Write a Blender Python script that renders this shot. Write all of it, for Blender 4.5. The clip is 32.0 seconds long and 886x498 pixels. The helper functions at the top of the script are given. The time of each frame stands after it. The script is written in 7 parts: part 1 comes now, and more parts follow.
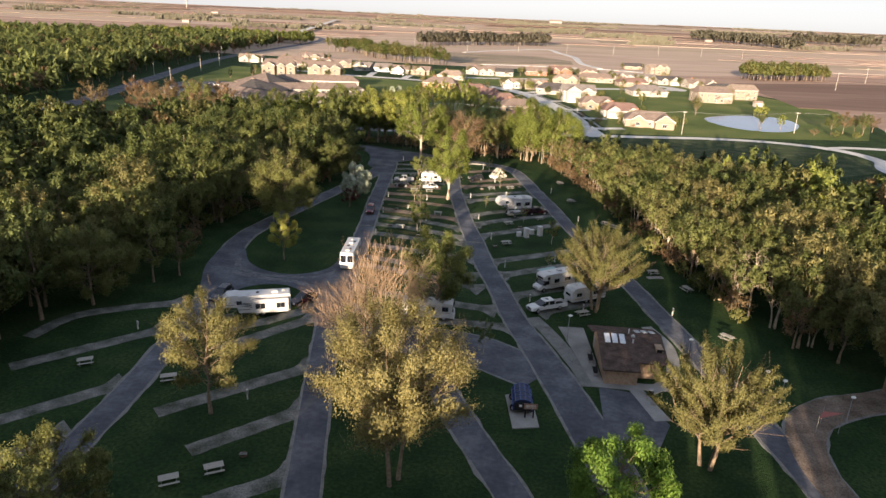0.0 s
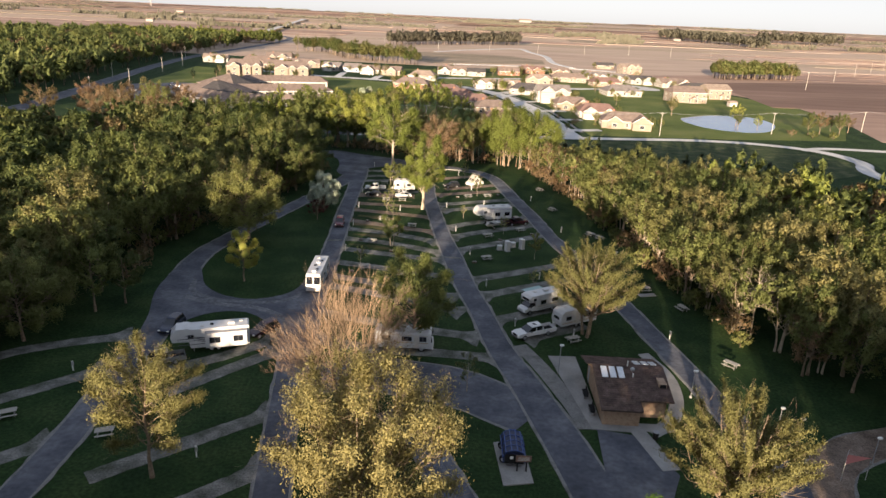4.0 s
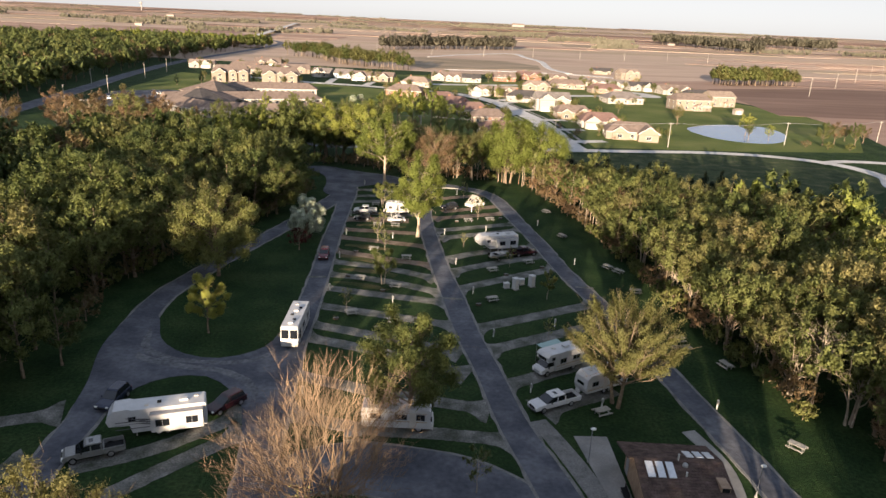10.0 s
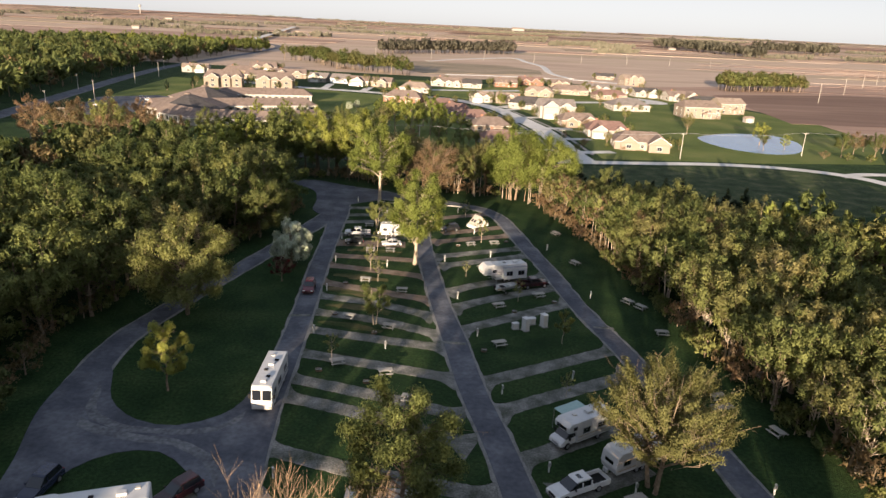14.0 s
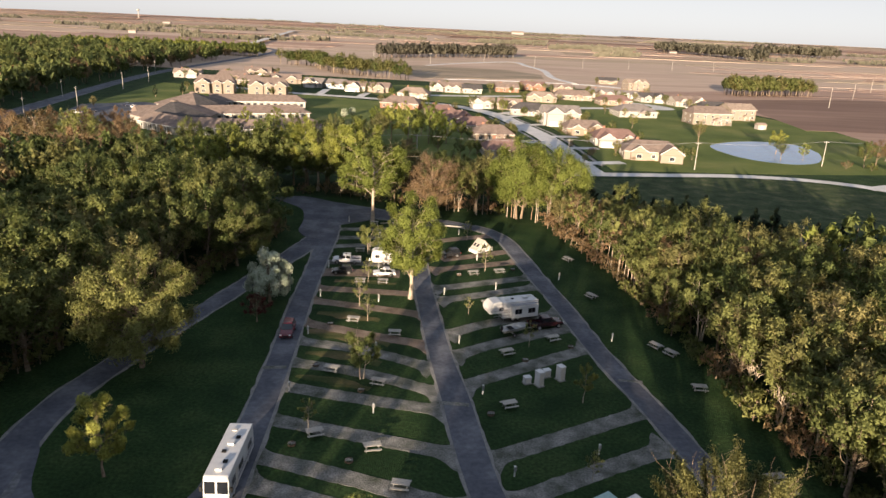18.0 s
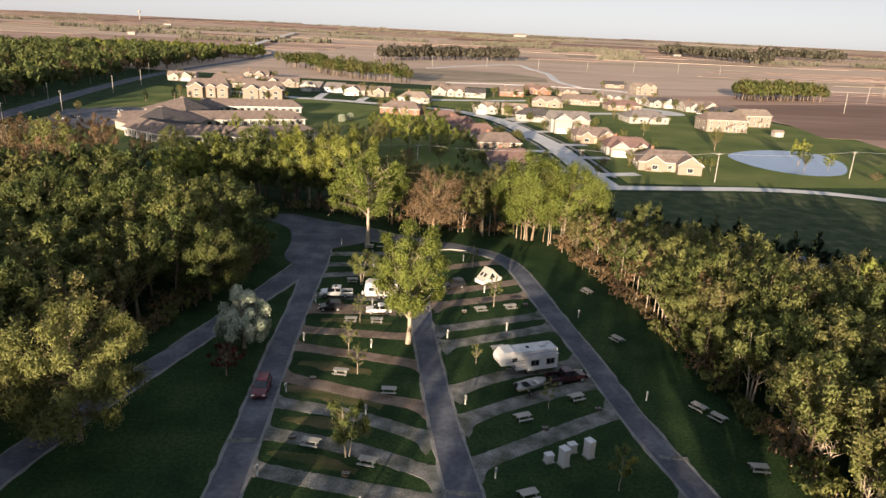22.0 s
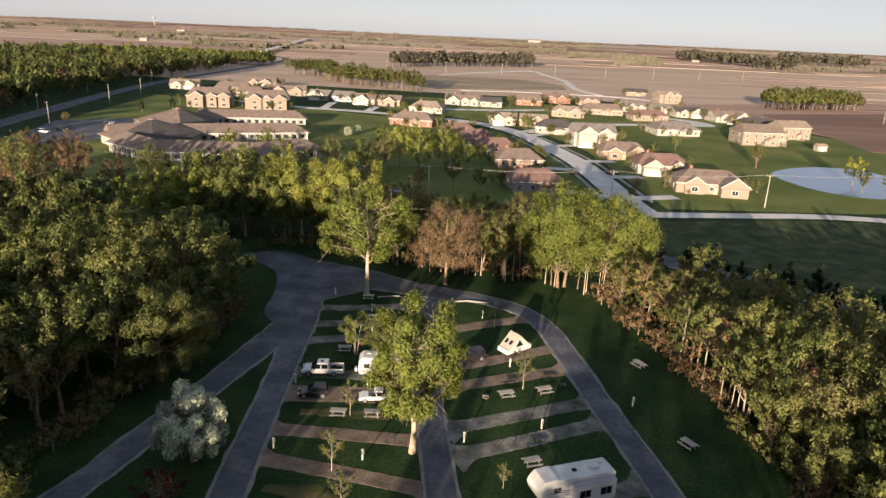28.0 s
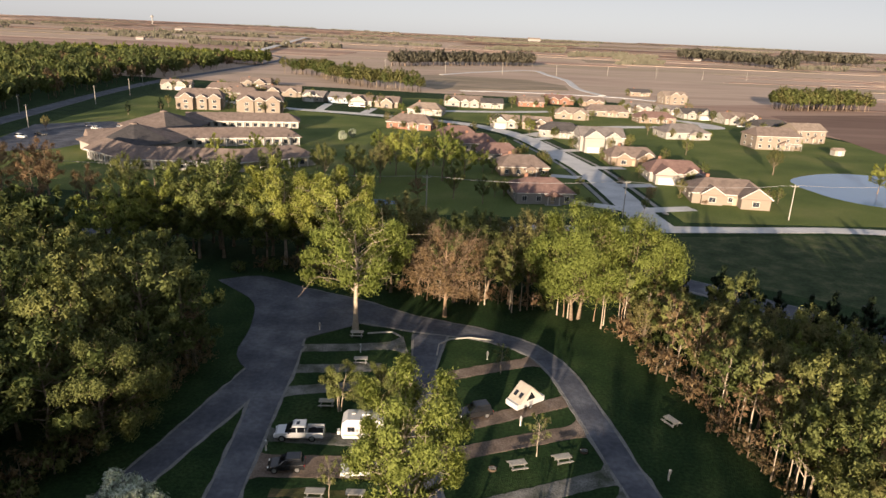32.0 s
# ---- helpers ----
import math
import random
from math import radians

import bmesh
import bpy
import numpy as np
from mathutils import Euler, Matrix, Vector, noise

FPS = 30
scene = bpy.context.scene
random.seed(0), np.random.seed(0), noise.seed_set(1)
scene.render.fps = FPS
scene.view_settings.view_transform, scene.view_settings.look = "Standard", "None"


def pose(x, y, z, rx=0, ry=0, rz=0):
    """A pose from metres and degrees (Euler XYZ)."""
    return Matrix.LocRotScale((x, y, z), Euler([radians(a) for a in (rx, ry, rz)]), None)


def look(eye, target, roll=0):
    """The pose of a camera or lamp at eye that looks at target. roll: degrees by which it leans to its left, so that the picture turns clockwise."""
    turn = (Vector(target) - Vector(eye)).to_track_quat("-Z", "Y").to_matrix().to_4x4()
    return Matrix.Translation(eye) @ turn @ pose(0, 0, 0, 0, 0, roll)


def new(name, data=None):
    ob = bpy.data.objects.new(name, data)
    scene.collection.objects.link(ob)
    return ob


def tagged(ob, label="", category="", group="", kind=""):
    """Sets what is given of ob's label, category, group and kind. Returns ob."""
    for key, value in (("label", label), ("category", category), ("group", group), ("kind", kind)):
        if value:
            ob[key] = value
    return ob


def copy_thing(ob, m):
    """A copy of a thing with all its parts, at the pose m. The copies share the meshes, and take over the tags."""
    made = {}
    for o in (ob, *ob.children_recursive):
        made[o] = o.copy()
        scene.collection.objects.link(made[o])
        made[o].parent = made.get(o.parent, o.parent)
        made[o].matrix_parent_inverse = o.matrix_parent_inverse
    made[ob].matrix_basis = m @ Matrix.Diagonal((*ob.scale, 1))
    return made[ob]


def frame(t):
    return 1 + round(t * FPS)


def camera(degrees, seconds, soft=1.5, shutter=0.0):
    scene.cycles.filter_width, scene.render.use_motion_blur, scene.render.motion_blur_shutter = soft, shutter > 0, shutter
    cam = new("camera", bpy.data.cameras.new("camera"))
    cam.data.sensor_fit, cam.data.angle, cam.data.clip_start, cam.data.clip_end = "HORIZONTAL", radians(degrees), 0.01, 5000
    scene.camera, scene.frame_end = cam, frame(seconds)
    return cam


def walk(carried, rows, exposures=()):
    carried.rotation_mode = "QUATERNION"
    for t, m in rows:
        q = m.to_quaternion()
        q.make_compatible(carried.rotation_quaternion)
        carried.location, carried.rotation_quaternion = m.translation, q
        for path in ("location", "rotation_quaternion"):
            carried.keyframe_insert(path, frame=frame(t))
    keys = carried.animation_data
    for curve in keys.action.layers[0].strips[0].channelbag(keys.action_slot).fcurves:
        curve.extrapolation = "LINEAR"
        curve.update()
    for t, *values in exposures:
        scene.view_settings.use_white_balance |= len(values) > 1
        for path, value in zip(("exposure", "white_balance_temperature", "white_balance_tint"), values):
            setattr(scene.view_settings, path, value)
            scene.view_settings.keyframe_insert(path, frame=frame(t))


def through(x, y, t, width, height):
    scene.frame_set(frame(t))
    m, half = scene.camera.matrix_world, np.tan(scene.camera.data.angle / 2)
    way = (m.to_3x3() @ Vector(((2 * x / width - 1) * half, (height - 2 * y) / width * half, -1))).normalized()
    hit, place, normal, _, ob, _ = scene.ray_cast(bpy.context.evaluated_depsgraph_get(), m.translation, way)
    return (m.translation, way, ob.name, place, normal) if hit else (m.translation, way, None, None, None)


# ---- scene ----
# the camera: a drone flying north at about 44 m, looking ahead and down
cam = camera(66.3, 32.0)


def aim(x, y, z, yaw, pitch, roll):
    """A pose by heading (to the left of +y), pitch (up) and lean, in degrees."""
    a, b = radians(yaw), radians(pitch)
    ahead = Vector((-math.sin(a) * math.cos(b), math.cos(a) * math.cos(b), math.sin(b)))
    return look(Vector((x, y, z)), Vector((x, y, z)) + 100 * ahead, roll)


PATH = [
    (0, 0.00, -0.00, 44.28, 0.69, -19.01, 2.48),
    (0.5, -0.12, 1.34, 44.25, 0.69, -19.01, 2.49),
    (1, -0.21, 2.65, 44.22, 0.70, -19.02, 2.48),
    (1.5, -0.29, 3.96, 44.20, 0.71, -19.03, 2.46),
    (2, -0.36, 5.29, 44.17, 0.54, -19.03, 2.47),
    (2.5, -0.43, 6.62, 44.14, 0.03, -19.01, 2.49),
    (3, -0.52, 7.95, 44.11, -0.67, -18.99, 2.49),
    (3.5, -0.63, 9.32, 44.07, -1.29, -18.98, 2.50),
    (5.5, -1.08, 14.58, 44.02, -2.27, -18.96, 2.56),
    (6, -1.12, 16.00, 44.08, -2.27, -18.98, 2.55),
    (6.5, -1.19, 17.46, 44.09, -2.27, -18.97, 2.55),
    (7, -1.27, 18.97, 44.05, -2.28, -18.93, 2.55),
    (7.5, -1.34, 20.51, 44.01, -2.29, -18.87, 2.56),
    (8, -1.38, 22.12, 43.99, -2.30, -18.81, 2.55),
    (8.5, -1.39, 23.77, 43.98, -2.30, -18.76, 2.53),
    (9, -1.40, 25.40, 43.99, -2.31, -18.69, 2.52),
    (9.5, -1.42, 27.08, 44.03, -2.32, -18.65, 2.54),
    (10, -1.45, 28.86, 44.08, -2.34, -18.62, 2.58),
    (10.5, -1.44, 30.72, 44.12, -2.36, -18.59, 2.61),
    (11, -1.41, 32.57, 44.14, -2.36, -18.55, 2.64),
    (11.5, -1.35, 34.43, 44.13, -2.35, -18.51, 2.66),
    (12, -1.30, 36.31, 44.13, -2.35, -18.47, 2.66),
    (12.5, -1.27, 38.22, 44.12, -2.36, -18.43, 2.66),
    (13, -1.27, 40.14, 44.12, -2.38, -18.38, 2.67),
    (13.5, -1.25, 42.07, 44.13, -2.39, -18.35, 2.70),
    (14, -1.22, 44.03, 44.15, -2.40, -18.33, 2.72),
    (14.5, -1.21, 45.96, 44.18, -2.42, -18.32, 2.73),
    (16.5, -0.94, 54.08, 43.96, -2.43, -18.17, 2.70),
    (17, -0.79, 56.15, 43.97, -2.41, -18.13, 2.67),
    (17.5, -0.70, 58.22, 43.97, -2.40, -18.08, 2.64),
    (18, -0.67, 60.27, 43.94, -2.41, -18.04, 2.61),
    (18.5, -0.64, 62.32, 43.88, -2.44, -18.01, 2.59),
    (19, -0.59, 64.40, 43.84, -2.46, -17.98, 2.59),
    (19.5, -0.56, 66.49, 43.82, -2.47, -17.96, 2.61),
    (20, -0.54, 68.55, 43.84, -2.50, -17.94, 2.63),
    (20.5, -0.52, 70.62, 43.86, -2.53, -17.92, 2.64),
    (21, -0.52, 72.73, 43.86, -2.55, -17.90, 2.66),
    (21.5, -0.52, 74.85, 43.84, -2.50, -17.89, 2.70),
    (22, -0.48, 76.93, 43.83, -2.28, -17.87, 2.73),
    (22.5, -0.41, 78.97, 43.82, -1.94, -17.85, 2.73),
    (23, -0.32, 80.99, 43.80, -1.55, -17.81, 2.71),
    (23.5, -0.23, 83.00, 43.75, -1.19, -17.76, 2.67),
    (24, -0.14, 85.03, 43.70, -0.97, -17.71, 2.63),
    (24.5, -0.07, 87.08, 43.66, -0.91, -17.65, 2.61),
    (25, -0.05, 89.16, 43.64, -0.92, -17.59, 2.60),
    (25.5, -0.06, 91.31, 43.68, -0.96, -17.54, 2.63),
    (26, -0.11, 93.56, 43.80, -1.00, -17.53, 2.68),
    (26.5, -0.23, 95.89, 43.94, -1.06, -17.54, 2.71),
    (28.5, -0.19, 104.72, 43.94, -1.14, -17.48, 2.61),
    (29, -0.08, 106.65, 43.97, -1.10, -17.49, 2.56),
    (29.5, -0.03, 108.63, 44.02, -1.10, -17.52, 2.55),
    (30, -0.04, 110.59, 44.07, -1.12, -17.58, 2.56),
    (30.5, -0.09, 112.50, 44.12, -1.18, -17.64, 2.58),
    (31, -0.11, 114.34, 44.16, -1.21, -17.70, 2.59),
    (31.5, -0.07, 116.06, 44.18, -1.20, -17.70, 2.59),
    (32, -0.00, 117.65, 44.18, -1.16, -17.59, 2.61),
]
walk(cam, [(t, aim(*row)) for t, *row in PATH], [(0, 1.92, 6500, 10), (6, 1.86, 6500, 10), (13, 1.79, 6500, 10), (20, 1.70, 6500, 10), (32, 1.48, 6500, 10)])

# ---- light: low evening sun behind the drone, pale sky ----
SUN_UP = 7.0
SUN_WAY = Vector((0.285 * math.cos(radians(SUN_UP)), 0.958 * math.cos(radians(SUN_UP)), -math.sin(radians(SUN_UP))))
sun = new("sun", bpy.data.lights.new("sun", "SUN"))
sun.data.energy, sun.data.angle, sun.data.color = 5.0, radians(0.6), (1.0, 0.78, 0.56)
sun.matrix_world = look((0, 0, 200), Vector((0, 0, 200)) + SUN_WAY)
world = bpy.data.worlds.new("world")
scene.world = world
world.use_nodes = True
wn, wl = world.node_tree.nodes, world.node_tree.links
sky = wn.new("ShaderNodeTexSky")
sky.sky_type, sky.sun_disc = "NISHITA", False
sky.sun_elevation, sky.sun_rotation = radians(SUN_UP), radians(196.5)
sky.air_density, sky.dust_density, sky.ozone_density = 0.6, 0.3, 1.0
pale = wn.new("ShaderNodeHueSaturation")
pale.inputs["Saturation"].default_value = 0.25
wl.new(sky.outputs["Color"], pale.inputs["Color"])
haze = wn.new("ShaderNodeMix")
haze.data_type, haze.blend_type = "RGBA", "ADD"
haze.inputs[0].default_value = 1.0
pale.inputs["Value"].default_value = 0.27
wl.new(pale.outputs["Color"], haze.inputs[6])
way = wn.new("ShaderNodeTexCoord")
parts = wn.new("ShaderNodeSeparateXYZ")
wl.new(way.outputs["Generated"], parts.inputs[0])
high = wn.new("ShaderNodeMapRange")
high.inputs["From Min"].default_value, high.inputs["From Max"].default_value = 0.04, 0.6
wl.new(parts.outputs["Z"], high.inputs["Value"])
thin = wn.new("ShaderNodeMix")  # haze: pale at the skyline, thinner and bluer overhead
thin.data_type = "RGBA"
thin.inputs[6].default_value, thin.inputs[7].default_value = (1.78, 1.72, 1.80, 1), (1.22, 1.46, 1.98, 1)
wl.new(high.outputs[0], thin.inputs[0])
wl.new(thin.outputs[2], haze.inputs[7])
wl.new(haze.outputs[2], wn["Background"].inputs["Color"])
wn["Background"].inputs["Strength"].default_value = 0.073

# ---- materials ----
def mat(name, colours, scale=1.0, rough=0.8, bump=0.0, bump_scale=20.0, metal=0.0, detail=6.0, fine=None, island=0.0, object_vary=0.0,
        see_through=0.0, stretch=(1, 1, 1), spec=0.3):
    """A procedural material: colours blended by noise at a large scale, grain at a fine one, bump, and variation by piece or by object."""
    m = bpy.data.materials.new(name)
    m.use_nodes = True
    n, l = m.node_tree.nodes, m.node_tree.links
    bsdf = n["Principled BSDF"]
    bsdf.inputs["Roughness"].default_value, bsdf.inputs["Metallic"].default_value = rough, metal
    bsdf.inputs["Specular IOR Level"].default_value = spec
    coord = n.new("ShaderNodeTexCoord")
    mapping = n.new("ShaderNodeMapping")
    mapping.inputs["Scale"].default_value = stretch
    geo = n.new("ShaderNodeNewGeometry")
    l.new(geo.outputs["Position"] if not island else coord.outputs["Object"], mapping.inputs["Vector"])
    noise_a = n.new("ShaderNodeTexNoise")
    noise_a.inputs["Scale"].default_value, noise_a.inputs["Detail"].default_value = scale, detail
    l.new(mapping.outputs["Vector"], noise_a.inputs["Vector"])
    ramp = n.new("ShaderNodeValToRGB")
    steps = ramp.color_ramp.elements
    while len(steps) < len(colours):
        steps.new(0.5)
    for k, c in enumerate(colours):
        steps[k].position = 0.3 + 0.4 * k / max(1, len(colours) - 1)
        steps[k].color = (*c, 1)
    if island:
        mix = n.new("ShaderNodeMath")
        mix.operation = "MULTIPLY_ADD"
        l.new(geo.outputs["Random Per Island"], mix.inputs[0])
        mix.inputs[1].default_value, mix.inputs[2].default_value = island, 0.5 - island / 2
        l.new(mix.outputs[0], ramp.inputs["Fac"])
    else:
        l.new(noise_a.outputs["Fac"], ramp.inputs["Fac"])
    colour = ramp.outputs["Color"]
    if fine:
        grain = n.new("ShaderNodeTexNoise")
        grain.inputs["Scale"].default_value, grain.inputs["Detail"].default_value = fine[0], 3.0
        l.new(mapping.outputs["Vector"], grain.inputs["Vector"])
        span = n.new("ShaderNodeMapRange")
        span.inputs["From Min"].default_value, span.inputs["From Max"].default_value = 0.3, 0.7
        span.inputs["To Min"].default_value, span.inputs["To Max"].default_value = 1 - fine[1], 1 + fine[1]
        l.new(grain.outputs["Fac"], span.inputs["Value"])
        times = n.new("ShaderNodeVectorMath")
        times.operation = "SCALE"
        l.new(colour, times.inputs[0])
        l.new(span.outputs[0], times.inputs["Scale"])
        colour = times.outputs[0]
    if object_vary:
        info = n.new("ShaderNodeObjectInfo")
        hue = n.new("ShaderNodeHueSaturation")
        span = n.new("ShaderNodeMapRange")
        span.inputs["To Min"].default_value, span.inputs["To Max"].default_value = 0.5 - 0.012 * object_vary, 0.5 + 0.025 * object_vary
        l.new(info.outputs["Random"], span.inputs["Value"])
        l.new(span.outputs[0], hue.inputs["Hue"])
        value = n.new("ShaderNodeMapRange")
        value.inputs["To Min"].default_value, value.inputs["To Max"].default_value = 1 + 0.3 * object_vary, 1 - 0.3 * object_vary
        l.new(info.outputs["Random"], value.inputs["Value"])
        l.new(value.outputs[0], hue.inputs["Value"])
        l.new(colour, hue.inputs["Color"])
        colour = hue.outputs["Color"]
    l.new(colour, bsdf.inputs["Base Color"])
    if bump:
        relief = n.new("ShaderNodeTexNoise")
        relief.inputs["Scale"].default_value, relief.inputs["Detail"].default_value = bump_scale, 4.0
        l.new(mapping.outputs["Vector"], relief.inputs["Vector"])
        node = n.new("ShaderNodeBump")
        node.inputs["Strength"].default_value, node.inputs["Distance"].default_value = bump, 0.3
        l.new(relief.outputs["Fac"], node.inputs["Height"])
        l.new(node.outputs["Normal"], bsdf.inputs["Normal"])
    if see_through:
        trans = n.new("ShaderNodeBsdfTranslucent")
        l.new(colour, trans.inputs["Color"])
        both = n.new("ShaderNodeMixShader")
        both.inputs["Fac"].default_value = see_through
        l.new(bsdf.outputs[0], both.inputs[1])
        l.new(trans.outputs[0], both.inputs[2])
        l.new(both.outputs[0], n["Material Output"].inputs["Surface"])
    return m


def plain(name, colour, rough=0.5, metal=0.0, spec=0.5, wear=0.12, scale=3.0):
    """Paint, plastic or metal: one colour with slight mottling and grime."""
    c = colour
    return mat(name, [tuple(v * (1 - wear) for v in c), c, tuple(min(1, v * (1 + wear * 0.5)) for v in c)], scale, rough, metal=metal, spec=spec,
               fine=(scale * 8, wear * 0.5))


# campground grass: the shade of the trees is partly put into this dark green
M_GRASS = mat("shaded_mown_grass", [(0.012, 0.028, 0.010), (0.021, 0.043, 0.014), (0.035, 0.058, 0.020)], 0.16, 0.95, 0.6, 6.0, detail=8.0, fine=(2.5, 0.4), spec=0.1)
# village lawn: low sun caught by the blades is put into this brighter green
M_LAWN = mat("sunlit_lawn_grass", [(0.070, 0.098, 0.027), (0.110, 0.138, 0.039), (0.168, 0.174, 0.060)], 0.035, 0.95, 0.4, 5.0, fine=(2.0, 0.22), spec=0.1)
M_WORN = mat("worn_grass", [(0.030, 0.050, 0.016), (0.072, 0.072, 0.030), (0.150, 0.112, 0.064)], 0.25, 0.95, 0.5, 8.0, fine=(5.0, 0.3), spec=0.1, stretch=(0.5, 1.6, 1))
M_MEADOW = mat("rough_meadow", [(0.026, 0.042, 0.018), (0.048, 0.066, 0.028), (0.100, 0.105, 0.054)], 0.22, 0.95, 0.8, 3.0, fine=(1.5, 0.3), spec=0.1)
M_SOIL = mat("tilled_soil", [(0.260, 0.172, 0.130), (0.350, 0.238, 0.182), (0.420, 0.298, 0.230)], 0.006, 0.95, 0.4, 1.2, fine=(0.05, 0.16), spec=0.1, stretch=(0.25, 1.6, 1))
# plain out to the skyline: distance haze is put into this paler soil colour
M_SOIL_PALE = mat("haze_pale_field", [(0.403, 0.297, 0.224), (0.482, 0.364, 0.280), (0.347, 0.280, 0.190)], 0.004, 0.95, 0.3, 1.0, fine=(0.03, 0.14), spec=0.1, stretch=(0.3, 1.5, 1))
M_SOIL_DARK = mat("damp_soil", [(0.150, 0.094, 0.072), (0.200, 0.130, 0.100), (0.255, 0.172, 0.134)], 0.01, 0.95, 0.4, 1.2, fine=(0.06, 0.16), spec=0.1, stretch=(0.25, 1.6, 1))
M_STUBBLE = mat("stubble_field", [(0.230, 0.190, 0.125), (0.290, 0.232, 0.165), (0.350, 0.275, 0.205)], 0.02, 0.95, 0.4, 1.2, fine=(0.08, 0.2), spec=0.1, stretch=(0.4, 1.6, 1))
M_ASPHALT = mat("worn_asphalt", [(0.060, 0.064, 0.078), (0.090, 0.095, 0.112), (0.150, 0.154, 0.170)], 0.22, 0.9, 0.3, 20.0, detail=9.0, fine=(1.6, 0.2), spec=0.2)
M_EDGE = mat("dusty_gravel_edge", [(0.120, 0.120, 0.112), (0.225, 0.220, 0.208), (0.160, 0.158, 0.150)], 0.4, 0.95, 0.5, 14.0, fine=(6.0, 0.25), spec=0.1)
M_GRAVEL = mat("gravel_pad", [(0.064, 0.074, 0.052), (0.150, 0.150, 0.136), (0.270, 0.262, 0.240)], 0.45, 0.95, 0.6, 16.0, fine=(5.0, 0.38), spec=0.1)
M_DIRT = mat("dirt_pad", [(0.118, 0.092, 0.070), (0.185, 0.142, 0.112), (0.250, 0.200, 0.160)], 0.4, 0.95, 0.6, 14.0, fine=(5.0, 0.35), spec=0.1)
M_DUST = mat("dusty_asphalt", [(0.086, 0.090, 0.100), (0.130, 0.132, 0.140), (0.175, 0.176, 0.180)], 0.5, 0.9, 0.3, 20.0, fine=(2.0, 0.25), spec=0.2)
M_CONCRETE = mat("concrete", [(0.20, 0.195, 0.185), (0.26, 0.25, 0.235), (0.32, 0.31, 0.29)], 0.3, 0.9, 0.15, 20.0, fine=(6.0, 0.1), spec=0.2)
M_STREET = mat("pale_concrete_street", [(0.42, 0.41, 0.40), (0.54, 0.53, 0.51), (0.62, 0.60, 0.58)], 0.12, 0.9, 0.1, 10.0, fine=(2.0, 0.1), spec=0.2)
M_BARK = mat("bark", [(0.140, 0.104, 0.073), (0.224, 0.169, 0.119), (0.308, 0.234, 0.175)], 3.0, 0.95, 0.5, 20.0, spec=0.1, object_vary=0.4)
M_BARK_PALE = mat("pale_bark", [(0.26, 0.21, 0.16), (0.36, 0.30, 0.23), (0.44, 0.38, 0.30)], 2.0, 0.9, 0.3, 18.0, spec=0.1)
M_TWIG = mat("bare_twigs", [(0.165, 0.115, 0.076), (0.225, 0.160, 0.105), (0.295, 0.215, 0.145)], 2.0, 0.9, spec=0.1)


def leaf(name, low, mid, high, through=0.5, vary=0.8):
    return mat(name, [low, mid, high], 0.5, 0.7, island=0.34, object_vary=vary, see_through=through, spec=0.12)


M_LEAF_GREEN = leaf("green_leaves", (0.124, 0.146, 0.050), (0.172, 0.200, 0.066), (0.226, 0.252, 0.086))
M_LEAF_FRESH = leaf("fresh_green_leaves", (0.13, 0.23, 0.045), (0.19, 0.30, 0.06), (0.26, 0.37, 0.08))
M_LEAF_DARK = leaf("dark_green_leaves", (0.098, 0.120, 0.045), (0.137, 0.164, 0.060), (0.184, 0.212, 0.078))
M_LEAF_YELLOW = leaf("young_yellow_green_leaves", (0.190, 0.180, 0.074), (0.255, 0.238, 0.096), (0.325, 0.296, 0.124))
M_LEAF_LIME = leaf("lime_green_leaves", (0.240, 0.268, 0.066), (0.320, 0.346, 0.086), (0.400, 0.412, 0.112))
M_LEAF_BROWN = leaf("reddish_brown_buds", (0.190, 0.130, 0.072), (0.260, 0.180, 0.099), (0.330, 0.238, 0.132))
M_LEAF_OLIVE = leaf("olive_spring_leaves", (0.148, 0.164, 0.058), (0.205, 0.222, 0.077), (0.268, 0.282, 0.100))
M_LEAF_WHITE = leaf("white_blossom", (0.230, 0.300, 0.170), (0.560, 0.610, 0.460), (0.760, 0.790, 0.680), 0.25, 0.0)
M_LEAF_RED = leaf("dark_red_leaves", (0.05, 0.012, 0.012), (0.08, 0.018, 0.018), (0.11, 0.03, 0.026), 0.2, 0.2)
# distant trees: haze is put into this paler, greyer leaf colour
M_LEAF_FAR = leaf("hazed_foliage", (0.110, 0.106, 0.078), (0.145, 0.138, 0.102), (0.185, 0.172, 0.130), 0.3, 0.3)
M_LEAF_CONIFER = leaf("conifer_needles", (0.018, 0.030, 0.016), (0.028, 0.044, 0.022), (0.042, 0.060, 0.030), 0.05, 0.4)

# ---- building helpers ----
rnd = random.Random(7)


def mesh(name, verts, faces, materials, index=None, smooth=False):
    me = bpy.data.meshes.new(name)
    me.from_pydata([tuple(v) for v in verts], [], [tuple(f) for f in faces])
    for m in materials:
        me.materials.append(m)
    if index is not None:
        me.polygons.foreach_set("material_index", index)
    if smooth:
        me.polygons.foreach_set("use_smooth", [True] * len(me.polygons))
    me.update()
    return me


def part(name, bm, material, parent, label=""):
    """Links a bmesh as one mesh object under a thing or a part."""
    me = bpy.data.meshes.new(name)
    bm.to_mesh(me)
    bm.free()
    me.materials.append(material)
    ob = new(name, me)
    ob.parent = parent
    return tagged(ob, label)


def piece(name, me, parent, m=None):
    ob = new(name, me)
    ob.parent = parent
    if m is not None:
        ob.matrix_basis = m
    return ob


def thing(name, m, label, category, group="", kind=""):
    ob = new(name)
    ob.matrix_basis = m
    return tagged(ob, label, category, group, kind)


def at(x, y, z=0.0, turn=0.0):
    return pose(x, y, z, 0, 0, turn)


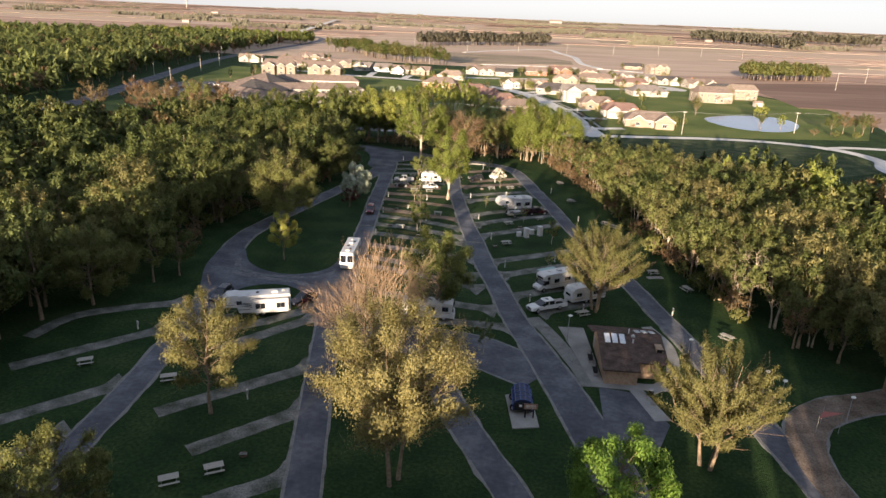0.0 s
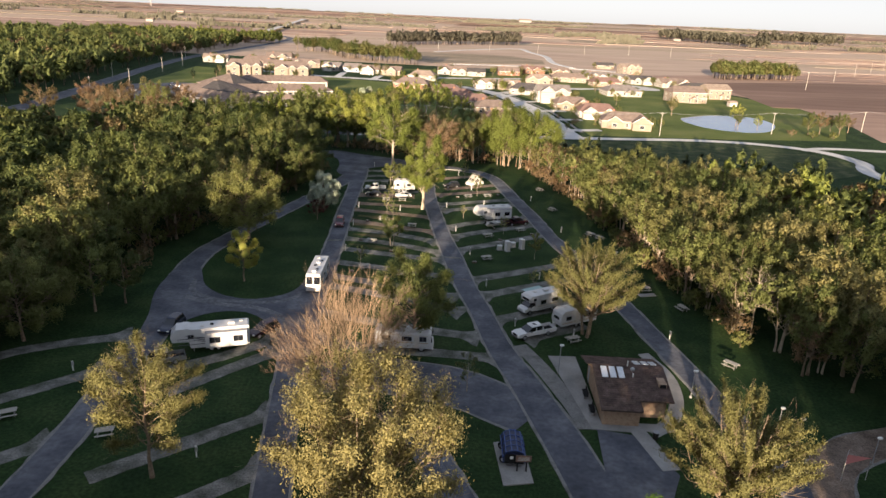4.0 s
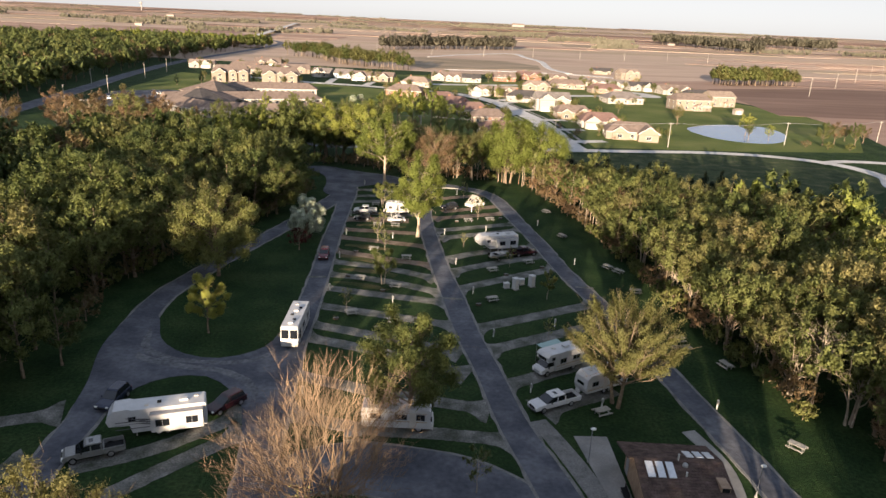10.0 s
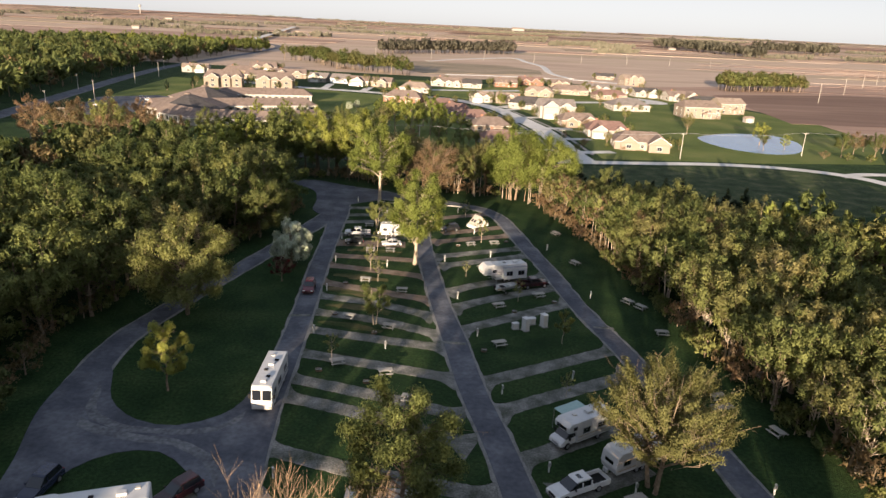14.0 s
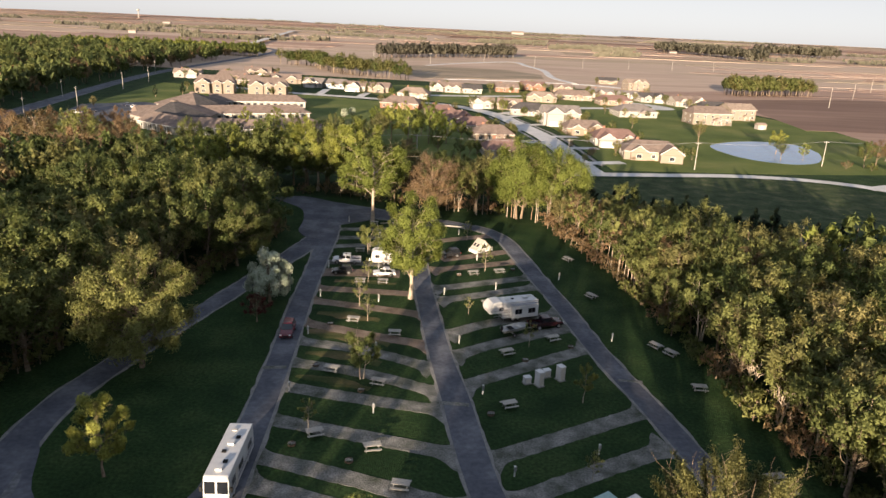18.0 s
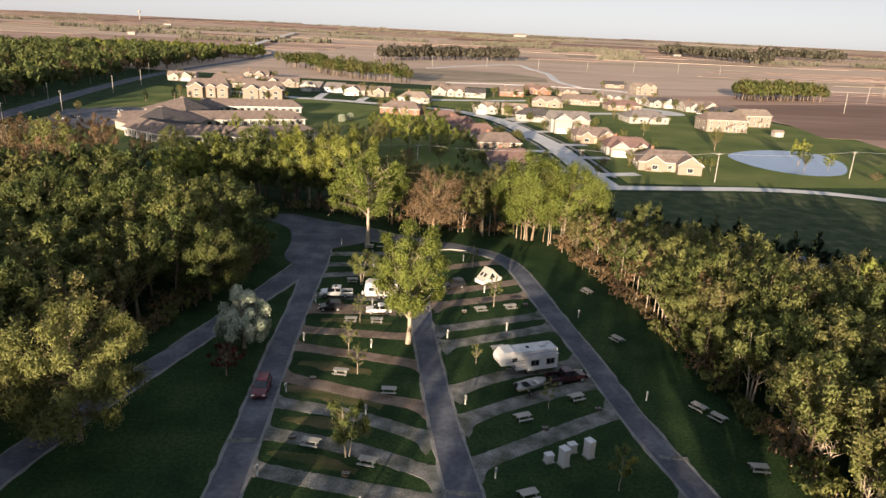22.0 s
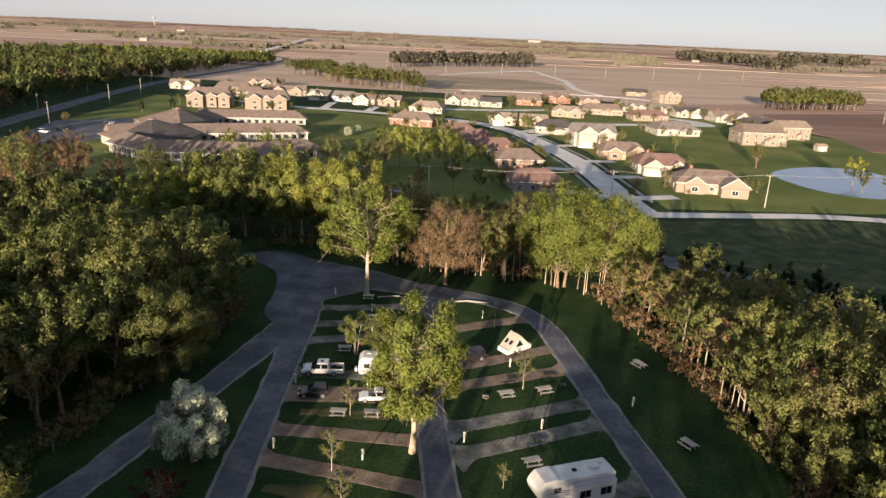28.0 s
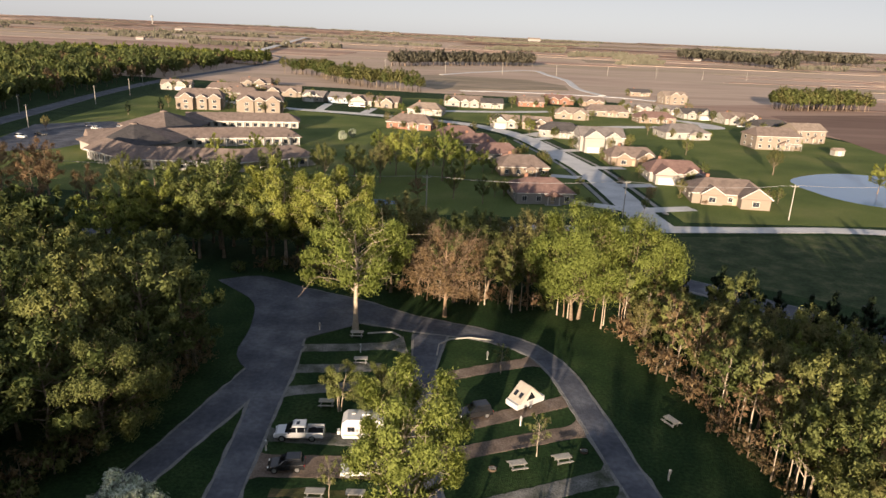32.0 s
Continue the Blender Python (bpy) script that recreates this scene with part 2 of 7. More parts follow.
def box(bm, x0, x1, y0, y1, z0, z1, bevel=0.0):
    made = bmesh.ops.create_cube(bm, size=1.0)["verts"]
    for v in made:
        v.co = Vector((x0 + (v.co.x + 0.5) * (x1 - x0), y0 + (v.co.y + 0.5) * (y1 - y0), z0 + (v.co.z + 0.5) * (z1 - z0)))
    if bevel:
        edges = {e for v in made for e in v.link_edges}
        bmesh.ops.bevel(bm, geom=list(edges), offset=bevel, segments=2, affect="EDGES", profile=0.7)
    return made


def boxes(*rows, bevel=0.0):
    bm = bmesh.new()
    for r in rows:
        box(bm, *r, bevel=bevel)
    return bm


def plain_faces(bm):
    """The points and faces of a bmesh, for a mesh that several objects share."""
    bm.verts.index_update()
    out = [v.co[:] for v in bm.verts], [[v.index for v in f.verts] for f in bm.faces]
    bm.free()
    return out


def hull_along(sections, close=True):
    """A skin over rings of points, one after another, with capped ends."""
    bm = bmesh.new()
    rings = [[bm.verts.new(p) for p in ring] for ring in sections]
    n = len(rings[0])
    for a, b in zip(rings, rings[1:]):
        for k in range(n):
            bm.faces.new((a[k], a[(k + 1) % n], b[(k + 1) % n], b[k]))
    if close:
        bm.faces.new(list(reversed(rings[0])))
        bm.faces.new(rings[-1])
    bmesh.ops.recalc_face_normals(bm, faces=bm.faces)
    return bm


def extrude_profile(profile, axis, a, b, bevel=0.0):
    """A profile of (u, z) drawn in the plane across an axis ("x" or "y"), pushed from a to b."""
    put = (lambda u, z, s: (s, u, z)) if axis == "x" else (lambda u, z, s: (u, s, z))
    bm = hull_along([[put(u, z, s) for u, z in profile] for s in (a, b)])
    if bevel:
        bmesh.ops.bevel(bm, geom=list(bm.edges), offset=bevel, segments=2, affect="EDGES", profile=0.7)
    return bm


def cylinder(bm, centre, radius, length, axis="z", segments=12, radius_b=None):
    turn = {"z": Matrix(), "x": pose(0, 0, 0, 0, 90, 0), "y": pose(0, 0, 0, 90, 0, 0)}[axis]
    bmesh.ops.create_cone(bm, cap_ends=True, segments=segments, radius1=radius, radius2=radius if radius_b is None else radius_b, depth=length,
                          matrix=Matrix.Translation(centre) @ turn)
    return bm


def spline(points, step=1.5):
    """A smooth line through points (Catmull-Rom), as many points about a step apart."""
    p = [np.array(q, float) for q in points]
    p = [2 * p[0] - p[1], *p, 2 * p[-1] - p[-2]]
    out = []
    for a, b, c, d in zip(p, p[1:], p[2:], p[3:]):
        n = max(2, int(np.linalg.norm(c[:2] - b[:2]) / step))
        for k in range(n):
            t = k / n
            out.append(0.5 * (2 * b + (c - a) * t + (2 * a - 5 * b + 4 * c - d) * t * t + (3 * b - a - 3 * c + d) * t**3))
    return [*out, p[-2]]


def ribbon(name, line, material, z, ragged=0.12, step=1.5, seed=1, thick=0.25):
    """A strip of ground along a line of (x, y, width), with ragged edges and sides that go into the ground."""
    pts = spline(line, step)
    verts, faces = [], []
    for k, p in enumerate(pts):
        way = pts[min(k + 1, len(pts) - 1)][:2] - pts[max(k - 1, 0)][:2]
        side = np.array([-way[1], way[0]]) / (np.linalg.norm(way) + 1e-9)
        wa, wb = (p[2] / 2 + ragged * (noise.noise((k * step * 0.45, s * 9.1 + seed, seed * 3.7)) + 0.5 * noise.noise((k * step * 1.3, s * 5.3, seed))) for s in (1, 2))
        for w, h in ((wa + 0.3, z - thick), (wa, z), (-wb, z), (-wb - 0.3, z - thick)):
            verts.append((*(p[:2] + side * w), h))
    for k in range(len(pts) - 1):
        a, b = 4 * k, 4 * k + 4
        faces += [(a + j, a + j + 1, b + j + 1, b + j) for j in range(3)]
    n = 4 * (len(pts) - 1)
    faces += [(0, 3, 2, 1), (n, n + 1, n + 2, n + 3)]
    ob = new(name, mesh(name, verts, [tuple(reversed(f)) for f in faces], [material]))
    bm = bmesh.new()
    bm.from_mesh(ob.data)
    bmesh.ops.recalc_face_normals(bm, faces=bm.faces)
    bm.to_mesh(ob.data)
    bm.free()
    return ob


def rise(y):
    """Far fields climb gently towards the skyline."""
    return max(0.0, (y - 1300) * 0.011)


def patch(name, outline, material, z, smooth=True, thick=0.2, step=2.0):
    """A flat piece of ground inside an outline of (x, y)."""
    pts = [p[:2] for p in spline([*outline, outline[0]], step)][:-1] if smooth else outline
    bm = bmesh.new()
    top = [bm.verts.new((p[0], p[1], z + rise(p[1]))) for p in pts]
    low = [bm.verts.new((p[0], p[1], z - thick + rise(p[1]))) for p in pts]
    bm.faces.new(top).normal_update()
    for k in range(len(pts)):
        j = (k + 1) % len(pts)
        bm.faces.new((top[k], low[k], low[j], top[j]))
    bmesh.ops.triangulate(bm, faces=[f for f in bm.faces if len(f.verts) > 4])
    bmesh.ops.recalc_face_normals(bm, faces=bm.faces)
    me = bpy.data.meshes.new(name)
    bm.to_mesh(me)
    bm.free()
    me.materials.append(material)
    return new(name, me)

# ---- ground, roads and pads ----
def structure(ob, label, category):
    return tagged(ob, label, category, kind="structure")


def ground_sheet():
    """One sheet out to the horizon, finer near the campground."""
    xs = sorted({*np.linspace(-4900, 4900, 15), *np.linspace(-300, 300, 13)})
    ys = sorted({*np.linspace(-2000, 4900, 12), *np.linspace(-200, 700, 19), 1300})
    verts = [(x, y, rise(y)) for y in ys for x in xs]
    n = len(xs)
    faces = [(j * n + i, j * n + i + 1, (j + 1) * n + i + 1, (j + 1) * n + i) for j in range(len(ys) - 1) for i in range(n - 1)]
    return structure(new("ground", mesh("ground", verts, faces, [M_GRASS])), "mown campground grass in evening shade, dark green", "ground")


ground_sheet()


def road(name, line, label, z, material=None, shoulder=0.7, category="road", ragged=0.05, seed=1):
    ob = structure(ribbon(name, line, material or M_ASPHALT, z, ragged, seed=seed), label, category)
    if shoulder:
        edge = ribbon("gravel_edge", [(x, y, w + shoulder) for x, y, w in line], M_EDGE, z - 0.02, 0.3, seed=seed + 5)
        structure(edge, "dusty gravel edge along the asphalt", "road edge")
    return ob


road("road_west", [(-11.0, 30, 3.3), (-12.4, 46, 3.3), (-13.4, 55, 3.3), (-15.0, 68, 3.3), (-16.6, 82, 3.4), (-18.0, 100, 4.2), (-18.6, 115, 3.8), (-18.5, 130, 3.3),
                   (-18.7, 144, 3.1), (-19.3, 164, 3.2), (-19.4, 178, 3.1), (-19.6, 190, 3.4), (-20.2, 204, 4.6), (-22.5, 220, 6.5)], "grey worn asphalt lane of the campground", 0.060, seed=1)
road("road_middle", [(19, 52, 4.0), (17.6, 62, 4.6), (15.6, 74, 4.6), (13.0, 86, 4.0), (10.4, 97, 3.5), (8.6, 109, 3.3), (6.5, 121, 3.4), (5.0, 133.8, 3.5), (3.2, 147.5, 3.1),
                     (1.4, 166, 3.0), (0.3, 180, 3.0), (-0.3, 198, 3.1), (0.0, 206, 3.6), (0.6, 213, 5)], "grey asphalt lane between the camping pads", 0.066, seed=2)
road("road_east", [(39.4, 46, 3.5), (38.9, 60, 3.5), (37.4, 72, 3.3), (36.0, 86, 3.2), (34.2, 100, 3.1), (32.2, 115, 3.0), (29.6, 132, 2.9), (26.6, 148, 2.9), (24.4, 166, 3.0), (22.2, 180, 3.1),
                   (20.4, 193, 3.2), (18.6, 203, 3.2), (15.4, 209.2, 3.2), (9.0, 213.6, 3.6), (2.0, 215.8, 5.0), (-4.5, 218, 6.0), (-13, 222, 8.5), (-24, 226, 10)], "grey asphalt lane curving round the north end", 0.072, seed=3)
road("road_far_west", [(-39, 30, 3.2), (-38.6, 54, 3.2), (-38.0, 72, 3.2), (-38.2, 88, 3.2), (-38.6, 102, 3.8), (-41.4, 116, 4.2), (-42.2, 130, 3.8), (-39.6, 142, 3.6), (-36, 154, 3.4),
                       (-32.6, 164, 3.3), (-27.6, 180, 3.5), (-24.6, 190, 4.2), (-22.0, 199, 4.6), (-19.6, 208, 4.0)], "grey asphalt lane along the western woods", 0.054, seed=4)
junction = patch("road_cross", [(-44.2, 126), (-44, 114), (-41.5, 104), (-40.0, 96), (-37.6, 93), (-36.8, 98), (-35.1, 102.8), (-32.0, 105.6), (-27.6, 106.0), (-23.7, 102.8), (-21.4, 99), (-19.6, 93),
                                (-16.4, 94), (-16.2, 104), (-16.9, 116), (-17.0, 124), (-20.4, 123), (-21.4, 116.5), (-23.3, 113.1), (-27.4, 110.9), (-32.3, 111.9), (-36.9, 116.2), (-40.2, 124)], M_ASPHALT, 0.048)
structure(junction, "asphalt junction with rounded corners and pale wheel tracks", "road")
structure(ribbon("wheel_track", [(-41.5, 113, 1.1), (-37, 110.4, 1.1), (-32, 108.6, 1.1), (-26.5, 107.6, 1.1), (-22.4, 105, 1.1), (-19, 100, 1.1)], M_DUST, 0.052, 0.3, thick=0.01), "pale dusty wheel track over asphalt", "road marking")
structure(ribbon("wheel_track", [(-40, 119, 0.9), (-38, 113.5, 0.9), (-34, 110.6, 0.9), (-28, 109.6, 0.9), (-23, 110.4, 0.9), (-20, 114, 0.9)], M_DUST, 0.052, 0.3, thick=0.01), "pale dusty wheel track over asphalt", "road marking")
road("road_link_south", [(-17, 84, 4), (-10, 88, 7.5), (-2, 87.5, 8.5), (5, 85, 8.5), (12.5, 79, 7)], "wide asphalt link between two lanes", 0.042, seed=6)
road("road_play_area", [(-4, 80, 3.4), (-0.4, 74.5, 3.4), (3.4, 64.5, 3.4), (7.4, 54.5, 3.4), (12, 40, 3.4)], "narrow asphalt lane round a grass island", 0.036, seed=7)
road("road_park", [(84, 84, 4.4), (66, 80, 4.4), (55.5, 76.8, 4.5), (48.5, 74.4, 4.8), (43.4, 70.6, 4.6), (40.6, 63.8, 3.8), (40.4, 54, 3.6), (41, 42, 3.6)], "reddish dusty drive beside the woods", 0.078, M_DIRT, 0.4, seed=8)
plaza = patch("north_turning_place", [(-38, 233), (-31, 236), (-22, 231), (-14, 227), (-6, 221.5), (-12, 215), (-19, 209), (-22, 199), (-26.5, 204), (-27, 213), (-29, 223), (-34, 229)], M_ASPHALT, 0.078)
structure(plaza, "wide worn asphalt turning place", "road")
structure(patch("junction_corner", [(-23.4, 190), (-23.2, 195), (-20.6, 201), (-19.4, 195)], M_ASPHALT, 0.046, False), "rounded asphalt corner of a junction", "road")
for x0, y0, x1, y1 in ((2.7, 133.8, 6.5, 133.4), (27.0, 140.6, 30.2, 140.2), (-20.6, 141.6, -17.4, 141.9)):
    structure(ribbon("joint_line", [(x0, y0, 0.22), (x1, y1, 0.22)], M_GRAVEL, 0.079, 0.02, thick=0.01), "pale patched joint across the asphalt", "road marking")
apron = patch("building_apron", [(17.0, 94.5), (20.8, 94.5), (20.6, 78.6), (29, 78.2), (29, 76.8), (25.4, 76.8), (27.0, 70), (25, 69.6), (23.6, 76.6), (19.2, 77)], M_CONCRETE, 0.084, False)
structure(apron, "pale concrete apron beside the shower building", "pavement")
structure(patch("parking_bay", [(19.8, 77), (23.6, 76), (26.6, 69), (24, 64), (18, 62)], M_ASPHALT, 0.075, False), "asphalt parking bay in front of the shower building", "road")
structure(ribbon("lane_walk", [(13.4, 97.5, 2.0), (15.8, 90.5, 2.2), (18.2, 81, 2.2), (18.6, 77, 2.0)], M_EDGE, 0.058, 0.05), "pale worn strip beside the asphalt lane", "pavement")
structure(ribbon("east_walk", [(30.8, 96, 1.6), (32.2, 90, 1.6), (31.4, 84, 1.6), (29, 79, 1.6), (26, 76.5, 1.6)], M_CONCRETE, 0.08, 0.02), "concrete walk round the shower building", "pavement")


def pad(line, material=None, w=2.5, seed=1, label="gravel camping pad with grass creeping in", flare=(1, 1)):
    """A gravel strip whose mouths widen in a curve where it meets a lane."""
    pts = [p[:2] for p in spline([(*p, 0) for p in line], 0.7)]
    reach = np.cumsum([0] + [float(np.linalg.norm(b - a)) for a, b in zip(pts, pts[1:])])
    wide = [w + 3.6 * (flare[0] * math.exp(-((d / 1.5) ** 2)) + flare[1] * math.exp(-(((reach[-1] - d) / 1.5) ** 2))) for d in reach]
    ob = ribbon("camping_pad", [(*p, v) for p, v in zip(pts, wide)], material or M_GRAVEL, 0.028, 0.13, 0.8, seed)
    return structure(ob, label, "pad")


WEST_PADS = [((-18, 107.5), (-6, 103.3), (8, 99.6)), ((-18, 118.2), (-5.6, 113.7), (6, 108.2)), ((-18.5, 122.8), (-5.2, 118.3), (5.4, 114.0)), ((-18.5, 129.8), (-6, 126.3), (5.2, 123.0)),
             ((-18.6, 137.4), (-7, 134.4), (4.4, 131.8)), ((-18.6, 143.8), (-7.5, 141), (3.6, 136)), ((-18.8, 150.4), (-7.5, 147.5), (2.6, 142.6)), ((-19, 157.0), (-7.0, 152.5), (2.4, 149.5)),
             ((-19, 165.6), (-8, 163), (1.8, 160.4)), ((-19, 171), (-9, 170.2), (0.8, 169.2)), ((-19.3, 179), (-10, 179.2), (-3.5, 179.2)), ((-19.4, 184.8), (-8, 184.2), (-2.5, 184)),
             ((-19.6, 194.2), (-11.5, 196), (-7, 197)), ((-19.8, 200.4), (-11.5, 201.3), (-6, 202)), ((-20, 206.8), (-11, 207.8), (-3, 209.2)), ((-16.5, 98), (-6.8, 95.2), (0.6, 94.6), (10.5, 93.4))]
for k, line in enumerate(WEST_PADS):
    pad(line, M_DIRT if k in (7, 8, 9, 10) else None, 2.3 if k != 10 else 3.8, 20 + k, flare=(1, 0) if k in (10, 11, 12, 13) else (1, 1))
EAST_PADS = [((14, 99.5), (18, 101.6), (24.5, 105)), ((9.5, 105), (16, 108.6), (24, 113.2)), ((8.6, 115), (18, 120), (29, 125.6)), ((7, 121.9), (18, 127.6), (29.2, 133.4)),
             ((5.2, 137.6), (14, 143.2), (25.8, 150.4)), ((4.4, 146), (12.3, 151.2), (25.2, 157.6)), ((3.8, 153), (11.4, 158.1), (24, 163)), ((3, 166.6), (12, 170.4), (22.4, 175)),
             ((2.2, 171.9), (12, 175.8), (22, 179.8)), ((2, 181.5), (11, 185), (20.4, 188.4)), ((4.5, 188), (12, 191.5), (20.4, 195.6)), ((3, 200), (10, 203.2), (17, 206))]
for k, line in enumerate(EAST_PADS):
    pad(line, M_DIRT if k >= 9 else None, 2.4, 50 + k, flare=(1, 0) if k < 2 else (0, 1) if k > 9 else (1, 1))
SOUTH_PADS = [((-32.8, 66.4), (-26.3, 71.7), (-17, 79)), ((-26.5, 59.7), (-15.6, 69)), ((-22, 51.9), (-14.2, 57)), ((-31, 82.2), (-26, 87.6), (-19.5, 94.4)), ((-55, 74.8), (-47.5, 81.4), (-40, 88)),
              ((-49.5, 63), (-39, 72.4)), ((-46, 55.8), (-40, 62)), ((-57.6, 83), (-55.3, 90), (-49, 94), (-41, 97)), ((-35.5, 87), (-28, 91), (-20.5, 98))]
for k, line in enumerate(SOUTH_PADS):
    pad(line, None, 2.2, 80 + k, flare=(0, 1))
for k, line in enumerate(([(-16.4, 153.4, 1.2), (-12, 152.6, 3.0), (-7, 150.8, 2.2), (-4, 149.6, 0.8)], [(-16, 160.2, 0.8), (-11, 159.4, 2.4), (-6, 157.8, 1.0)], [(-15.6, 146.4, 0.8), (-10, 145.6, 2.0), (-5, 143.6, 0.8)],
                          [(-15.8, 139.6, 0.6), (-10.5, 138.6, 1.8), (-6, 136.6, 0.8)], [(-15, 174.8, 0.8), (-9, 174.6, 1.8), (-4, 174.2, 0.6)])):
    structure(ribbon("worn_lawn", line, M_WORN, 0.018, 0.7, 0.8, 90 + k, 0.05), "thin grass worn to reddish earth", "lawn")

# beyond the north trees: road, meadow, streets, fields
structure(patch("meadow_north", [(26, 236), (50, 246), (70, 236), (110, 215), (150, 235), (146, 262), (120, 281), (50, 272), (24, 268)], M_MEADOW, 0.02), "rough dark green meadow below the street", "meadow")
road("highway", [(20, 262, 6.5), (48.6, 241, 6.8), (61, 230.5, 7), (76, 218, 7), (94, 206, 7), (130, 186, 7), (220, 140, 7)], "two-lane asphalt highway with a pale edge line", 0.05, seed=12)
structure(ribbon("edge_line", [(18.5, 259.4, 0.14), (47, 238.4, 0.14), (59.4, 227.8, 0.14), (74.2, 215.4, 0.14), (92.2, 203.4, 0.14), (128.4, 183.2, 0.14)], M_CONCRETE, 0.056, 0, thick=0.01), "pale painted line at the edge of the highway", "road marking")
road("street_front", [(-30, 270, 4.6), (-5, 274, 4.8), (19, 276, 5), (52, 279.5, 5.5), (78, 282.5, 5), (110, 286, 5), (135, 282, 5), (152, 270, 5.5), (156, 250, 5.5), (148, 230, 5.5), (150, 190, 5.5)],
     "pale dusty street behind the meadow", 0.044, M_STREET, 0.5, seed=13)
road("street_fork", [(146, 272, 4), (160, 278, 4.5), (185, 276, 5), (240, 268, 5)], "pale gravel fork of the street", 0.040, M_STREET, 0.4, seed=14)
road("street_village", [(57, 281, 10), (56.5, 300, 9), (56, 330, 9), (54.6, 360, 9), (49, 395, 9), (42, 430, 9), (33, 452, 9), (18, 472, 8.5), (-3, 484, 8), (-40, 498, 8), (-90, 512, 8), (-150, 545, 8)],
     "wide pale concrete village street", 0.05, M_STREET, 0.0, seed=15)
road("street_upper", [(45, 440, 8), (70, 470, 8), (100, 488, 8), (140, 500, 8), (158, 506, 14), (150, 530, 8), (100, 560, 8), (40, 540, 8), (0, 530, 8)], "pale concrete village street", 0.046, M_STREET, 0.0, seed=16)
for x, y, tx, ty in ((60, 300, 74, 304), (60, 332, 72, 334), (58, 362, 70, 364), (54, 300, 40, 306), (53, 342, 40, 344), (50, 384, 38, 372), (52, 398, 62, 402), (46, 428, 54, 436), (-12, 487, -8, 500), (-40, 499, -37, 530), (-66, 506, -66, 545)):
    structure(ribbon("driveway", [(x, y, 5), ((x + tx) / 2, (y + ty) / 2, 5), (tx, ty, 5)], M_STREET, 0.036, 0.02), "pale concrete driveway of a house", "driveway")
for side, off in ((1, 7.0), (-1, -7.0)):
    structure(ribbon("sidewalk", [(57 + off, 296, 1.4), (56.2 + off, 330, 1.4), (54.6 + off, 360, 1.4), (49.6 + off, 390, 1.4), (43 + off, 424, 1.4)], M_CONCRETE, 0.03, 0.02), "concrete sidewalk along the village street", "pavement")
road("county_road", [(-166, 200, 9), (-170, 260, 9), (-176, 330, 9), (-190, 430, 9), (-206, 550, 9), (-214, 680, 9), (-211, 983, 9), (-229, 1163, 10), (-296, 1290, 11)], "two-lane county road past the village", 0.05, seed=18)
road("park_entry", [(-172, 262, 7), (-140, 262, 7), (-112, 258, 6), (-92, 250, 6), (-70, 262, 5), (-55, 275, 5), (-30, 270, 5)], "grey entry road under the trees", 0.046, seed=19)
structure(patch("care_home_lot", [(-162, 372), (-170, 410), (-146, 428), (-128, 420), (-126, 380), (-132, 356), (-146, 346)], M_ASPHALT, 0.05, False), "asphalt parking lot of the care home", "road")
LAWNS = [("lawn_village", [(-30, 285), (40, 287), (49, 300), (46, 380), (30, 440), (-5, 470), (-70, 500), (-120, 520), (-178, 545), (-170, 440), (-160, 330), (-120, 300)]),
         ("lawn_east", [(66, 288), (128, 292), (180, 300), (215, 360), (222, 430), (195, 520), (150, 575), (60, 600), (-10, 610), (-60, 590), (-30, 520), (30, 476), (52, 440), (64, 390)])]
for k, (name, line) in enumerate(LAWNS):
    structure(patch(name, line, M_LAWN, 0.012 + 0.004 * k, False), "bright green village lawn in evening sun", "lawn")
FIELDS = [("field_plain", [(-4900, 700), (-300, 700), (-40, 660), (160, 640), (200, 530), (224, 440), (215, 360), (196, 300), (420, 220), (4900, 220), (4900, 1300), (-4900, 1300)], M_SOIL_PALE, "bare fields out to the skyline, paled to stand in for haze"),
          ("field_plain", [(-4900, 1300), (4900, 1300), (4900, 4900), (-4900, 4900)], M_SOIL_PALE, "bare fields out to the skyline, paled to stand in for haze"),
          ("field_east", [(196, 300), (215, 360), (224, 440), (200, 530), (190, 640), (420, 760), (900, 900), (1500, 900), (1500, 250), (420, 220)], M_SOIL, "bare reddish-brown tilled field"),
          ("field_dark", [(206, 420), (214, 470), (230, 590), (360, 640), (700, 700), (1000, 560), (420, 420)], M_SOIL_DARK, "damp dark reddish tilled field"),
          ("field_stubble", [(0, 690), (120, 745), (128, 812), (100, 880), (0, 905), (-50, 850), (-20, 740)], M_STUBBLE, "greenish stubble field behind the village"),
          ("field_west", [(-1500, 1000), (-220, 985), (-240, 1160), (-420, 1600), (-1500, 1500)], M_SOIL, "brown field behind the woods")]
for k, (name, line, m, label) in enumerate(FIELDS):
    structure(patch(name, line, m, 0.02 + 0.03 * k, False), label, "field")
r = random.Random(3)
for k in range(64):  # fields of other colours, farther and farther off
    y = 1290 * 1.0205 ** k
    x = r.uniform(-0.75, 0.55) * y
    w, d, lean = r.uniform(0.12, 0.45) * y, r.uniform(0.025, 0.09) * y, r.uniform(-0.05, 0.05)
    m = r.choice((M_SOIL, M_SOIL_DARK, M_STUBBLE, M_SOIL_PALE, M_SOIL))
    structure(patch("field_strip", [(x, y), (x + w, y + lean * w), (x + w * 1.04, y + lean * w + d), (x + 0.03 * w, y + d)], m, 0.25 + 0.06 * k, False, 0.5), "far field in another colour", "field")
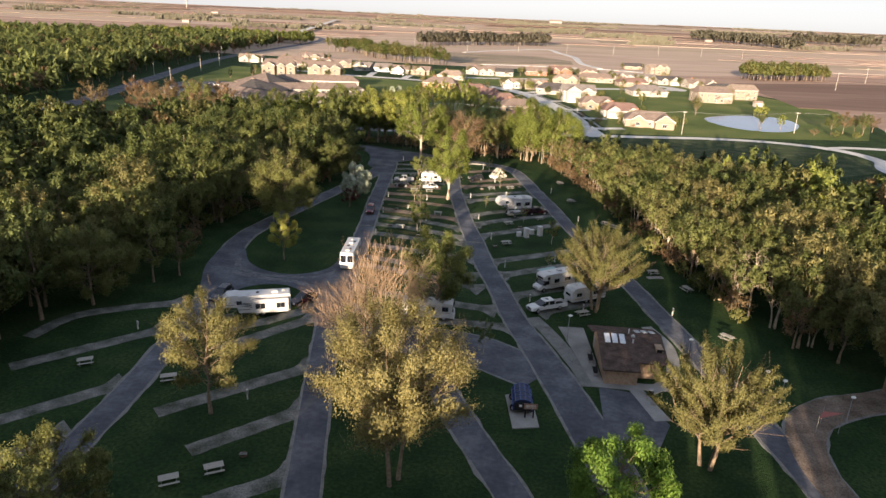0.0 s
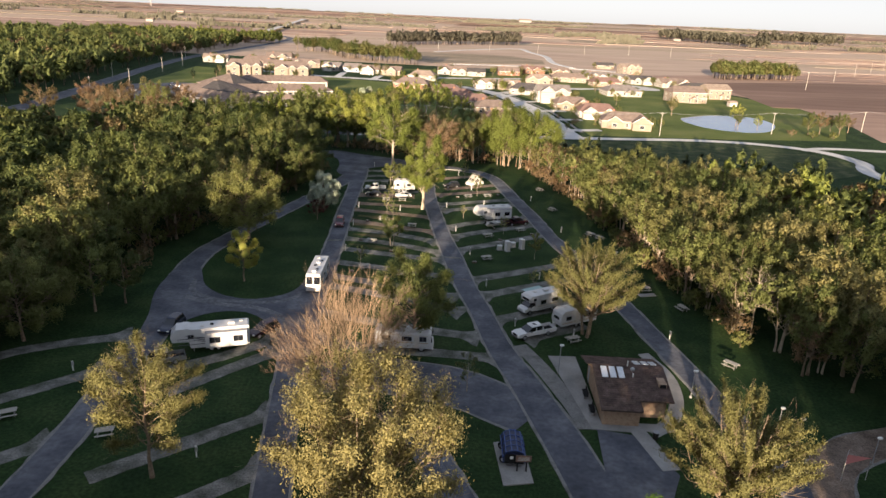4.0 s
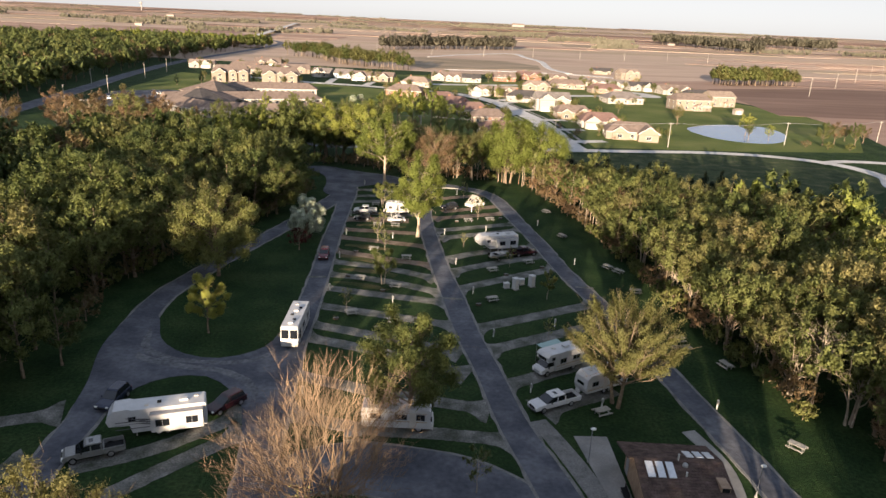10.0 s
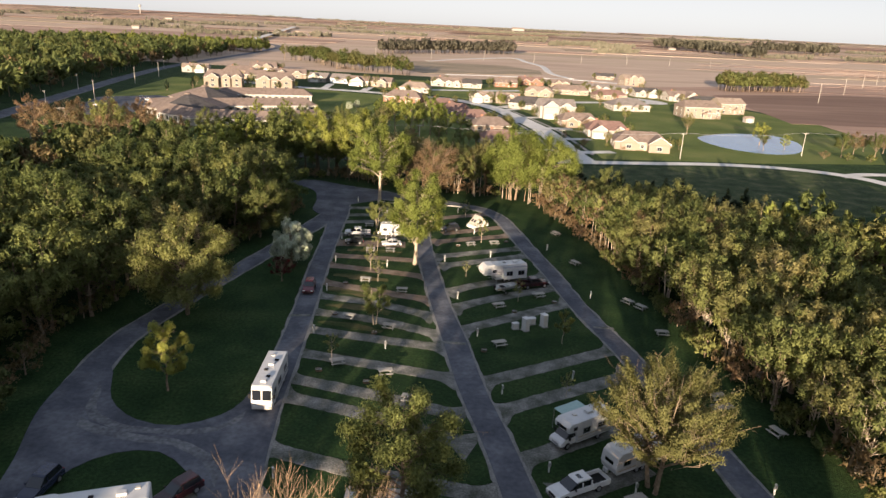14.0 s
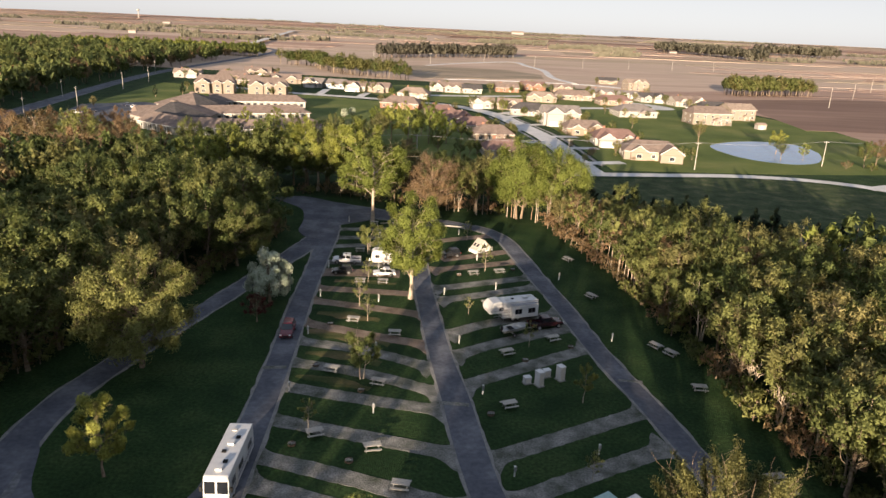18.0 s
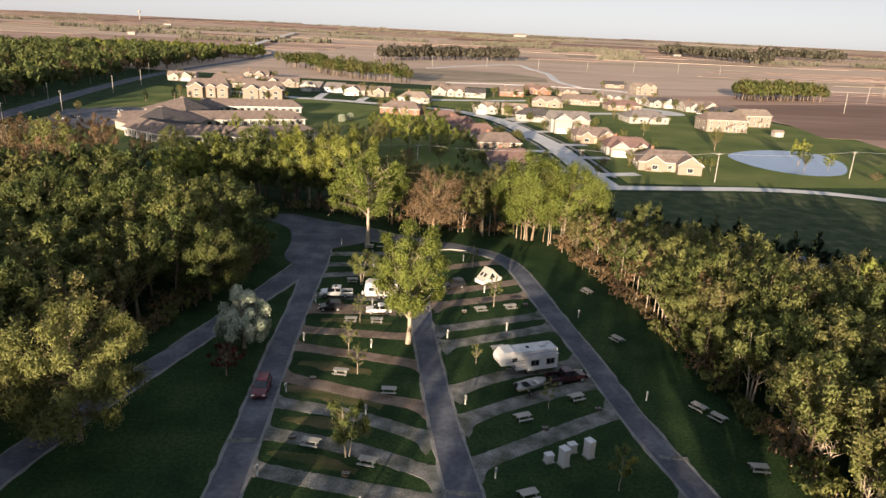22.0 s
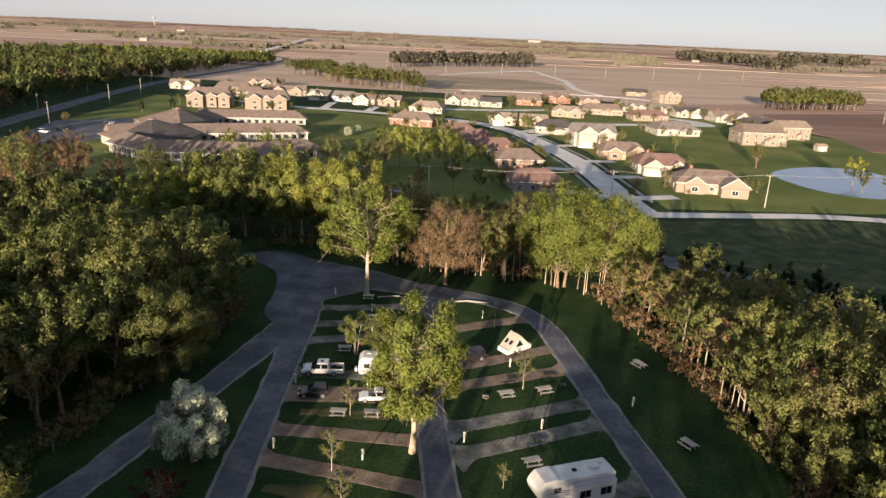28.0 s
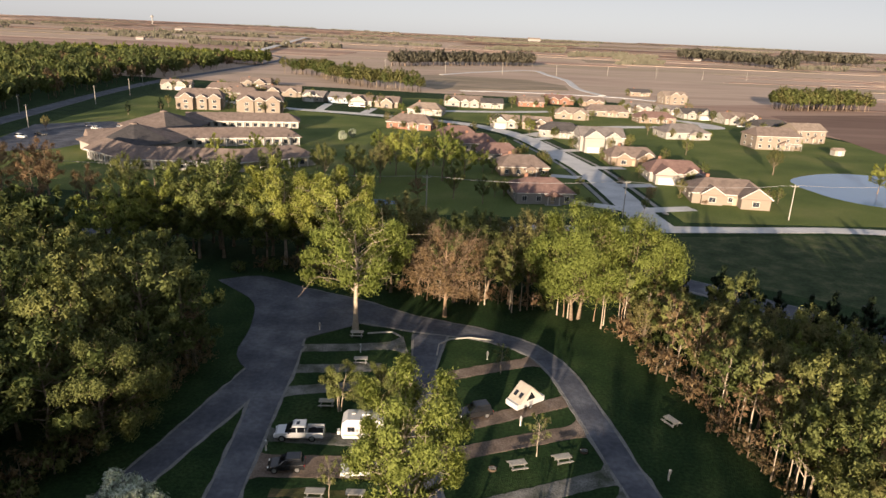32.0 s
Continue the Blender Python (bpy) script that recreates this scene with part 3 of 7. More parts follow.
for k in range(22):  # long strips side by side in the nearer fields
    y = 660 + 29 * k
    x = r.uniform(0.32, 0.62) * y if k > 8 else r.uniform(0.42, 0.7) * y
    w, d, lean = r.uniform(0.35, 0.9) * y, r.uniform(7, 26), r.uniform(-0.02, 0.06)
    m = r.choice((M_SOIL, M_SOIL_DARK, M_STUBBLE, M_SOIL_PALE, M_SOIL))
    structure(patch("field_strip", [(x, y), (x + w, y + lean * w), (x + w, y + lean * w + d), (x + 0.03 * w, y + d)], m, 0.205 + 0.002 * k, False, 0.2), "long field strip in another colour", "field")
structure(ribbon("field_track", [(141, 705, 6), (134, 760, 6), (137, 812, 7), (146, 904, 7), (140, 1000, 7), (133, 1100, 7), (60, 1010, 6), (5, 908, 5)], M_STREET, 0.27, 0.3, 6.0), "pale dirt track across a field", "track")
structure(ribbon("field_track", [(20, 690, 5), (80, 700, 5), (150, 690, 6), (185, 660, 6)], M_STREET, 0.27, 0.3, 6.0), "pale dirt track across a field", "track")
structure(patch("county_road_far", [(-302, 1290), (-290, 1290), (-398, 2296), (-412, 2296)], M_STREET, 4.6, False, 0.5), "county road running on to the skyline", "road")
# water: weak real mirroring, the reflected blue sky is put into the base colour
M_WATER = mat("sky_tinted_water", [(0.10, 0.175, 0.30), (0.12, 0.205, 0.35)], 0.05, 0.10, 0.03, 1.5, spec=0.15)
structure(patch("pond", [(124, 341), (127, 354), (141, 366), (156, 371), (170, 366), (170, 345), (158, 322), (146, 314), (135, 316), (127, 326)], M_WATER, 0.03), "still pond, the sky's reflection put into its blue", "water")

# ---- trees ----
def tube(verts, faces, line, radii, sides=4):
    """A tapered limb along a line of points."""
    first = len(verts)
    for k, p in enumerate(line):
        way = np.array(line[min(k + 1, len(line) - 1)]) - np.array(line[max(k - 1, 0)])
        way = way / (np.linalg.norm(way) + 1e-9)
        a = np.cross(way, (0.31, 0.87, 0.38))
        a /= np.linalg.norm(a) + 1e-9
        b = np.cross(way, a)
        for s in range(sides):
            w = 2 * math.pi * s / sides
            verts.append(tuple(np.array(p) + radii[k] * (math.cos(w) * a + math.sin(w) * b)))
    for k in range(len(line) - 1):
        for s in range(sides):
            i, j = first + k * sides + s, first + k * sides + (s + 1) % sides
            faces.append((i, j, j + sides, i + sides))


def bend(rng, a, b, lift, n=4, crook=0.04):
    """A limb from a to b that rises first and droops after, slightly crooked."""
    a, b = np.array(a, float), np.array(b, float)
    out = []
    size = np.linalg.norm(b - a)
    for k in range(n + 1):
        t = k / n
        p = a + (b - a) * t + np.array([0, 0, lift * size * t * (1 - t)])
        if 0 < k < n:
            p = p + rng.normal(0, crook * size, 3)
        out.append(p)
    return out


def tree_shape(seed, height, wide, low, trunk, leaves, leaf_size, limbs=12, twigs=5, clump=1.0, stems=1, lean=0.0, top=1.0, fine=0, plume=0.35, sides=4, upswept=False, climb=0.35, brush=0.0):
    """Points and faces of a tree's wood and of its leaves: trunk, limbs that end on an uneven crown, twigs, and lobes and plumes of leaves round the limbs."""
    rng = np.random.RandomState(seed)
    wv, wf, tv, tf, ends = [], [], [], [], []
    mid = np.array([lean, 0, low + (height - low) * 0.5])
    half = np.array([wide, wide, (height - low) * 0.5])
    for s in range(stems):
        off = np.zeros(3) if stems == 1 else np.array([math.cos(2.4 * s), math.sin(2.4 * s), 0]) * 0.35 * wide
        tip = np.array([lean, 0, low + (height - low) * 0.82]) + off + rng.normal(0, 0.012 * height, 3) * (1, 1, 0)
        line = bend(rng, off * 0.25 * (stems > 1), tip, 0.02, 6, 0.008)
        line[0][2] = -0.2
        tube(wv, wf, line, [trunk * (1.35 if k == 0 else 1) * (1 - 0.85 * k / 6) / (1 if stems == 1 else 1.4) for k in range(7)], 6)
        for k in range(limbs // stems):
            t = 0.25 + 0.75 * (k + rng.rand()) / (limbs // stems)
            z = low * 0.85 + (tip[2] - low * 0.85) * (t - 0.2)
            u = min(max(z / max(tip[2], 0.1), 0.12), 0.98) * 6
            i = min(int(u), 5)
            start = line[i] + (line[i + 1] - line[i]) * (u - i)
            ang = 2.399 * k + 6.28 * s / 3 + rng.normal(0, 0.35)
            up = -1.2 + 2.15 * t + rng.normal(0, 0.1)
            if upswept:
                up, start = -0.45 + 1.4 * t + rng.normal(0, 0.1), line[1] + (line[3] - line[1]) * t
            flat = math.sqrt(max(0.05, 1 - min(abs(up), 0.97) ** 2)) * top ** max(0, up)
            goal = mid + half * np.array([math.cos(ang) * flat, math.sin(ang) * flat, up]) * ((0.72 if leaves else 0.86) + 0.24 * rng.rand())
            goal[2] = max(goal[2], low * 0.7 + 0.3)
            limb = bend(rng, start, goal, 0.18 if not upswept else -0.1)
            r = trunk * 0.42 * (1.1 - 0.6 * t)
            tube(wv, wf, limb, [r, r * 0.75, r * 0.5, r * 0.3, r * 0.12], sides)
            ends.append((start, goal))
            for q in range(twigs):
                v = 0.35 + 0.6 * rng.rand()
                base = limb[min(int(v * 4), 3)]
                base = base + (limb[min(int(v * 4), 3) + 1] - base) * (v * 4 % 1)
                ahead = brush * (goal - start) / (np.linalg.norm(goal - start) + 1e-9)
                spread = 1.0 - 0.35 * brush
                twig = base + (rng.normal(0, spread, 3) * (1, 1, 0.75) + ahead + (0, 0, climb)) * wide * 0.2
                tube(tv, tf, [base, twig], [r * 0.26, r * 0.07], 3)
                for _ in range(fine):
                    a = base + (twig - base) * (0.4 + 0.6 * rng.rand())
                    b = a + (rng.normal(0, spread, 3) * (1, 1, 0.7) + ahead + (0, 0, 0.25 + climb)) * wide * (0.13 - 0.03 * brush)
                    tube(tv, tf, [a, (a + b) / 2 + rng.normal(0, 0.05, 3), b], [r * 0.07 + 0.008, r * 0.05 + 0.006, 0.005], 3)
    lv, ln = np.zeros((0, 3)), np.zeros((0, 3))
    if leaves:
        pick = rng.randint(0, len(ends), leaves)
        start, goal = np.array([e[0] for e in ends])[pick], np.array([e[1] for e in ends])[pick]
        lobe = (0.75 + 0.5 * rng.rand(len(ends)))[pick] * clump * wide * 0.3
        along = rng.rand(leaves) < plume
        side = rng.normal(0, 1, (leaves, 3)) + (goal - mid) / wide * 0.7 + (0, 0, 0.25)
        side /= np.linalg.norm(side, axis=1)[:, None] + 1e-9
        v = np.where(along, 0.3 + 0.88 * rng.rand(leaves), 1.0)[:, None]
        deep = np.abs(rng.normal(0, 1, leaves))
        deep = np.where(deep > 1.5, 1.5 * rng.rand(leaves), deep) * np.where(along, 0.42, 0.56)
        centre = start + (goal - start) * v + side * (lobe * deep)[:, None] * (1, 1, 1.12)
        centre[:, 2] = np.maximum(centre[:, 2], 0.4)
        out = (centre - mid) / half
        out /= np.linalg.norm(out, axis=1)[:, None] + 1e-9
        face = rng.normal(0, 1, (leaves, 3)) * 0.45 + side * 0.6 + out * 0.5 + (0, 0, 0.1)
        face /= np.linalg.norm(face, axis=1)[:, None]
        ln = rng.normal(0, 1, (leaves, 3)) * 0.6 + side * 0.3 + out * 0.5
        ln /= np.linalg.norm(ln, axis=1)[:, None]
        a = rng.normal(0, 1, (leaves, 3)) * 0.4 + out * 0.5 + (0, 0, 0.7)  # leafy shoots, pointing up and out
        a -= face * (a * face).sum(1)[:, None]
        a /= np.linalg.norm(a, axis=1)[:, None] + 1e-9
        b = np.cross(face, a)
        size = leaf_size * (0.6 + 0.8 * rng.rand(leaves))[:, None]
        lv = np.stack([centre + a * size * 0.95, centre + b * size * 0.34 - a * size * 0.45, centre - b * size * 0.34 - a * size * 0.6], 1).reshape(-1, 3)
        ln = np.repeat(ln, 3, 0)
        n = len(wv)
        wv, wf = wv + tv, wf + [tuple(i + n for i in f) for f in tf]
    else:
        lv, ln = np.array(tv), None
    return wv, wf, lv, (np.arange(len(lv)).reshape(-1, 3) if leaves else tf), ln


def leafy(me, normals):
    """Soft foliage: each leaf is shaded by the way its clump faces."""
    if normals is not None and len(normals):
        me.polygons.foreach_set("use_smooth", [True] * len(me.polygons))
        me.normals_split_custom_set_from_vertices(normals.tolist())
    return me


KINDS = {}


def tree_kind(key, bark, leaf_material, label, name="tree", **shape):
    wv, wf, lv, lf, ln = tree_shape(**shape)
    KINDS[key] = dict(wood=mesh("trunk", wv, wf, [bark], smooth=True), label=label, name=name, bark=bark, leaf=leaf_material or bark,
                      crown=leafy(mesh("crown", lv, lf, [leaf_material or bark]), ln), arrays=(np.array(wv), wf, lv, ln))


def plant(key, x, y, size=1.0, turn=None, label="", group="", stretch=1.0, z=0.0):
    k = KINDS[key]
    ob = thing(k["name"], at(x, y, z, rnd.uniform(0, 360) if turn is None else turn) @ Matrix.Diagonal((size, size, size * stretch, 1)), label or k["label"], k["name"].replace("_", " "), group)
    piece("trunk", k["wood"], ob)
    piece("crown", k["crown"], ob)
    return ob


# woods: three or so of each look
W = dict(sides=3, limbs=20, twigs=2, leaves=5600, leaf_size=0.30, trunk=0.2, plume=0.45, clump=0.95)
GREEN = "green broadleaf tree in young leaf"
for s in range(3):
    tree_kind(f"green{s}", M_BARK, M_LEAF_GREEN, "green broadleaf tree with a rounded clumpy crown", "broadleaf_tree", seed=10 + s, height=12.5 + s, wide=4.4 + 0.3 * s, low=2.8, **W)
    tree_kind(f"dark{s}", M_BARK, M_LEAF_DARK, "dark green broadleaf tree of the woods", "broadleaf_tree", seed=20 + s, height=12.5 + s, wide=4.2, low=2.4, **W)
    tree_kind(f"olive{s}", M_BARK, M_LEAF_OLIVE, "olive green tree coming into leaf", "spring_tree", seed=30 + s, height=12.5 + s, wide=4.4, low=3.0, upswept=s > 0, brush=0.5 * (s > 0), **{**W, "leaves": 5400, "leaf_size": 0.28, "twigs": 4, "limbs": 24, "trunk": 0.23})
    tree_kind(f"yellow{s}", M_BARK, M_LEAF_YELLOW, "yellow-green tree with thin young leaves", "spring_tree", seed=40 + s, height=13.0 + s, wide=4.4, low=3.2, upswept=True, brush=0.6, **{**W, "leaves": 5000, "leaf_size": 0.265, "twigs": 4, "limbs": 26, "trunk": 0.24})
    tree_kind(f"lime{s}", M_BARK, M_LEAF_LIME, "bright lime green tree in fresh leaf", "cottonwood_tree", seed=50 + s, height=13.0 + s, wide=4.3, low=2.6, **W)
for s in range(2):
    tree_kind(f"brown{s}", M_BARK, M_LEAF_BROWN, "reddish brown budding tree, nearly bare", "budding_tree", seed=60 + s, height=11.5 + s, wide=4.0, low=2.4, **{**W, "leaves": 4200, "leaf_size": 0.22, "fine": 2, "twigs": 5})
tree_kind("conifer", M_BARK, M_LEAF_CONIFER, "small dark conifer by the highway", "conifer", seed=71, height=8, wide=2.2, low=0.6, top=0.25, **{**W, "limbs": 16, "leaves": 1100, "leaf_size": 0.5})
tree_kind("shrub", M_BARK, M_LEAF_OLIVE, "low olive shrub in leaf", "shrub", seed=72, height=3.2, wide=2.0, low=0.3, **{**W, "trunk": 0.08, "leaves": 620, "leaf_size": 0.33, "clump": 1.1})
tree_kind("shrub_brown", M_BARK, M_LEAF_BROWN, "low brown thicket nearly bare", "shrub", seed=73, height=3.4, wide=2.0, low=0.3, fine=2, **{**W, "trunk": 0.08, "leaves": 380, "leaf_size": 0.26, "clump": 1.0})
# single trees, with more leaves
H = dict(limbs=18, twigs=7, trunk=0.28)
tree_kind("big_spring", M_BARK, M_LEAF_YELLOW, "large spring tree with olive-yellow young leaves", seed=101, height=19, wide=8.0, low=2.5, leaves=84000, leaf_size=0.142, clump=0.85, plume=0.6, fine=2, stems=3, limbs=48, twigs=6, trunk=0.3, brush=0.6, upswept=True)
tree_kind("spring_a", M_BARK, M_LEAF_YELLOW, "yellow-green tree in thin young leaf", seed=102, height=15, wide=5.2, low=3.0, leaves=42000, leaf_size=0.132, clump=0.85, plume=0.55, fine=2, brush=0.5, **{**H, "trunk": 0.2, "limbs": 30})
tree_kind("spring_b", M_BARK, M_LEAF_OLIVE, "olive spring tree with a spreading crown", seed=103, height=15.2, wide=8.0, low=1.6, leaves=54000, leaf_size=0.215, clump=0.85, plume=0.5, brush=0.4, fine=1, **{**H, "limbs": 34})
tree_kind("vase", M_BARK, M_LEAF_YELLOW, "yellow-green tree with spiky upswept branches", seed=104, height=14.8, wide=6.9, low=1.2, leaves=84000, leaf_size=0.135, clump=0.5, plume=0.8, upswept=True, brush=0.8, fine=1, stems=3, limbs=60, twigs=5, trunk=0.3)
tree_kind("mid_green", M_BARK, M_LEAF_GREEN, "green tree in young leaf beside the lane", seed=105, height=14.6, wide=5.4, low=1.8, leaves=46000, leaf_size=0.185, clump=0.95, plume=0.45, fine=1, **{**H, "limbs": 28})
tree_kind("ball_green", M_BARK, M_LEAF_FRESH, "dense bright green round-crowned maple", seed=106, height=10.5, wide=4.4, low=0.6, leaves=40000, leaf_size=0.19, clump=1.05, plume=0.1, **{**H, "limbs": 36, "twigs": 3})
tree_kind("tall_a", M_BARK_PALE, M_LEAF_LIME, "tall cottonwood with a bare pale trunk and lime leaves", seed=107, height=20, wide=8.2, low=5.0, leaves=36000, leaf_size=0.28, clump=0.8, plume=0.4, fine=1, **{**H, "trunk": 0.42, "limbs": 24})
tree_kind("tall_c", M_BARK, M_LEAF_LIME, "broad lime green tree lit by low sun", seed=118, height=19.5, wide=8.6, low=1.6, leaves=60000, leaf_size=0.27, clump=1.2, plume=0.25, fine=1, limbs=44, twigs=5, trunk=0.4, stems=2)
tree_kind("tall_b", M_BARK_PALE, M_LEAF_LIME, "tall oval tree with a pale trunk and yellow-green leaves", seed=108, height=18.5, wide=5.3, low=2.8, leaves=52000, leaf_size=0.205, clump=1.05, plume=0.4, fine=1, **{**H, "trunk": 0.36, "limbs": 28})
tree_kind("bare", M_TWIG, None, "leafless tree with a fan of tan twigs", seed=109, height=16, wide=7.6, low=0.5, leaves=0, leaf_size=0.3, fine=9, stems=3, limbs=45, twigs=11, trunk=0.24, upswept=True, climb=0.5, brush=1.0)
tree_kind("bare_red", M_TWIG, M_LEAF_BROWN, "reddish brown budding tree with dense twigs", seed=110, height=15.0, wide=6.9, low=2.2, leaves=11000, leaf_size=0.2, clump=0.85, fine=6, plume=0.5, limbs=34, twigs=9, trunk=0.32, brush=0.8)
tree_kind("blossom", M_BARK, M_LEAF_WHITE, "round ornamental tree in white blossom", seed=111, height=9.6, wide=4.3, low=0.3, leaves=42000, leaf_size=0.22, clump=1.0, plume=0.1, **{**H, "limbs": 40, "twigs": 3})
tree_kind("red_small", M_BARK, M_LEAF_RED, "small dark red ornamental tree", seed=112, height=4.6, wide=2.4, low=0.8, leaves=900, leaf_size=0.24, clump=0.9, fine=2, **{**H, "trunk": 0.1})
tree_kind("island", M_BARK, M_LEAF_LIME, "olive young-leaved tree on the grass island", seed=113, height=10, wide=3.6, low=1.8, leaves=22000, leaf_size=0.17, clump=0.95, fine=1, **{**H, "trunk": 0.16})
tree_kind("birch", M_BARK_PALE, M_LEAF_OLIVE, "birch with a forked white trunk", seed=114, height=12.5, wide=4.2, low=4.0, leaves=1500, leaf_size=0.34, clump=0.9, fine=3, stems=2, limbs=16, twigs=5, trunk=0.2)
tree_kind("sapling", M_BARK_PALE, M_LEAF_GREEN, "young staked green tree", "sapling", seed=115, height=5.4, wide=1.25, low=1.4, leaves=4200, leaf_size=0.145, clump=1.2, limbs=14, twigs=4, trunk=0.06)
tree_kind("sapling_thin", M_BARK_PALE, M_LEAF_OLIVE, "thin young tree with few leaves", "sapling", seed=116, height=5.0, wide=1.4, low=1.3, leaves=900, leaf_size=0.14, clump=1.1, fine=2, limbs=12, twigs=4, trunk=0.055)
tree_kind("small_birch", M_BARK_PALE, M_LEAF_GREEN, "small clump birch with white stems", seed=117, height=6.8, wide=2.3, low=1.2, leaves=7500, leaf_size=0.165, clump=1.25, stems=3, limbs=15, twigs=5, trunk=0.12)

tree_kind("forked", M_BARK_PALE, M_LEAF_OLIVE, "forked tree with pale leaning trunks at the wood's edge", "forked_tree", seed=121, height=11.5, wide=4.2, low=3.2, leaves=4200, leaf_size=0.33, clump=0.85, plume=0.4, stems=3, limbs=18, twigs=5, trunk=0.22, upswept=True, fine=1)
tree_kind("slim", M_BARK_PALE, M_LEAF_OLIVE, "slim tree with a long pale trunk and thin crown", "slim_tree", seed=119, height=11, wide=2.2, low=4.6, leaves=650, leaf_size=0.36, clump=1.1, limbs=10, twigs=3, trunk=0.12, sides=3)
tree_kind("slim_brown", M_TWIG, M_LEAF_BROWN, "slim budding tree with a long pale trunk", "slim_tree", seed=120, height=10, wide=2.2, low=3.6, leaves=420, leaf_size=0.3, clump=1.1, limbs=12, twigs=3, trunk=0.11, sides=3, fine=1)

HEROES = [("big_spring", -4.8, 56.5, 1.0), ("spring_a", -26.6, 66.8, 1.0), ("spring_b", -33.5, 47.5, 0.62), ("bare", -8.8, 77.0, 1.0), ("mid_green", -1.8, 96.0, 1.0), ("vase", 23.8, 101.4, 1.0),
          ("vase", 28.2, 61.5, 0.95), ("ball_green", 16.0, 50.5, 1.0), ("island", -31.0, 118.4, 0.86), ("spring_b", -36.0, 141.0, 1.0), ("spring_b", -34.0, 181, 0.82), ("tall_b", -1.3, 167.2, 1.0),
          ("tall_a", -11.0, 213.8, 1.0), ("bare_red", 2.8, 220.4, 1.0), ("red_small", -24.6, 156.2, 1.0), ("birch", 49.2, 102.5, 1.0), ("small_birch", -7.2, 139.4, 1.0),
          ("sapling", 20.9, 134.6, 1.0), ("sapling_thin", 12.7, 182.3, 1.1), ("sapling_thin", -9.6, 163.4, 1.0), ("sapling_thin", -7.8, 157.5, 0.9), ("sapling_thin", 16.4, 150.2, 0.8), ("sapling_thin", 18.4, 119.2, 0.7),
          ("small_birch", -10.2, 190.3, 0.95), ("sapling_thin", -9.0, 174.2, 0.9), ("tall_c", 24.5, 221, 0.95), ("tall_c", 34, 222.5, 0.85), ("tall_a", -17.5, 240, 1.0), ("tall_a", -28, 243, 0.95), ("sapling_thin", 5.2, 84.5, 1.1),
          ("sapling_thin", -12.2, 127.5, 0.8), ("sapling_thin", 8.2, 161.5, 0.6), ("sapling_thin", 10.4, 201.5, 0.9), ("mid_green", -5.2, 187.5, 0.55)]
HEROES += [("spring_b", -54.5, 94.5, 0.8), ("dark0", -46.5, 108.0, 0.75), ("dark2", -66, 74, 0.9)]
plant("blossom", -24.3, 164.2, 0.85, 20, stretch=1.05)
for key, x, y, size in HEROES:
    plant(key, x, y, size)


def inside(x, y, outline):
    hit = False
    for (xa, ya), (xb, yb) in zip(outline, [*outline[1:], outline[0]]):
        if (ya > y) != (yb > y) and x < (xb - xa) * (y - ya) / (yb - ya) + xa:
            hit = not hit
    return hit


def scatter(outline, gap, seed, keep=None):
    """Uneven places, about a gap apart, inside an outline."""
    r = random.Random(seed)
    xs, ys = [p[0] for p in outline], [p[1] for p in outline]
    out, y, row = [], min(ys), 0
    while y < max(ys):
        x = min(xs) + (row % 2) * gap / 2
        while x < max(xs):
            px, py = x + r.uniform(-0.38, 0.38) * gap, y + r.uniform(-0.38, 0.38) * gap
            if inside(px, py, outline) and (keep is None or keep(px, py)):
                out.append((px, py))
            x += gap
        y += gap * 0.87
        row += 1
    return out


def mixed(r, weights):
    key = r.choices(list(weights), list(weights.values()))[0]
    n = sum(1 for k in KINDS if k[:-1] == key)
    return f"{key}{r.randrange(n)}" if n else key


def wood(outline, gap, seed, weights, low=0.8, high=1.15, group="woods", keep=None, squat=0.84):
    r = random.Random(seed + 500)
    for x, y in scatter(outline, gap, seed, keep):
        plant(mixed(r, weights), x, y, r.uniform(low, high) / squat, r.uniform(0, 360), group=group, stretch=r.uniform(0.92, 1.12) * squat)


def joined_wood(name, outline, gap, seed, weights, label, low=0.8, high=1.15, thin=1, leaf_material=None):
    """Woods far off, of the same trees, as one mesh: every thin-th leaf, made larger."""
    r = random.Random(seed + 900)
    verts, faces, index, materials, normals, count = [], [], [], [], [], 0
    for x, y in scatter(outline, gap, seed):
        k = KINDS[mixed(r, weights)]
        m = np.array((at(x, y, rise(y), r.uniform(0, 360)) @ Matrix.Scale(r.uniform(low, high), 4)))
        wv, wf, lv, ln = k["arrays"]
        lv, ln = lv.reshape(-1, 3, 3)[::thin], ln.reshape(-1, 3, 3)[::thin].reshape(-1, 3)
        centre = lv.mean(1, keepdims=True)
        lv = (centre + (lv - centre) * thin ** 0.56).reshape(-1, 3)
        for v, f, mt, vn in ((wv[: 7 * 6], [q for q in wf if max(q) < 42], k["bark"], np.tile((0.0, -1.0, 0.2), (42, 1))), (lv, np.arange(len(lv)).reshape(-1, 3), leaf_material or k["leaf"], ln)):
            if mt not in materials:
                materials.append(mt)
            verts.append(v @ m[:3, :3].T + m[:3, 3])
            normals.append(vn @ m[:3, :3].T / np.linalg.norm(m[:3, 0]))
            faces += (np.array(f) + count).tolist()
            index += [materials.index(mt)] * len(f)
            count += len(v)
    if not verts:
        return None
    me = bpy.data.meshes.new(name)
    me.from_pydata(np.concatenate(verts).tolist(), [], faces)
    for mt in materials:
        me.materials.append(mt)
    me.polygons.foreach_set("material_index", index)
    leafy(me, np.concatenate(normals))
    return tagged(new(name, me), label, "woods", kind="stuff")


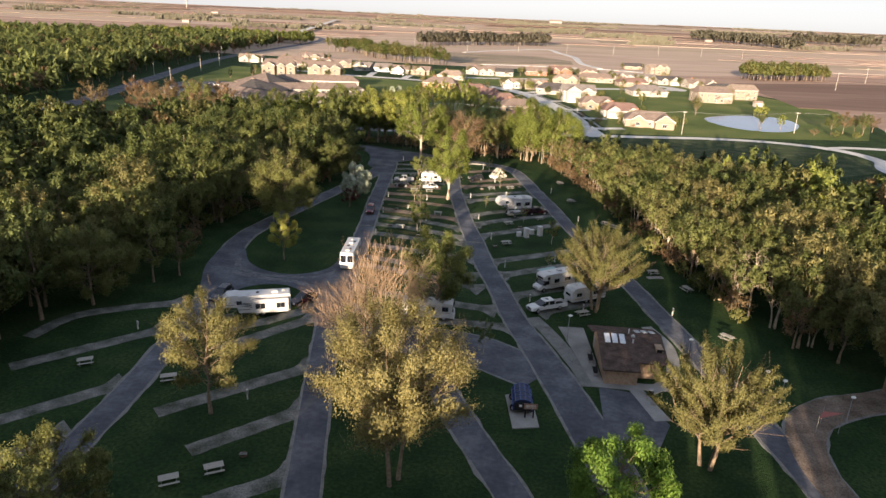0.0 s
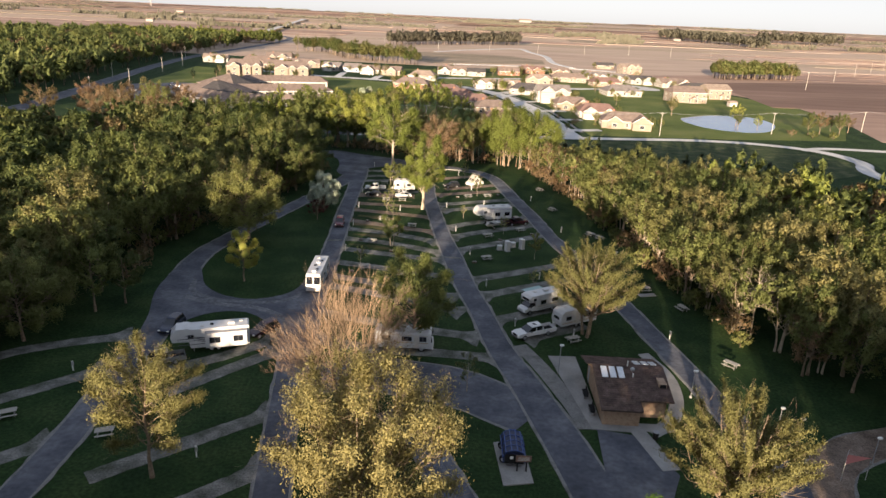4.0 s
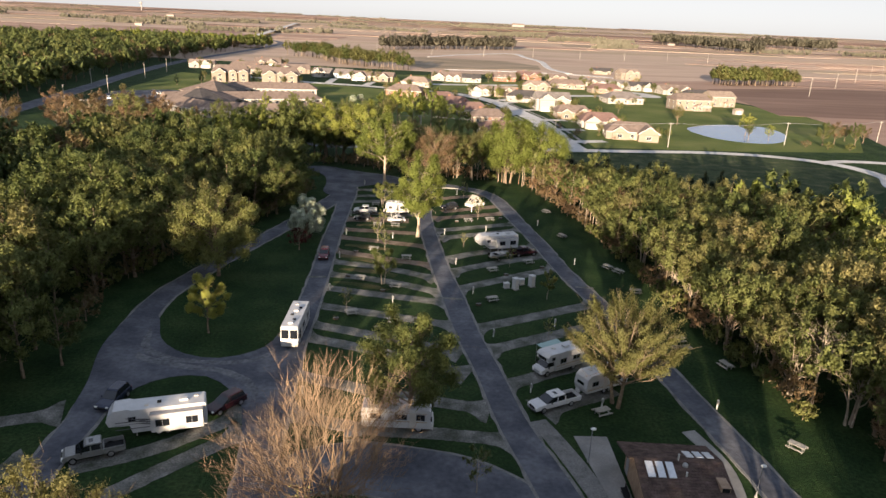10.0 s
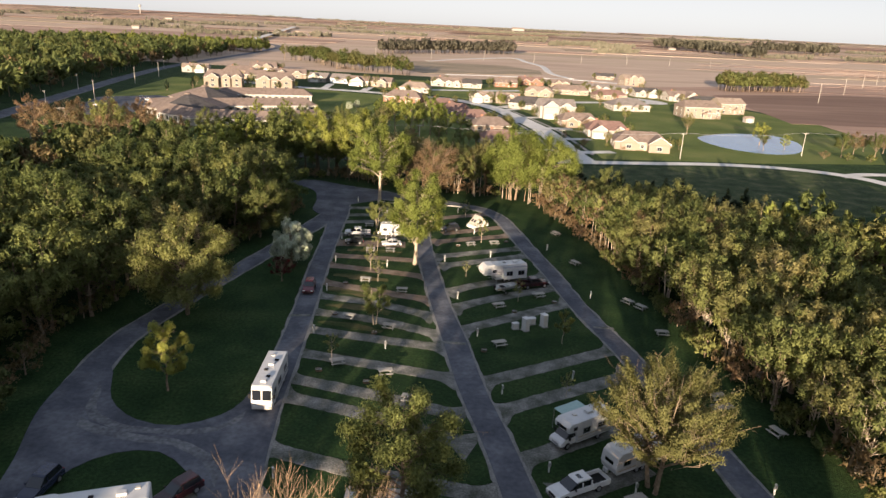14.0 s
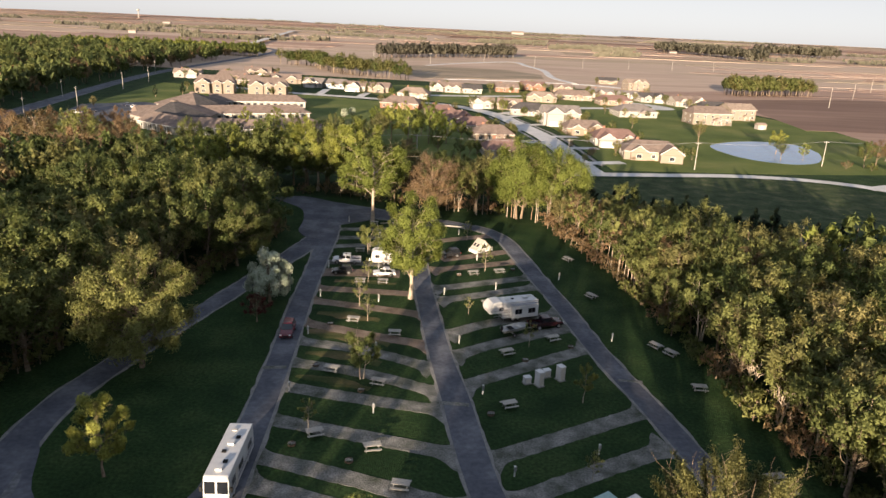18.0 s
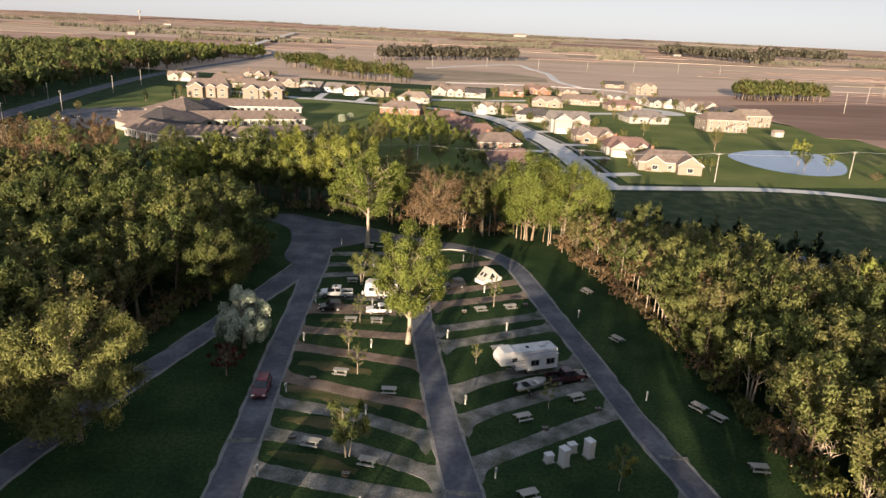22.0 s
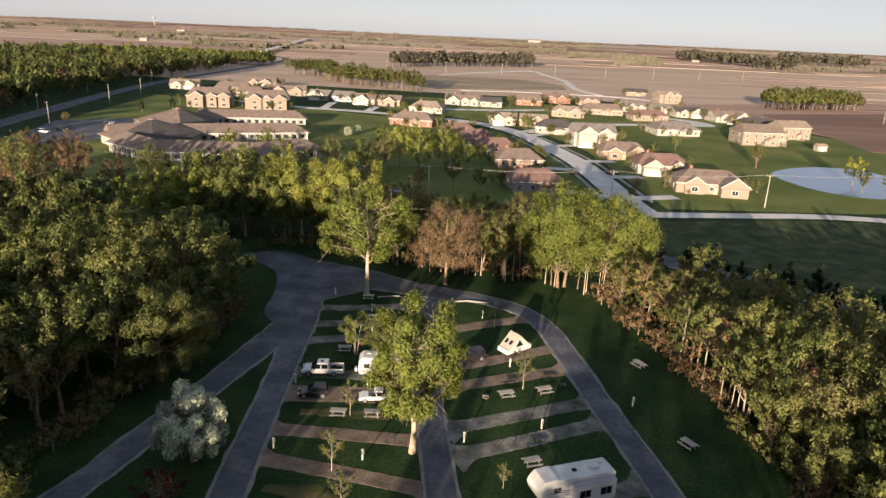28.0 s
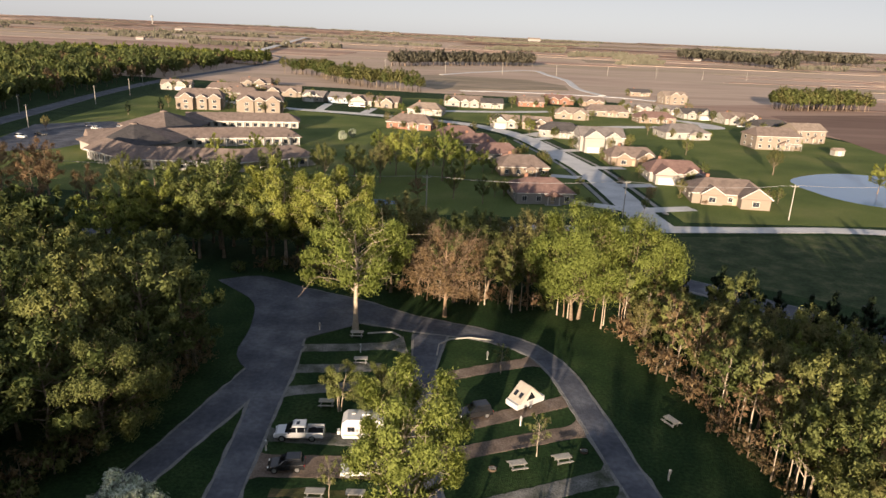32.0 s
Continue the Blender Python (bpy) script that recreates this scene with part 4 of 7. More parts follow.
# western woods beside the lane
wood([(-46, 62), (-60, 96), (-52, 104), (-49, 118), (-50, 132), (-47, 146), (-41, 156), (-38, 168), (-34, 184), (-30, 194), (-31, 206), (-37, 218), (-44, 226), (-62, 226), (-78, 200), (-82, 120), (-80, 60)],
     6.2, 1, dict(dark=3, green=4, olive=4, yellow=1), 0.82, 1.2, "western woods", keep=lambda x, y: not (y < 100 and x > -58))
wood([(-45, 240), (-26, 241), (-12, 236), (-14, 258), (-30, 262), (-52, 262), (-66, 250), (-58, 232)], 6.5, 2, dict(green=3, lime=3, dark=2), 0.9, 1.25, "northern woods")
wood([(-10, 228), (14, 224), (30, 226), (34, 240), (12, 252), (-8, 250)], 5.5, 3, dict(olive=2, brown=3, yellow=2), 0.75, 1.0, "northern woods")
joined_wood("deep_woods", [(-80, 40), (-82, 120), (-78, 200), (-64, 228), (-70, 246), (-92, 238), (-104, 226), (-150, 216), (-160, 180), (-140, 100), (-110, 40)], 6.8, 4, dict(dark=4, green=4, olive=3, yellow=1, brown=1),
            "dense mixed woods in young leaf", 0.85, 1.15, 7)
# eastern woods
wood([(50, 88), (60, 92), (72, 108), (74, 150), (66, 190), (56, 212), (44, 222), (34, 224), (31, 216), (34, 200), (36.5, 184), (38.5, 168), (41, 152), (41.8, 140), (42.5, 128), (44.5, 114), (46.5, 100)],
     5.6, 5, dict(olive=6, green=3, yellow=4, brown=1, lime=1), 0.72, 1.05, "eastern woods", keep=lambda x, y: math.hypot(x - 49.2, y - 102.5) > 4 and y < 184)
wood([(37, 184), (66, 184), (62, 200), (52, 212), (40, 222), (32, 222), (32, 208)], 5.0, 15, dict(olive=4, green=3, yellow=2, lime=1), 0.5, 0.78, "eastern woods")
wood([(58, 70), (76, 62), (90, 90), (74, 104), (64, 92), (56, 84)], 6.4, 6, dict(olive=4, brown=2, green=2, yellow=2), 0.8, 1.1, "eastern woods")
joined_wood("deep_woods", [(90, 60), (76, 108), (76, 150), (72, 180), (100, 168), (150, 130), (170, 60)], 6.8, 7, dict(olive=4, green=3, brown=3, lime=2, yellow=2),
            "dense mixed woods in young leaf", 0.8, 1.15, 7)
for k, (x, y) in enumerate([(38, 226), (44, 229), (50, 226), (53, 222), (57, 220), (60, 216), (63, 215), (66, 211), (69, 210), (72, 206), (75, 205), (78, 202), (81, 200), (85, 197), (89, 195), (93, 192)]):
    plant("conifer", x, y, 0.85 + 0.12 * (k % 4), group="conifers along the highway")
for k, (x, y) in enumerate([(-55, 100), (-49.5, 104.5), (-61, 93), (-64, 84), (-52, 112), (-66, 74), (-58, 108), (-70, 92), (-67, 104), (-73, 80)]):
    plant(("dark1", "green0", "olive1", "green2", "dark0")[k % 5], x, y, 0.9 + 0.05 * (k % 4), group="western woods")
for k, (x, y) in enumerate([(51, 91), (55.5, 87), (60.5, 79), (63, 70), (66, 76), (60, 62), (68, 64), (53, 96), (74, 66), (64, 56)]):
    plant(("brown0", "olive0", "olive2", "brown1", "green1")[k % 5], x, y, 0.8 + 0.05 * (k % 4), group="eastern woods")
for p in spline([(-2, 227, 0), (8, 226, 0), (18, 222, 0), (29, 216, 0), (34, 206, 0), (36, 194, 0), (38, 180, 0), (40, 166, 0)], 1.5):
    plant(rnd.choice(("slim", "slim", "slim_brown")), p[0] + rnd.uniform(-1.2, 2.5), p[1] + rnd.uniform(-1, 3), rnd.uniform(0.75, 1.1), group="slim trees at the edge of the woods")
for k, (x, y) in enumerate([(47.5, 105), (46, 112), (45.2, 119), (46.5, 126), (44, 131), (43.6, 138), (45, 146), (42.8, 153), (41, 161), (42.5, 169), (39.6, 176), (51, 98), (54, 92), (49, 122), (48, 134)]):
    plant("forked", x, y, 0.8 + 0.07 * (k % 4), group="eastern woods")
# thicket along the edges of the woods
EDGES = [[(46, 100), (44, 114), (42, 128), (41, 140), (40.2, 152), (37.8, 168), (35.8, 184), (33.4, 200), (30, 214)], [(-50, 118), (-51, 132), (-48, 146), (-42, 156), (-38.5, 168), (-35, 184), (-31, 196), (-33, 208), (-40, 222)],
         [(-34, 238), (-22, 239), (-10, 232), (6, 227), (20, 225)]]
for line in EDGES:
    for p in spline([(*q, 0) for q in line], 2.6):
        plant(rnd.choice(("shrub", "shrub_brown", "shrub_brown")), p[0] + rnd.uniform(-0.6, 1.6) * (1 if p[0] > 0 else -1), p[1] + rnd.uniform(-1, 1), rnd.uniform(0.7, 1.35), group="woodland edge shrubs")
# unseen woods added behind the drone, their heights set to cut off the low sun
joined_wood("shade_woods", [(-200, 5), (-68, 4), (-68, -40), (-200, -40)], 9, 8, dict(dark=3, green=3), "unseen tall woods added south of the campground for shade", 1.72, 2.05, 8)
joined_wood("shade_woods", [(-67, 4), (-39, 2), (-39, -40), (-67, -40)], 8, 13, dict(dark=3, green=3), "unseen lower woods added south of the campground for shade", 1.0, 1.14, 8)
joined_wood("shade_woods", [(-38, 2), (-12, 0), (-12, -60), (-38, -60)], 8.5, 14, dict(dark=3, green=3), "unseen tall woods added south of the campground for shade", 1.25, 1.75, 8)
joined_wood("shade_woods", [(-12, 0), (19, -4), (19, -26), (-12, -26)], 7, 9, dict(dark=3, green=3), "unseen lower woods added south of the campground for shade", 0.7, 0.86, 8)
joined_wood("shade_woods", [(20, -4), (90, -6), (90, -26), (20, -26)], 7.5, 11, dict(dark=3, green=3), "unseen woods added south of the park drive for shade", 1.65, 2.0, 8)
joined_wood("shade_woods", [(-110, -70), (-36, -70), (-36, -100), (-110, -100)], 8.5, 10, dict(dark=3, green=3), "unseen tall woods added south of the campground for shade", 1.3, 1.7, 8)

# ---- campground things ----
M_WHITE = plain("white_gelcoat", (0.50, 0.50, 0.495), 0.35, wear=0.1, scale=1.2)
M_CREAM = plain("cream_siding", (0.50, 0.47, 0.42), 0.4, wear=0.1, scale=1.5)
M_GREY = plain("grey_trim", (0.25, 0.25, 0.26), 0.5)
M_STRIPE = plain("dark_grey_stripe", (0.09, 0.09, 0.10), 0.4)
M_TAN_STRIPE = plain("tan_stripe", (0.36, 0.29, 0.20), 0.5)
M_GLASS = plain("dark_window_glass", (0.012, 0.014, 0.018), 0.06, spec=0.8, wear=0.05)
M_TYRE = plain("tyre_rubber", (0.018, 0.018, 0.018), 0.9, spec=0.2)
M_RIM = plain("alloy_rim", (0.45, 0.45, 0.46), 0.35, 0.8)
M_CHROME = plain("chrome", (0.6, 0.6, 0.6), 0.2, 1.0, wear=0.05)
M_LAMP = plain("lamp_lens", (0.75, 0.74, 0.68), 0.15, spec=0.7)
M_TAIL = plain("red_lens", (0.30, 0.02, 0.02), 0.25)
M_BLACK = plain("black_paint", (0.016, 0.016, 0.018), 0.25, spec=0.6)
M_LINER = plain("black_liner", (0.02, 0.02, 0.02), 0.9, spec=0.1)
M_CARWHITE = plain("white_car_paint", (0.60, 0.595, 0.585), 0.25, spec=0.6, wear=0.05)
M_SILVER = plain("grey_car_paint", (0.27, 0.27, 0.26), 0.3, 0.4)
M_MAROON = plain("maroon_car_paint", (0.032, 0.009, 0.012), 0.25, spec=0.6)
M_RED = plain("red_car_paint", (0.105, 0.011, 0.018), 0.25, spec=0.6)
M_NAVY = plain("dark_blue_car_paint", (0.02, 0.026, 0.05), 0.25, spec=0.6)
M_BLUE = plain("blue_steel", (0.03, 0.065, 0.20), 0.45)
M_TEAL = plain("pale_green_canvas", (0.30, 0.42, 0.40), 0.8)
M_WOODGREY = mat("weathered_boards", [(0.26, 0.245, 0.215), (0.36, 0.34, 0.30), (0.43, 0.41, 0.365)], 6.0, 0.9, 0.2, 30.0, stretch=(1, 6, 6), spec=0.1)
M_STEEL = plain("galvanised_steel", (0.38, 0.38, 0.37), 0.5, 0.6)
M_POST = plain("white_post", (0.62, 0.61, 0.57), 0.6)
M_DARKWOOD = mat("brown_post_wood", [(0.075, 0.055, 0.04), (0.12, 0.09, 0.065)], 4.0, 0.9, spec=0.1)


def wheel_meshes(r=0.36, w=0.26):
    bm = bmesh.new()
    cylinder(bm, (0, 0, 0), r, w, "y", 20)
    bmesh.ops.bevel(bm, geom=[e for e in bm.edges if abs(e.verts[0].co.y - e.verts[1].co.y) < 1e-4], offset=0.05, segments=2, affect="EDGES")
    tyre = bpy.data.meshes.new("tyre")
    bm.to_mesh(tyre)
    bm.free()
    tyre.materials.append(M_TYRE)
    bm = bmesh.new()
    cylinder(bm, (0, 0, 0), r * 0.62, w + 0.02, "y", 16)
    cylinder(bm, (0, 0, 0), r * 0.18, w + 0.06, "y", 10)
    rim = bpy.data.meshes.new("rim")
    bm.to_mesh(rim)
    bm.free()
    rim.materials.append(M_RIM)
    return tyre, rim


TYRE, RIM = wheel_meshes()


def wheels(ob, places, r=0.36):
    for x, y in places:
        w = piece("wheel", TYRE, ob, Matrix.Translation((x, y, r)) @ Matrix.Scale(r / 0.36, 4))
        piece("rim", RIM, w)


def heading(front, back):
    """Pose of a vehicle whose front points from one place to another, resting halfway."""
    fx, fy = front[0] - back[0], front[1] - back[1]
    return at((front[0] + back[0]) / 2, (front[1] + back[1]) / 2, 0.07, math.degrees(math.atan2(fy, fx)))


def panel(name, ob, material, rows, label="", bevel=0.0):
    return part(name, boxes(*rows, bevel=bevel), material, ob, label)


def shell(profile, half, tuck, material, ob, name="body", bevel=0.06):
    """A vehicle body: side outline of (x, z), as wide as half at the belt and tucked in towards the top."""
    top = max(z for _, z in profile)
    low = min(z for _, z in profile)
    def wide(z):
        t = (z - low) / (top - low)
        return half - tuck * max(0, t - 0.45) / 0.55 - 0.04 * max(0, 0.25 - t) / 0.25
    bm = hull_along([[(x, s * wide(z), z) for x, z in profile] for s in (-1, 1)])
    bmesh.ops.bevel(bm, geom=list(bm.edges), offset=bevel, segments=2, affect="EDGES", profile=0.65)
    return part(name, bm, material, ob)


def car(front, back, paint, label, category="car", suv=False, height=None):
    L, h = math.hypot(front[0] - back[0], front[1] - back[1]), height or (1.72 if suv else 1.46)
    a = L / 2
    ob = thing("suv" if suv else "car", heading(front, back), label, category)
    belt, hood = h * 0.60, h * 0.52
    tail = belt if suv else belt * 0.97
    shell([(-a, 0.32), (-a + 0.02, tail * 0.9), (-a + 0.15, tail), (a * 0.36, belt * 0.98), (a * 0.82, hood * 0.97), (a * 0.97, hood * 0.8), (a, 0.34)], 0.91, 0.05, paint, ob)
    rear = -a * 0.93 if suv else -a * 0.72
    shell([(rear, belt - 0.02), (rear + (0.22 if suv else 0.55), h - 0.09), (a * 0.02, h - 0.08), (a * 0.42, belt - 0.02)], 0.84, 0.16, M_GLASS, ob, "window", 0.05)
    shell([(rear + (0.20 if suv else 0.5), h - 0.12), (rear + (0.30 if suv else 0.7), h), (-a * 0.02, h), (a * 0.07, h - 0.12)], 0.72, 0.05, paint, ob, "roof", 0.04)
    for s in (-1, 1):
        panel("pillar", ob, paint, [(-0.05 * a - 0.05, -0.05 * a + 0.05, s * 0.80 - 0.02, s * 0.80 + 0.03, belt - 0.05, h - 0.22)])
        panel("headlight", ob, M_LAMP, [(a * 0.93, a * 0.99, s * 0.66 - 0.17, s * 0.66 + 0.17, hood * 0.70, hood * 0.86)], bevel=0.02)
        panel("tail_light", ob, M_TAIL, [(-a - 0.01, -a + 0.06, s * 0.72 - 0.12, s * 0.72 + 0.12, tail * 0.72, tail * 0.92)], bevel=0.02)
        panel("mirror", ob, paint, [(a * 0.26, a * 0.26 + 0.14, s * 0.96 - 0.08, s * 0.96 + 0.08, belt, belt + 0.14)], bevel=0.03)
    panel("grille", ob, M_LINER, [(a * 0.97, a + 0.012, -0.45, 0.45, 0.42, 0.62)], bevel=0.02)
    wheels(ob, [(a * 0.62, -0.80), (a * 0.62, 0.80), (-a * 0.60, -0.80), (-a * 0.60, 0.80)], 0.33 if not suv else 0.37)
    return ob


def pickup(front, back, paint, label, bed=M_LINER):
    L = math.hypot(front[0] - back[0], front[1] - back[1])
    a, h = L / 2, 1.86
    ob = thing("pickup_truck", heading(front, back), label, "pickup truck")
    shell([(-0.165 * L, 0.48), (-0.165 * L, 1.14), (a * 0.54, 1.14), (a * 0.88, 1.06), (a * 0.98, 0.86), (a, 0.50)], 0.96, 0.04, paint, ob)
    shell([(-0.165 * L, 1.08), (-0.15 * L, h - 0.1), (a * 0.22, h - 0.08), (a * 0.57, 1.10)], 0.90, 0.16, M_GLASS, ob, "window", 0.05)
    shell([(-0.155 * L, h - 0.14), (-0.14 * L, h), (a * 0.18, h), (a * 0.27, h - 0.13)], 0.80, 0.06, paint, ob, "roof", 0.04)
    panel("sunroof", ob, M_GLASS, [(-0.02 * L, 0.05 * L, -0.35, 0.35, h, h + 0.012)])
    b0, b1 = -a, -0.17 * L
    panel("bed", ob, paint, [(b0, b1, -0.96, -0.88, 0.5, 1.14), (b0, b1, 0.88, 0.96, 0.5, 1.14), (b1 - 0.06, b1, -0.88, 0.88, 0.5, 1.14), (b0, b1, -0.88, 0.88, 0.5, 0.60)])
    panel("tailgate", ob, paint, [(b0 - 0.05, b0, -0.94, 0.94, 0.58, 1.12)], bevel=0.02)
    panel("bed_liner", ob, bed, [(b0 + 0.01, b1 - 0.07, -0.87, 0.87, 0.61, 0.66)], "black liner of the load bed")
    panel("bumper", ob, M_CHROME, [(a - 0.05, a + 0.08, -0.9, 0.9, 0.42, 0.62)], bevel=0.03)
    panel("bumper", ob, M_CHROME, [(b0 - 0.16, b0 - 0.05, -0.9, 0.9, 0.44, 0.58)], bevel=0.03)
    panel("grille", ob, M_LINER, [(a * 0.97, a + 0.012, -0.5, 0.5, 0.66, 0.88)], bevel=0.02)
    for s in (-1, 1):
        for px in (-0.15 * L, 0.02 * L):
            panel("pillar", ob, paint, [(px, px + 0.12, s * 0.85 - 0.02, s * 0.85 + 0.03, 1.05, h - 0.2)])
        panel("headlight", ob, M_LAMP, [(a * 0.94, a * 1.0, s * 0.74 - 0.16, s * 0.74 + 0.16, 0.72, 0.92)], bevel=0.02)
        panel("tail_light", ob, M_TAIL, [(b0 - 0.06, b0 - 0.045, s * 0.84 - 0.07, s * 0.84 + 0.07, 0.75, 1.08)])
        panel("mirror", ob, M_LINER, [(a * 0.34, a * 0.34 + 0.14, s * 1.06 - 0.1, s * 1.06 + 0.1, 1.12, 1.34)], bevel=0.03)
    wheels(ob, [(a * 0.66, -0.84), (a * 0.66, 0.84), (-a * 0.56, -0.84), (-a * 0.56, 0.84)], 0.40)
    return ob


def side_window(ob, x0, x1, z0, z1, y, frame=M_GREY):
    s = 1 if y > 0 else -1
    w = panel("side_window", ob, M_GLASS, [(x0, x1, min(y, y + s * 0.02), max(y, y + s * 0.02), z0, z1)])
    rows = [(x0 - 0.05, x1 + 0.05, y - 0.002, y + 0.03 * s, z0 - 0.05, z0), (x0 - 0.05, x1 + 0.05, y - 0.002, y + 0.03 * s, z1, z1 + 0.05),
            (x0 - 0.05, x0, y - 0.002, y + 0.03 * s, z0, z1), (x1, x1 + 0.05, y - 0.002, y + 0.03 * s, z0, z1), ((x0 + x1) / 2 - 0.015, (x0 + x1) / 2 + 0.015, y - 0.002, y + 0.028 * s, z0, z1)]
    part("window_frame", boxes(*[(a, b, min(c, d), max(c, d), e, f) for a, b, c, d, e, f in rows]), frame, w)
    return w


def roof_gear(ob, z, places):
    for kind, x, y in places:
        if kind == "ac":
            panel("air_conditioner", ob, M_WHITE, [(x - 0.45, x + 0.45, y - 0.34, y + 0.34, z, z + 0.28)], "white rooftop air conditioner", 0.09)
        elif kind == "vent":
            panel("roof_vent", ob, M_CREAM, [(x - 0.22, x + 0.22, y - 0.22, y + 0.22, z, z + 0.10)], "", 0.03)
        elif kind == "dark":
            panel("roof_vent", ob, M_LINER, [(x - 0.22, x + 0.22, y - 0.22, y + 0.22, z, z + 0.12)], "dark roof vent", 0.03)
        else:
            bm = bmesh.new()
            cylinder(bm, (x, y, z + 0.12), 0.03, 0.24)
            bmesh.ops.create_uvsphere(bm, u_segments=12, v_segments=6, radius=0.26, matrix=Matrix.Translation((x, y, z + 0.28)) @ Matrix.Diagonal((1, 1, 0.5, 1)))
            part("satellite_dome", bm, M_WHITE, ob)


def stripes(ob, half, rows, material, ends):
    for s in (-1, 1):
        for z0, z1 in rows:
            panel("stripe", ob, material, [(ends[0], ends[1], min(s * half, s * (half + 0.008)), max(s * half, s * (half + 0.008)), z0, z1)])


def bus_motorhome(front, back, label, old=False):
    """A flat-fronted motorhome: one long box with a windscreen across its nose."""
    L = math.hypot(front[0] - back[0], front[1] - back[1])
    a, h, half = L / 2, 3.25 if not old else 2.85, 1.24
    ob = thing("motorhome", heading(front, back), label, "motorhome")
    body = [(-a, 0.45), (-a + 0.02, h - 0.1), (-a + 0.15, h), (a - 0.45, h), (a - 0.22, h - 0.12), (a - (0.06 if not old else 0.25), 1.45), (a, 1.2), (a, 0.5)]
    shell(body, half, 0.05, M_WHITE, ob, bevel=0.08)
    tilt = 0.095 if not old else -0.02
    for s in (-1, 1):
        bm = boxes((-0.03, 0.03, s * 0.60 - 0.50, s * 0.60 + 0.50, 0, 1.25 if not old else 0.9), bevel=0.01)
        bmesh.ops.transform(bm, matrix=pose(a - (0.055 if not old else 0.235), 0, 1.50, 0, -math.degrees(tilt), 0), verts=bm.verts)
        part("windscreen", bm, M_GLASS, ob, "dark half of the split windscreen")
        panel("headlight", ob, M_LAMP, [(a - 0.02, a + 0.03, s * 0.92 - 0.17, s * 0.92 + 0.17, 0.72, 0.95)], bevel=0.02)
        panel("mirror", ob, M_LINER, [(a - 0.2, a - 0.05, s * 1.45 - 0.12, s * 1.45 + 0.12, 1.7, 2.25)], bevel=0.03)
        y = s * (half + 0.002)
        side_window(ob, a * 0.55, a * 0.78, 1.6, 2.3, y)
        side_window(ob, -a * 0.05, a * 0.28, 1.6, 2.25, y)
        side_window(ob, -a * 0.75, -a * 0.45, 1.6, 2.25, y)
        panel("door", ob, M_CREAM, [(a * 0.36, a * 0.36 + 0.7, min(y, y + s * 0.02), max(y, y + s * 0.02), 0.6, 2.5)], bevel=0.005)
    panel("bumper", ob, M_CREAM, [(a - 0.05, a + 0.10, -1.15, 1.15, 0.38, 0.66)], bevel=0.04)
    panel("grille", ob, M_GREY, [(a, a + 0.02, -0.5, 0.5, 0.78, 1.02)])
    stripes(ob, half, [(1.05, 1.16), (1.25, 1.30)] if not old else [(1.30, 1.42), (2.40, 2.46)], M_STRIPE if not old else M_TAN_STRIPE, (-a + 0.3, a - 0.6))
    roof_gear(ob, h, [("dark", a * 0.45, 0.25), ("dark", a * 0.1, -0.35), ("ac", -a * 0.2, 0), ("dark", -a * 0.42, 0.4), ("vent", -a * 0.7, -0.3), ("ac", a * 0.68, 0.0)] if not old
              else [("ac", -a * 0.1, 0), ("vent", -a * 0.5, 0.3), ("dish", a * 0.3, 0.4)])
    if old:
        panel("awning", ob, M_TEAL, [(-a * 0.6, a * 0.4, half, half + 0.12, h - 0.25, h - 0.1)], "rolled awning", 0.04)
    wheels(ob, [(a * 0.62, -1.02), (a * 0.62, 1.02), (-a * 0.48, -1.02), (-a * 0.48, 1.02)], 0.46)
    return ob


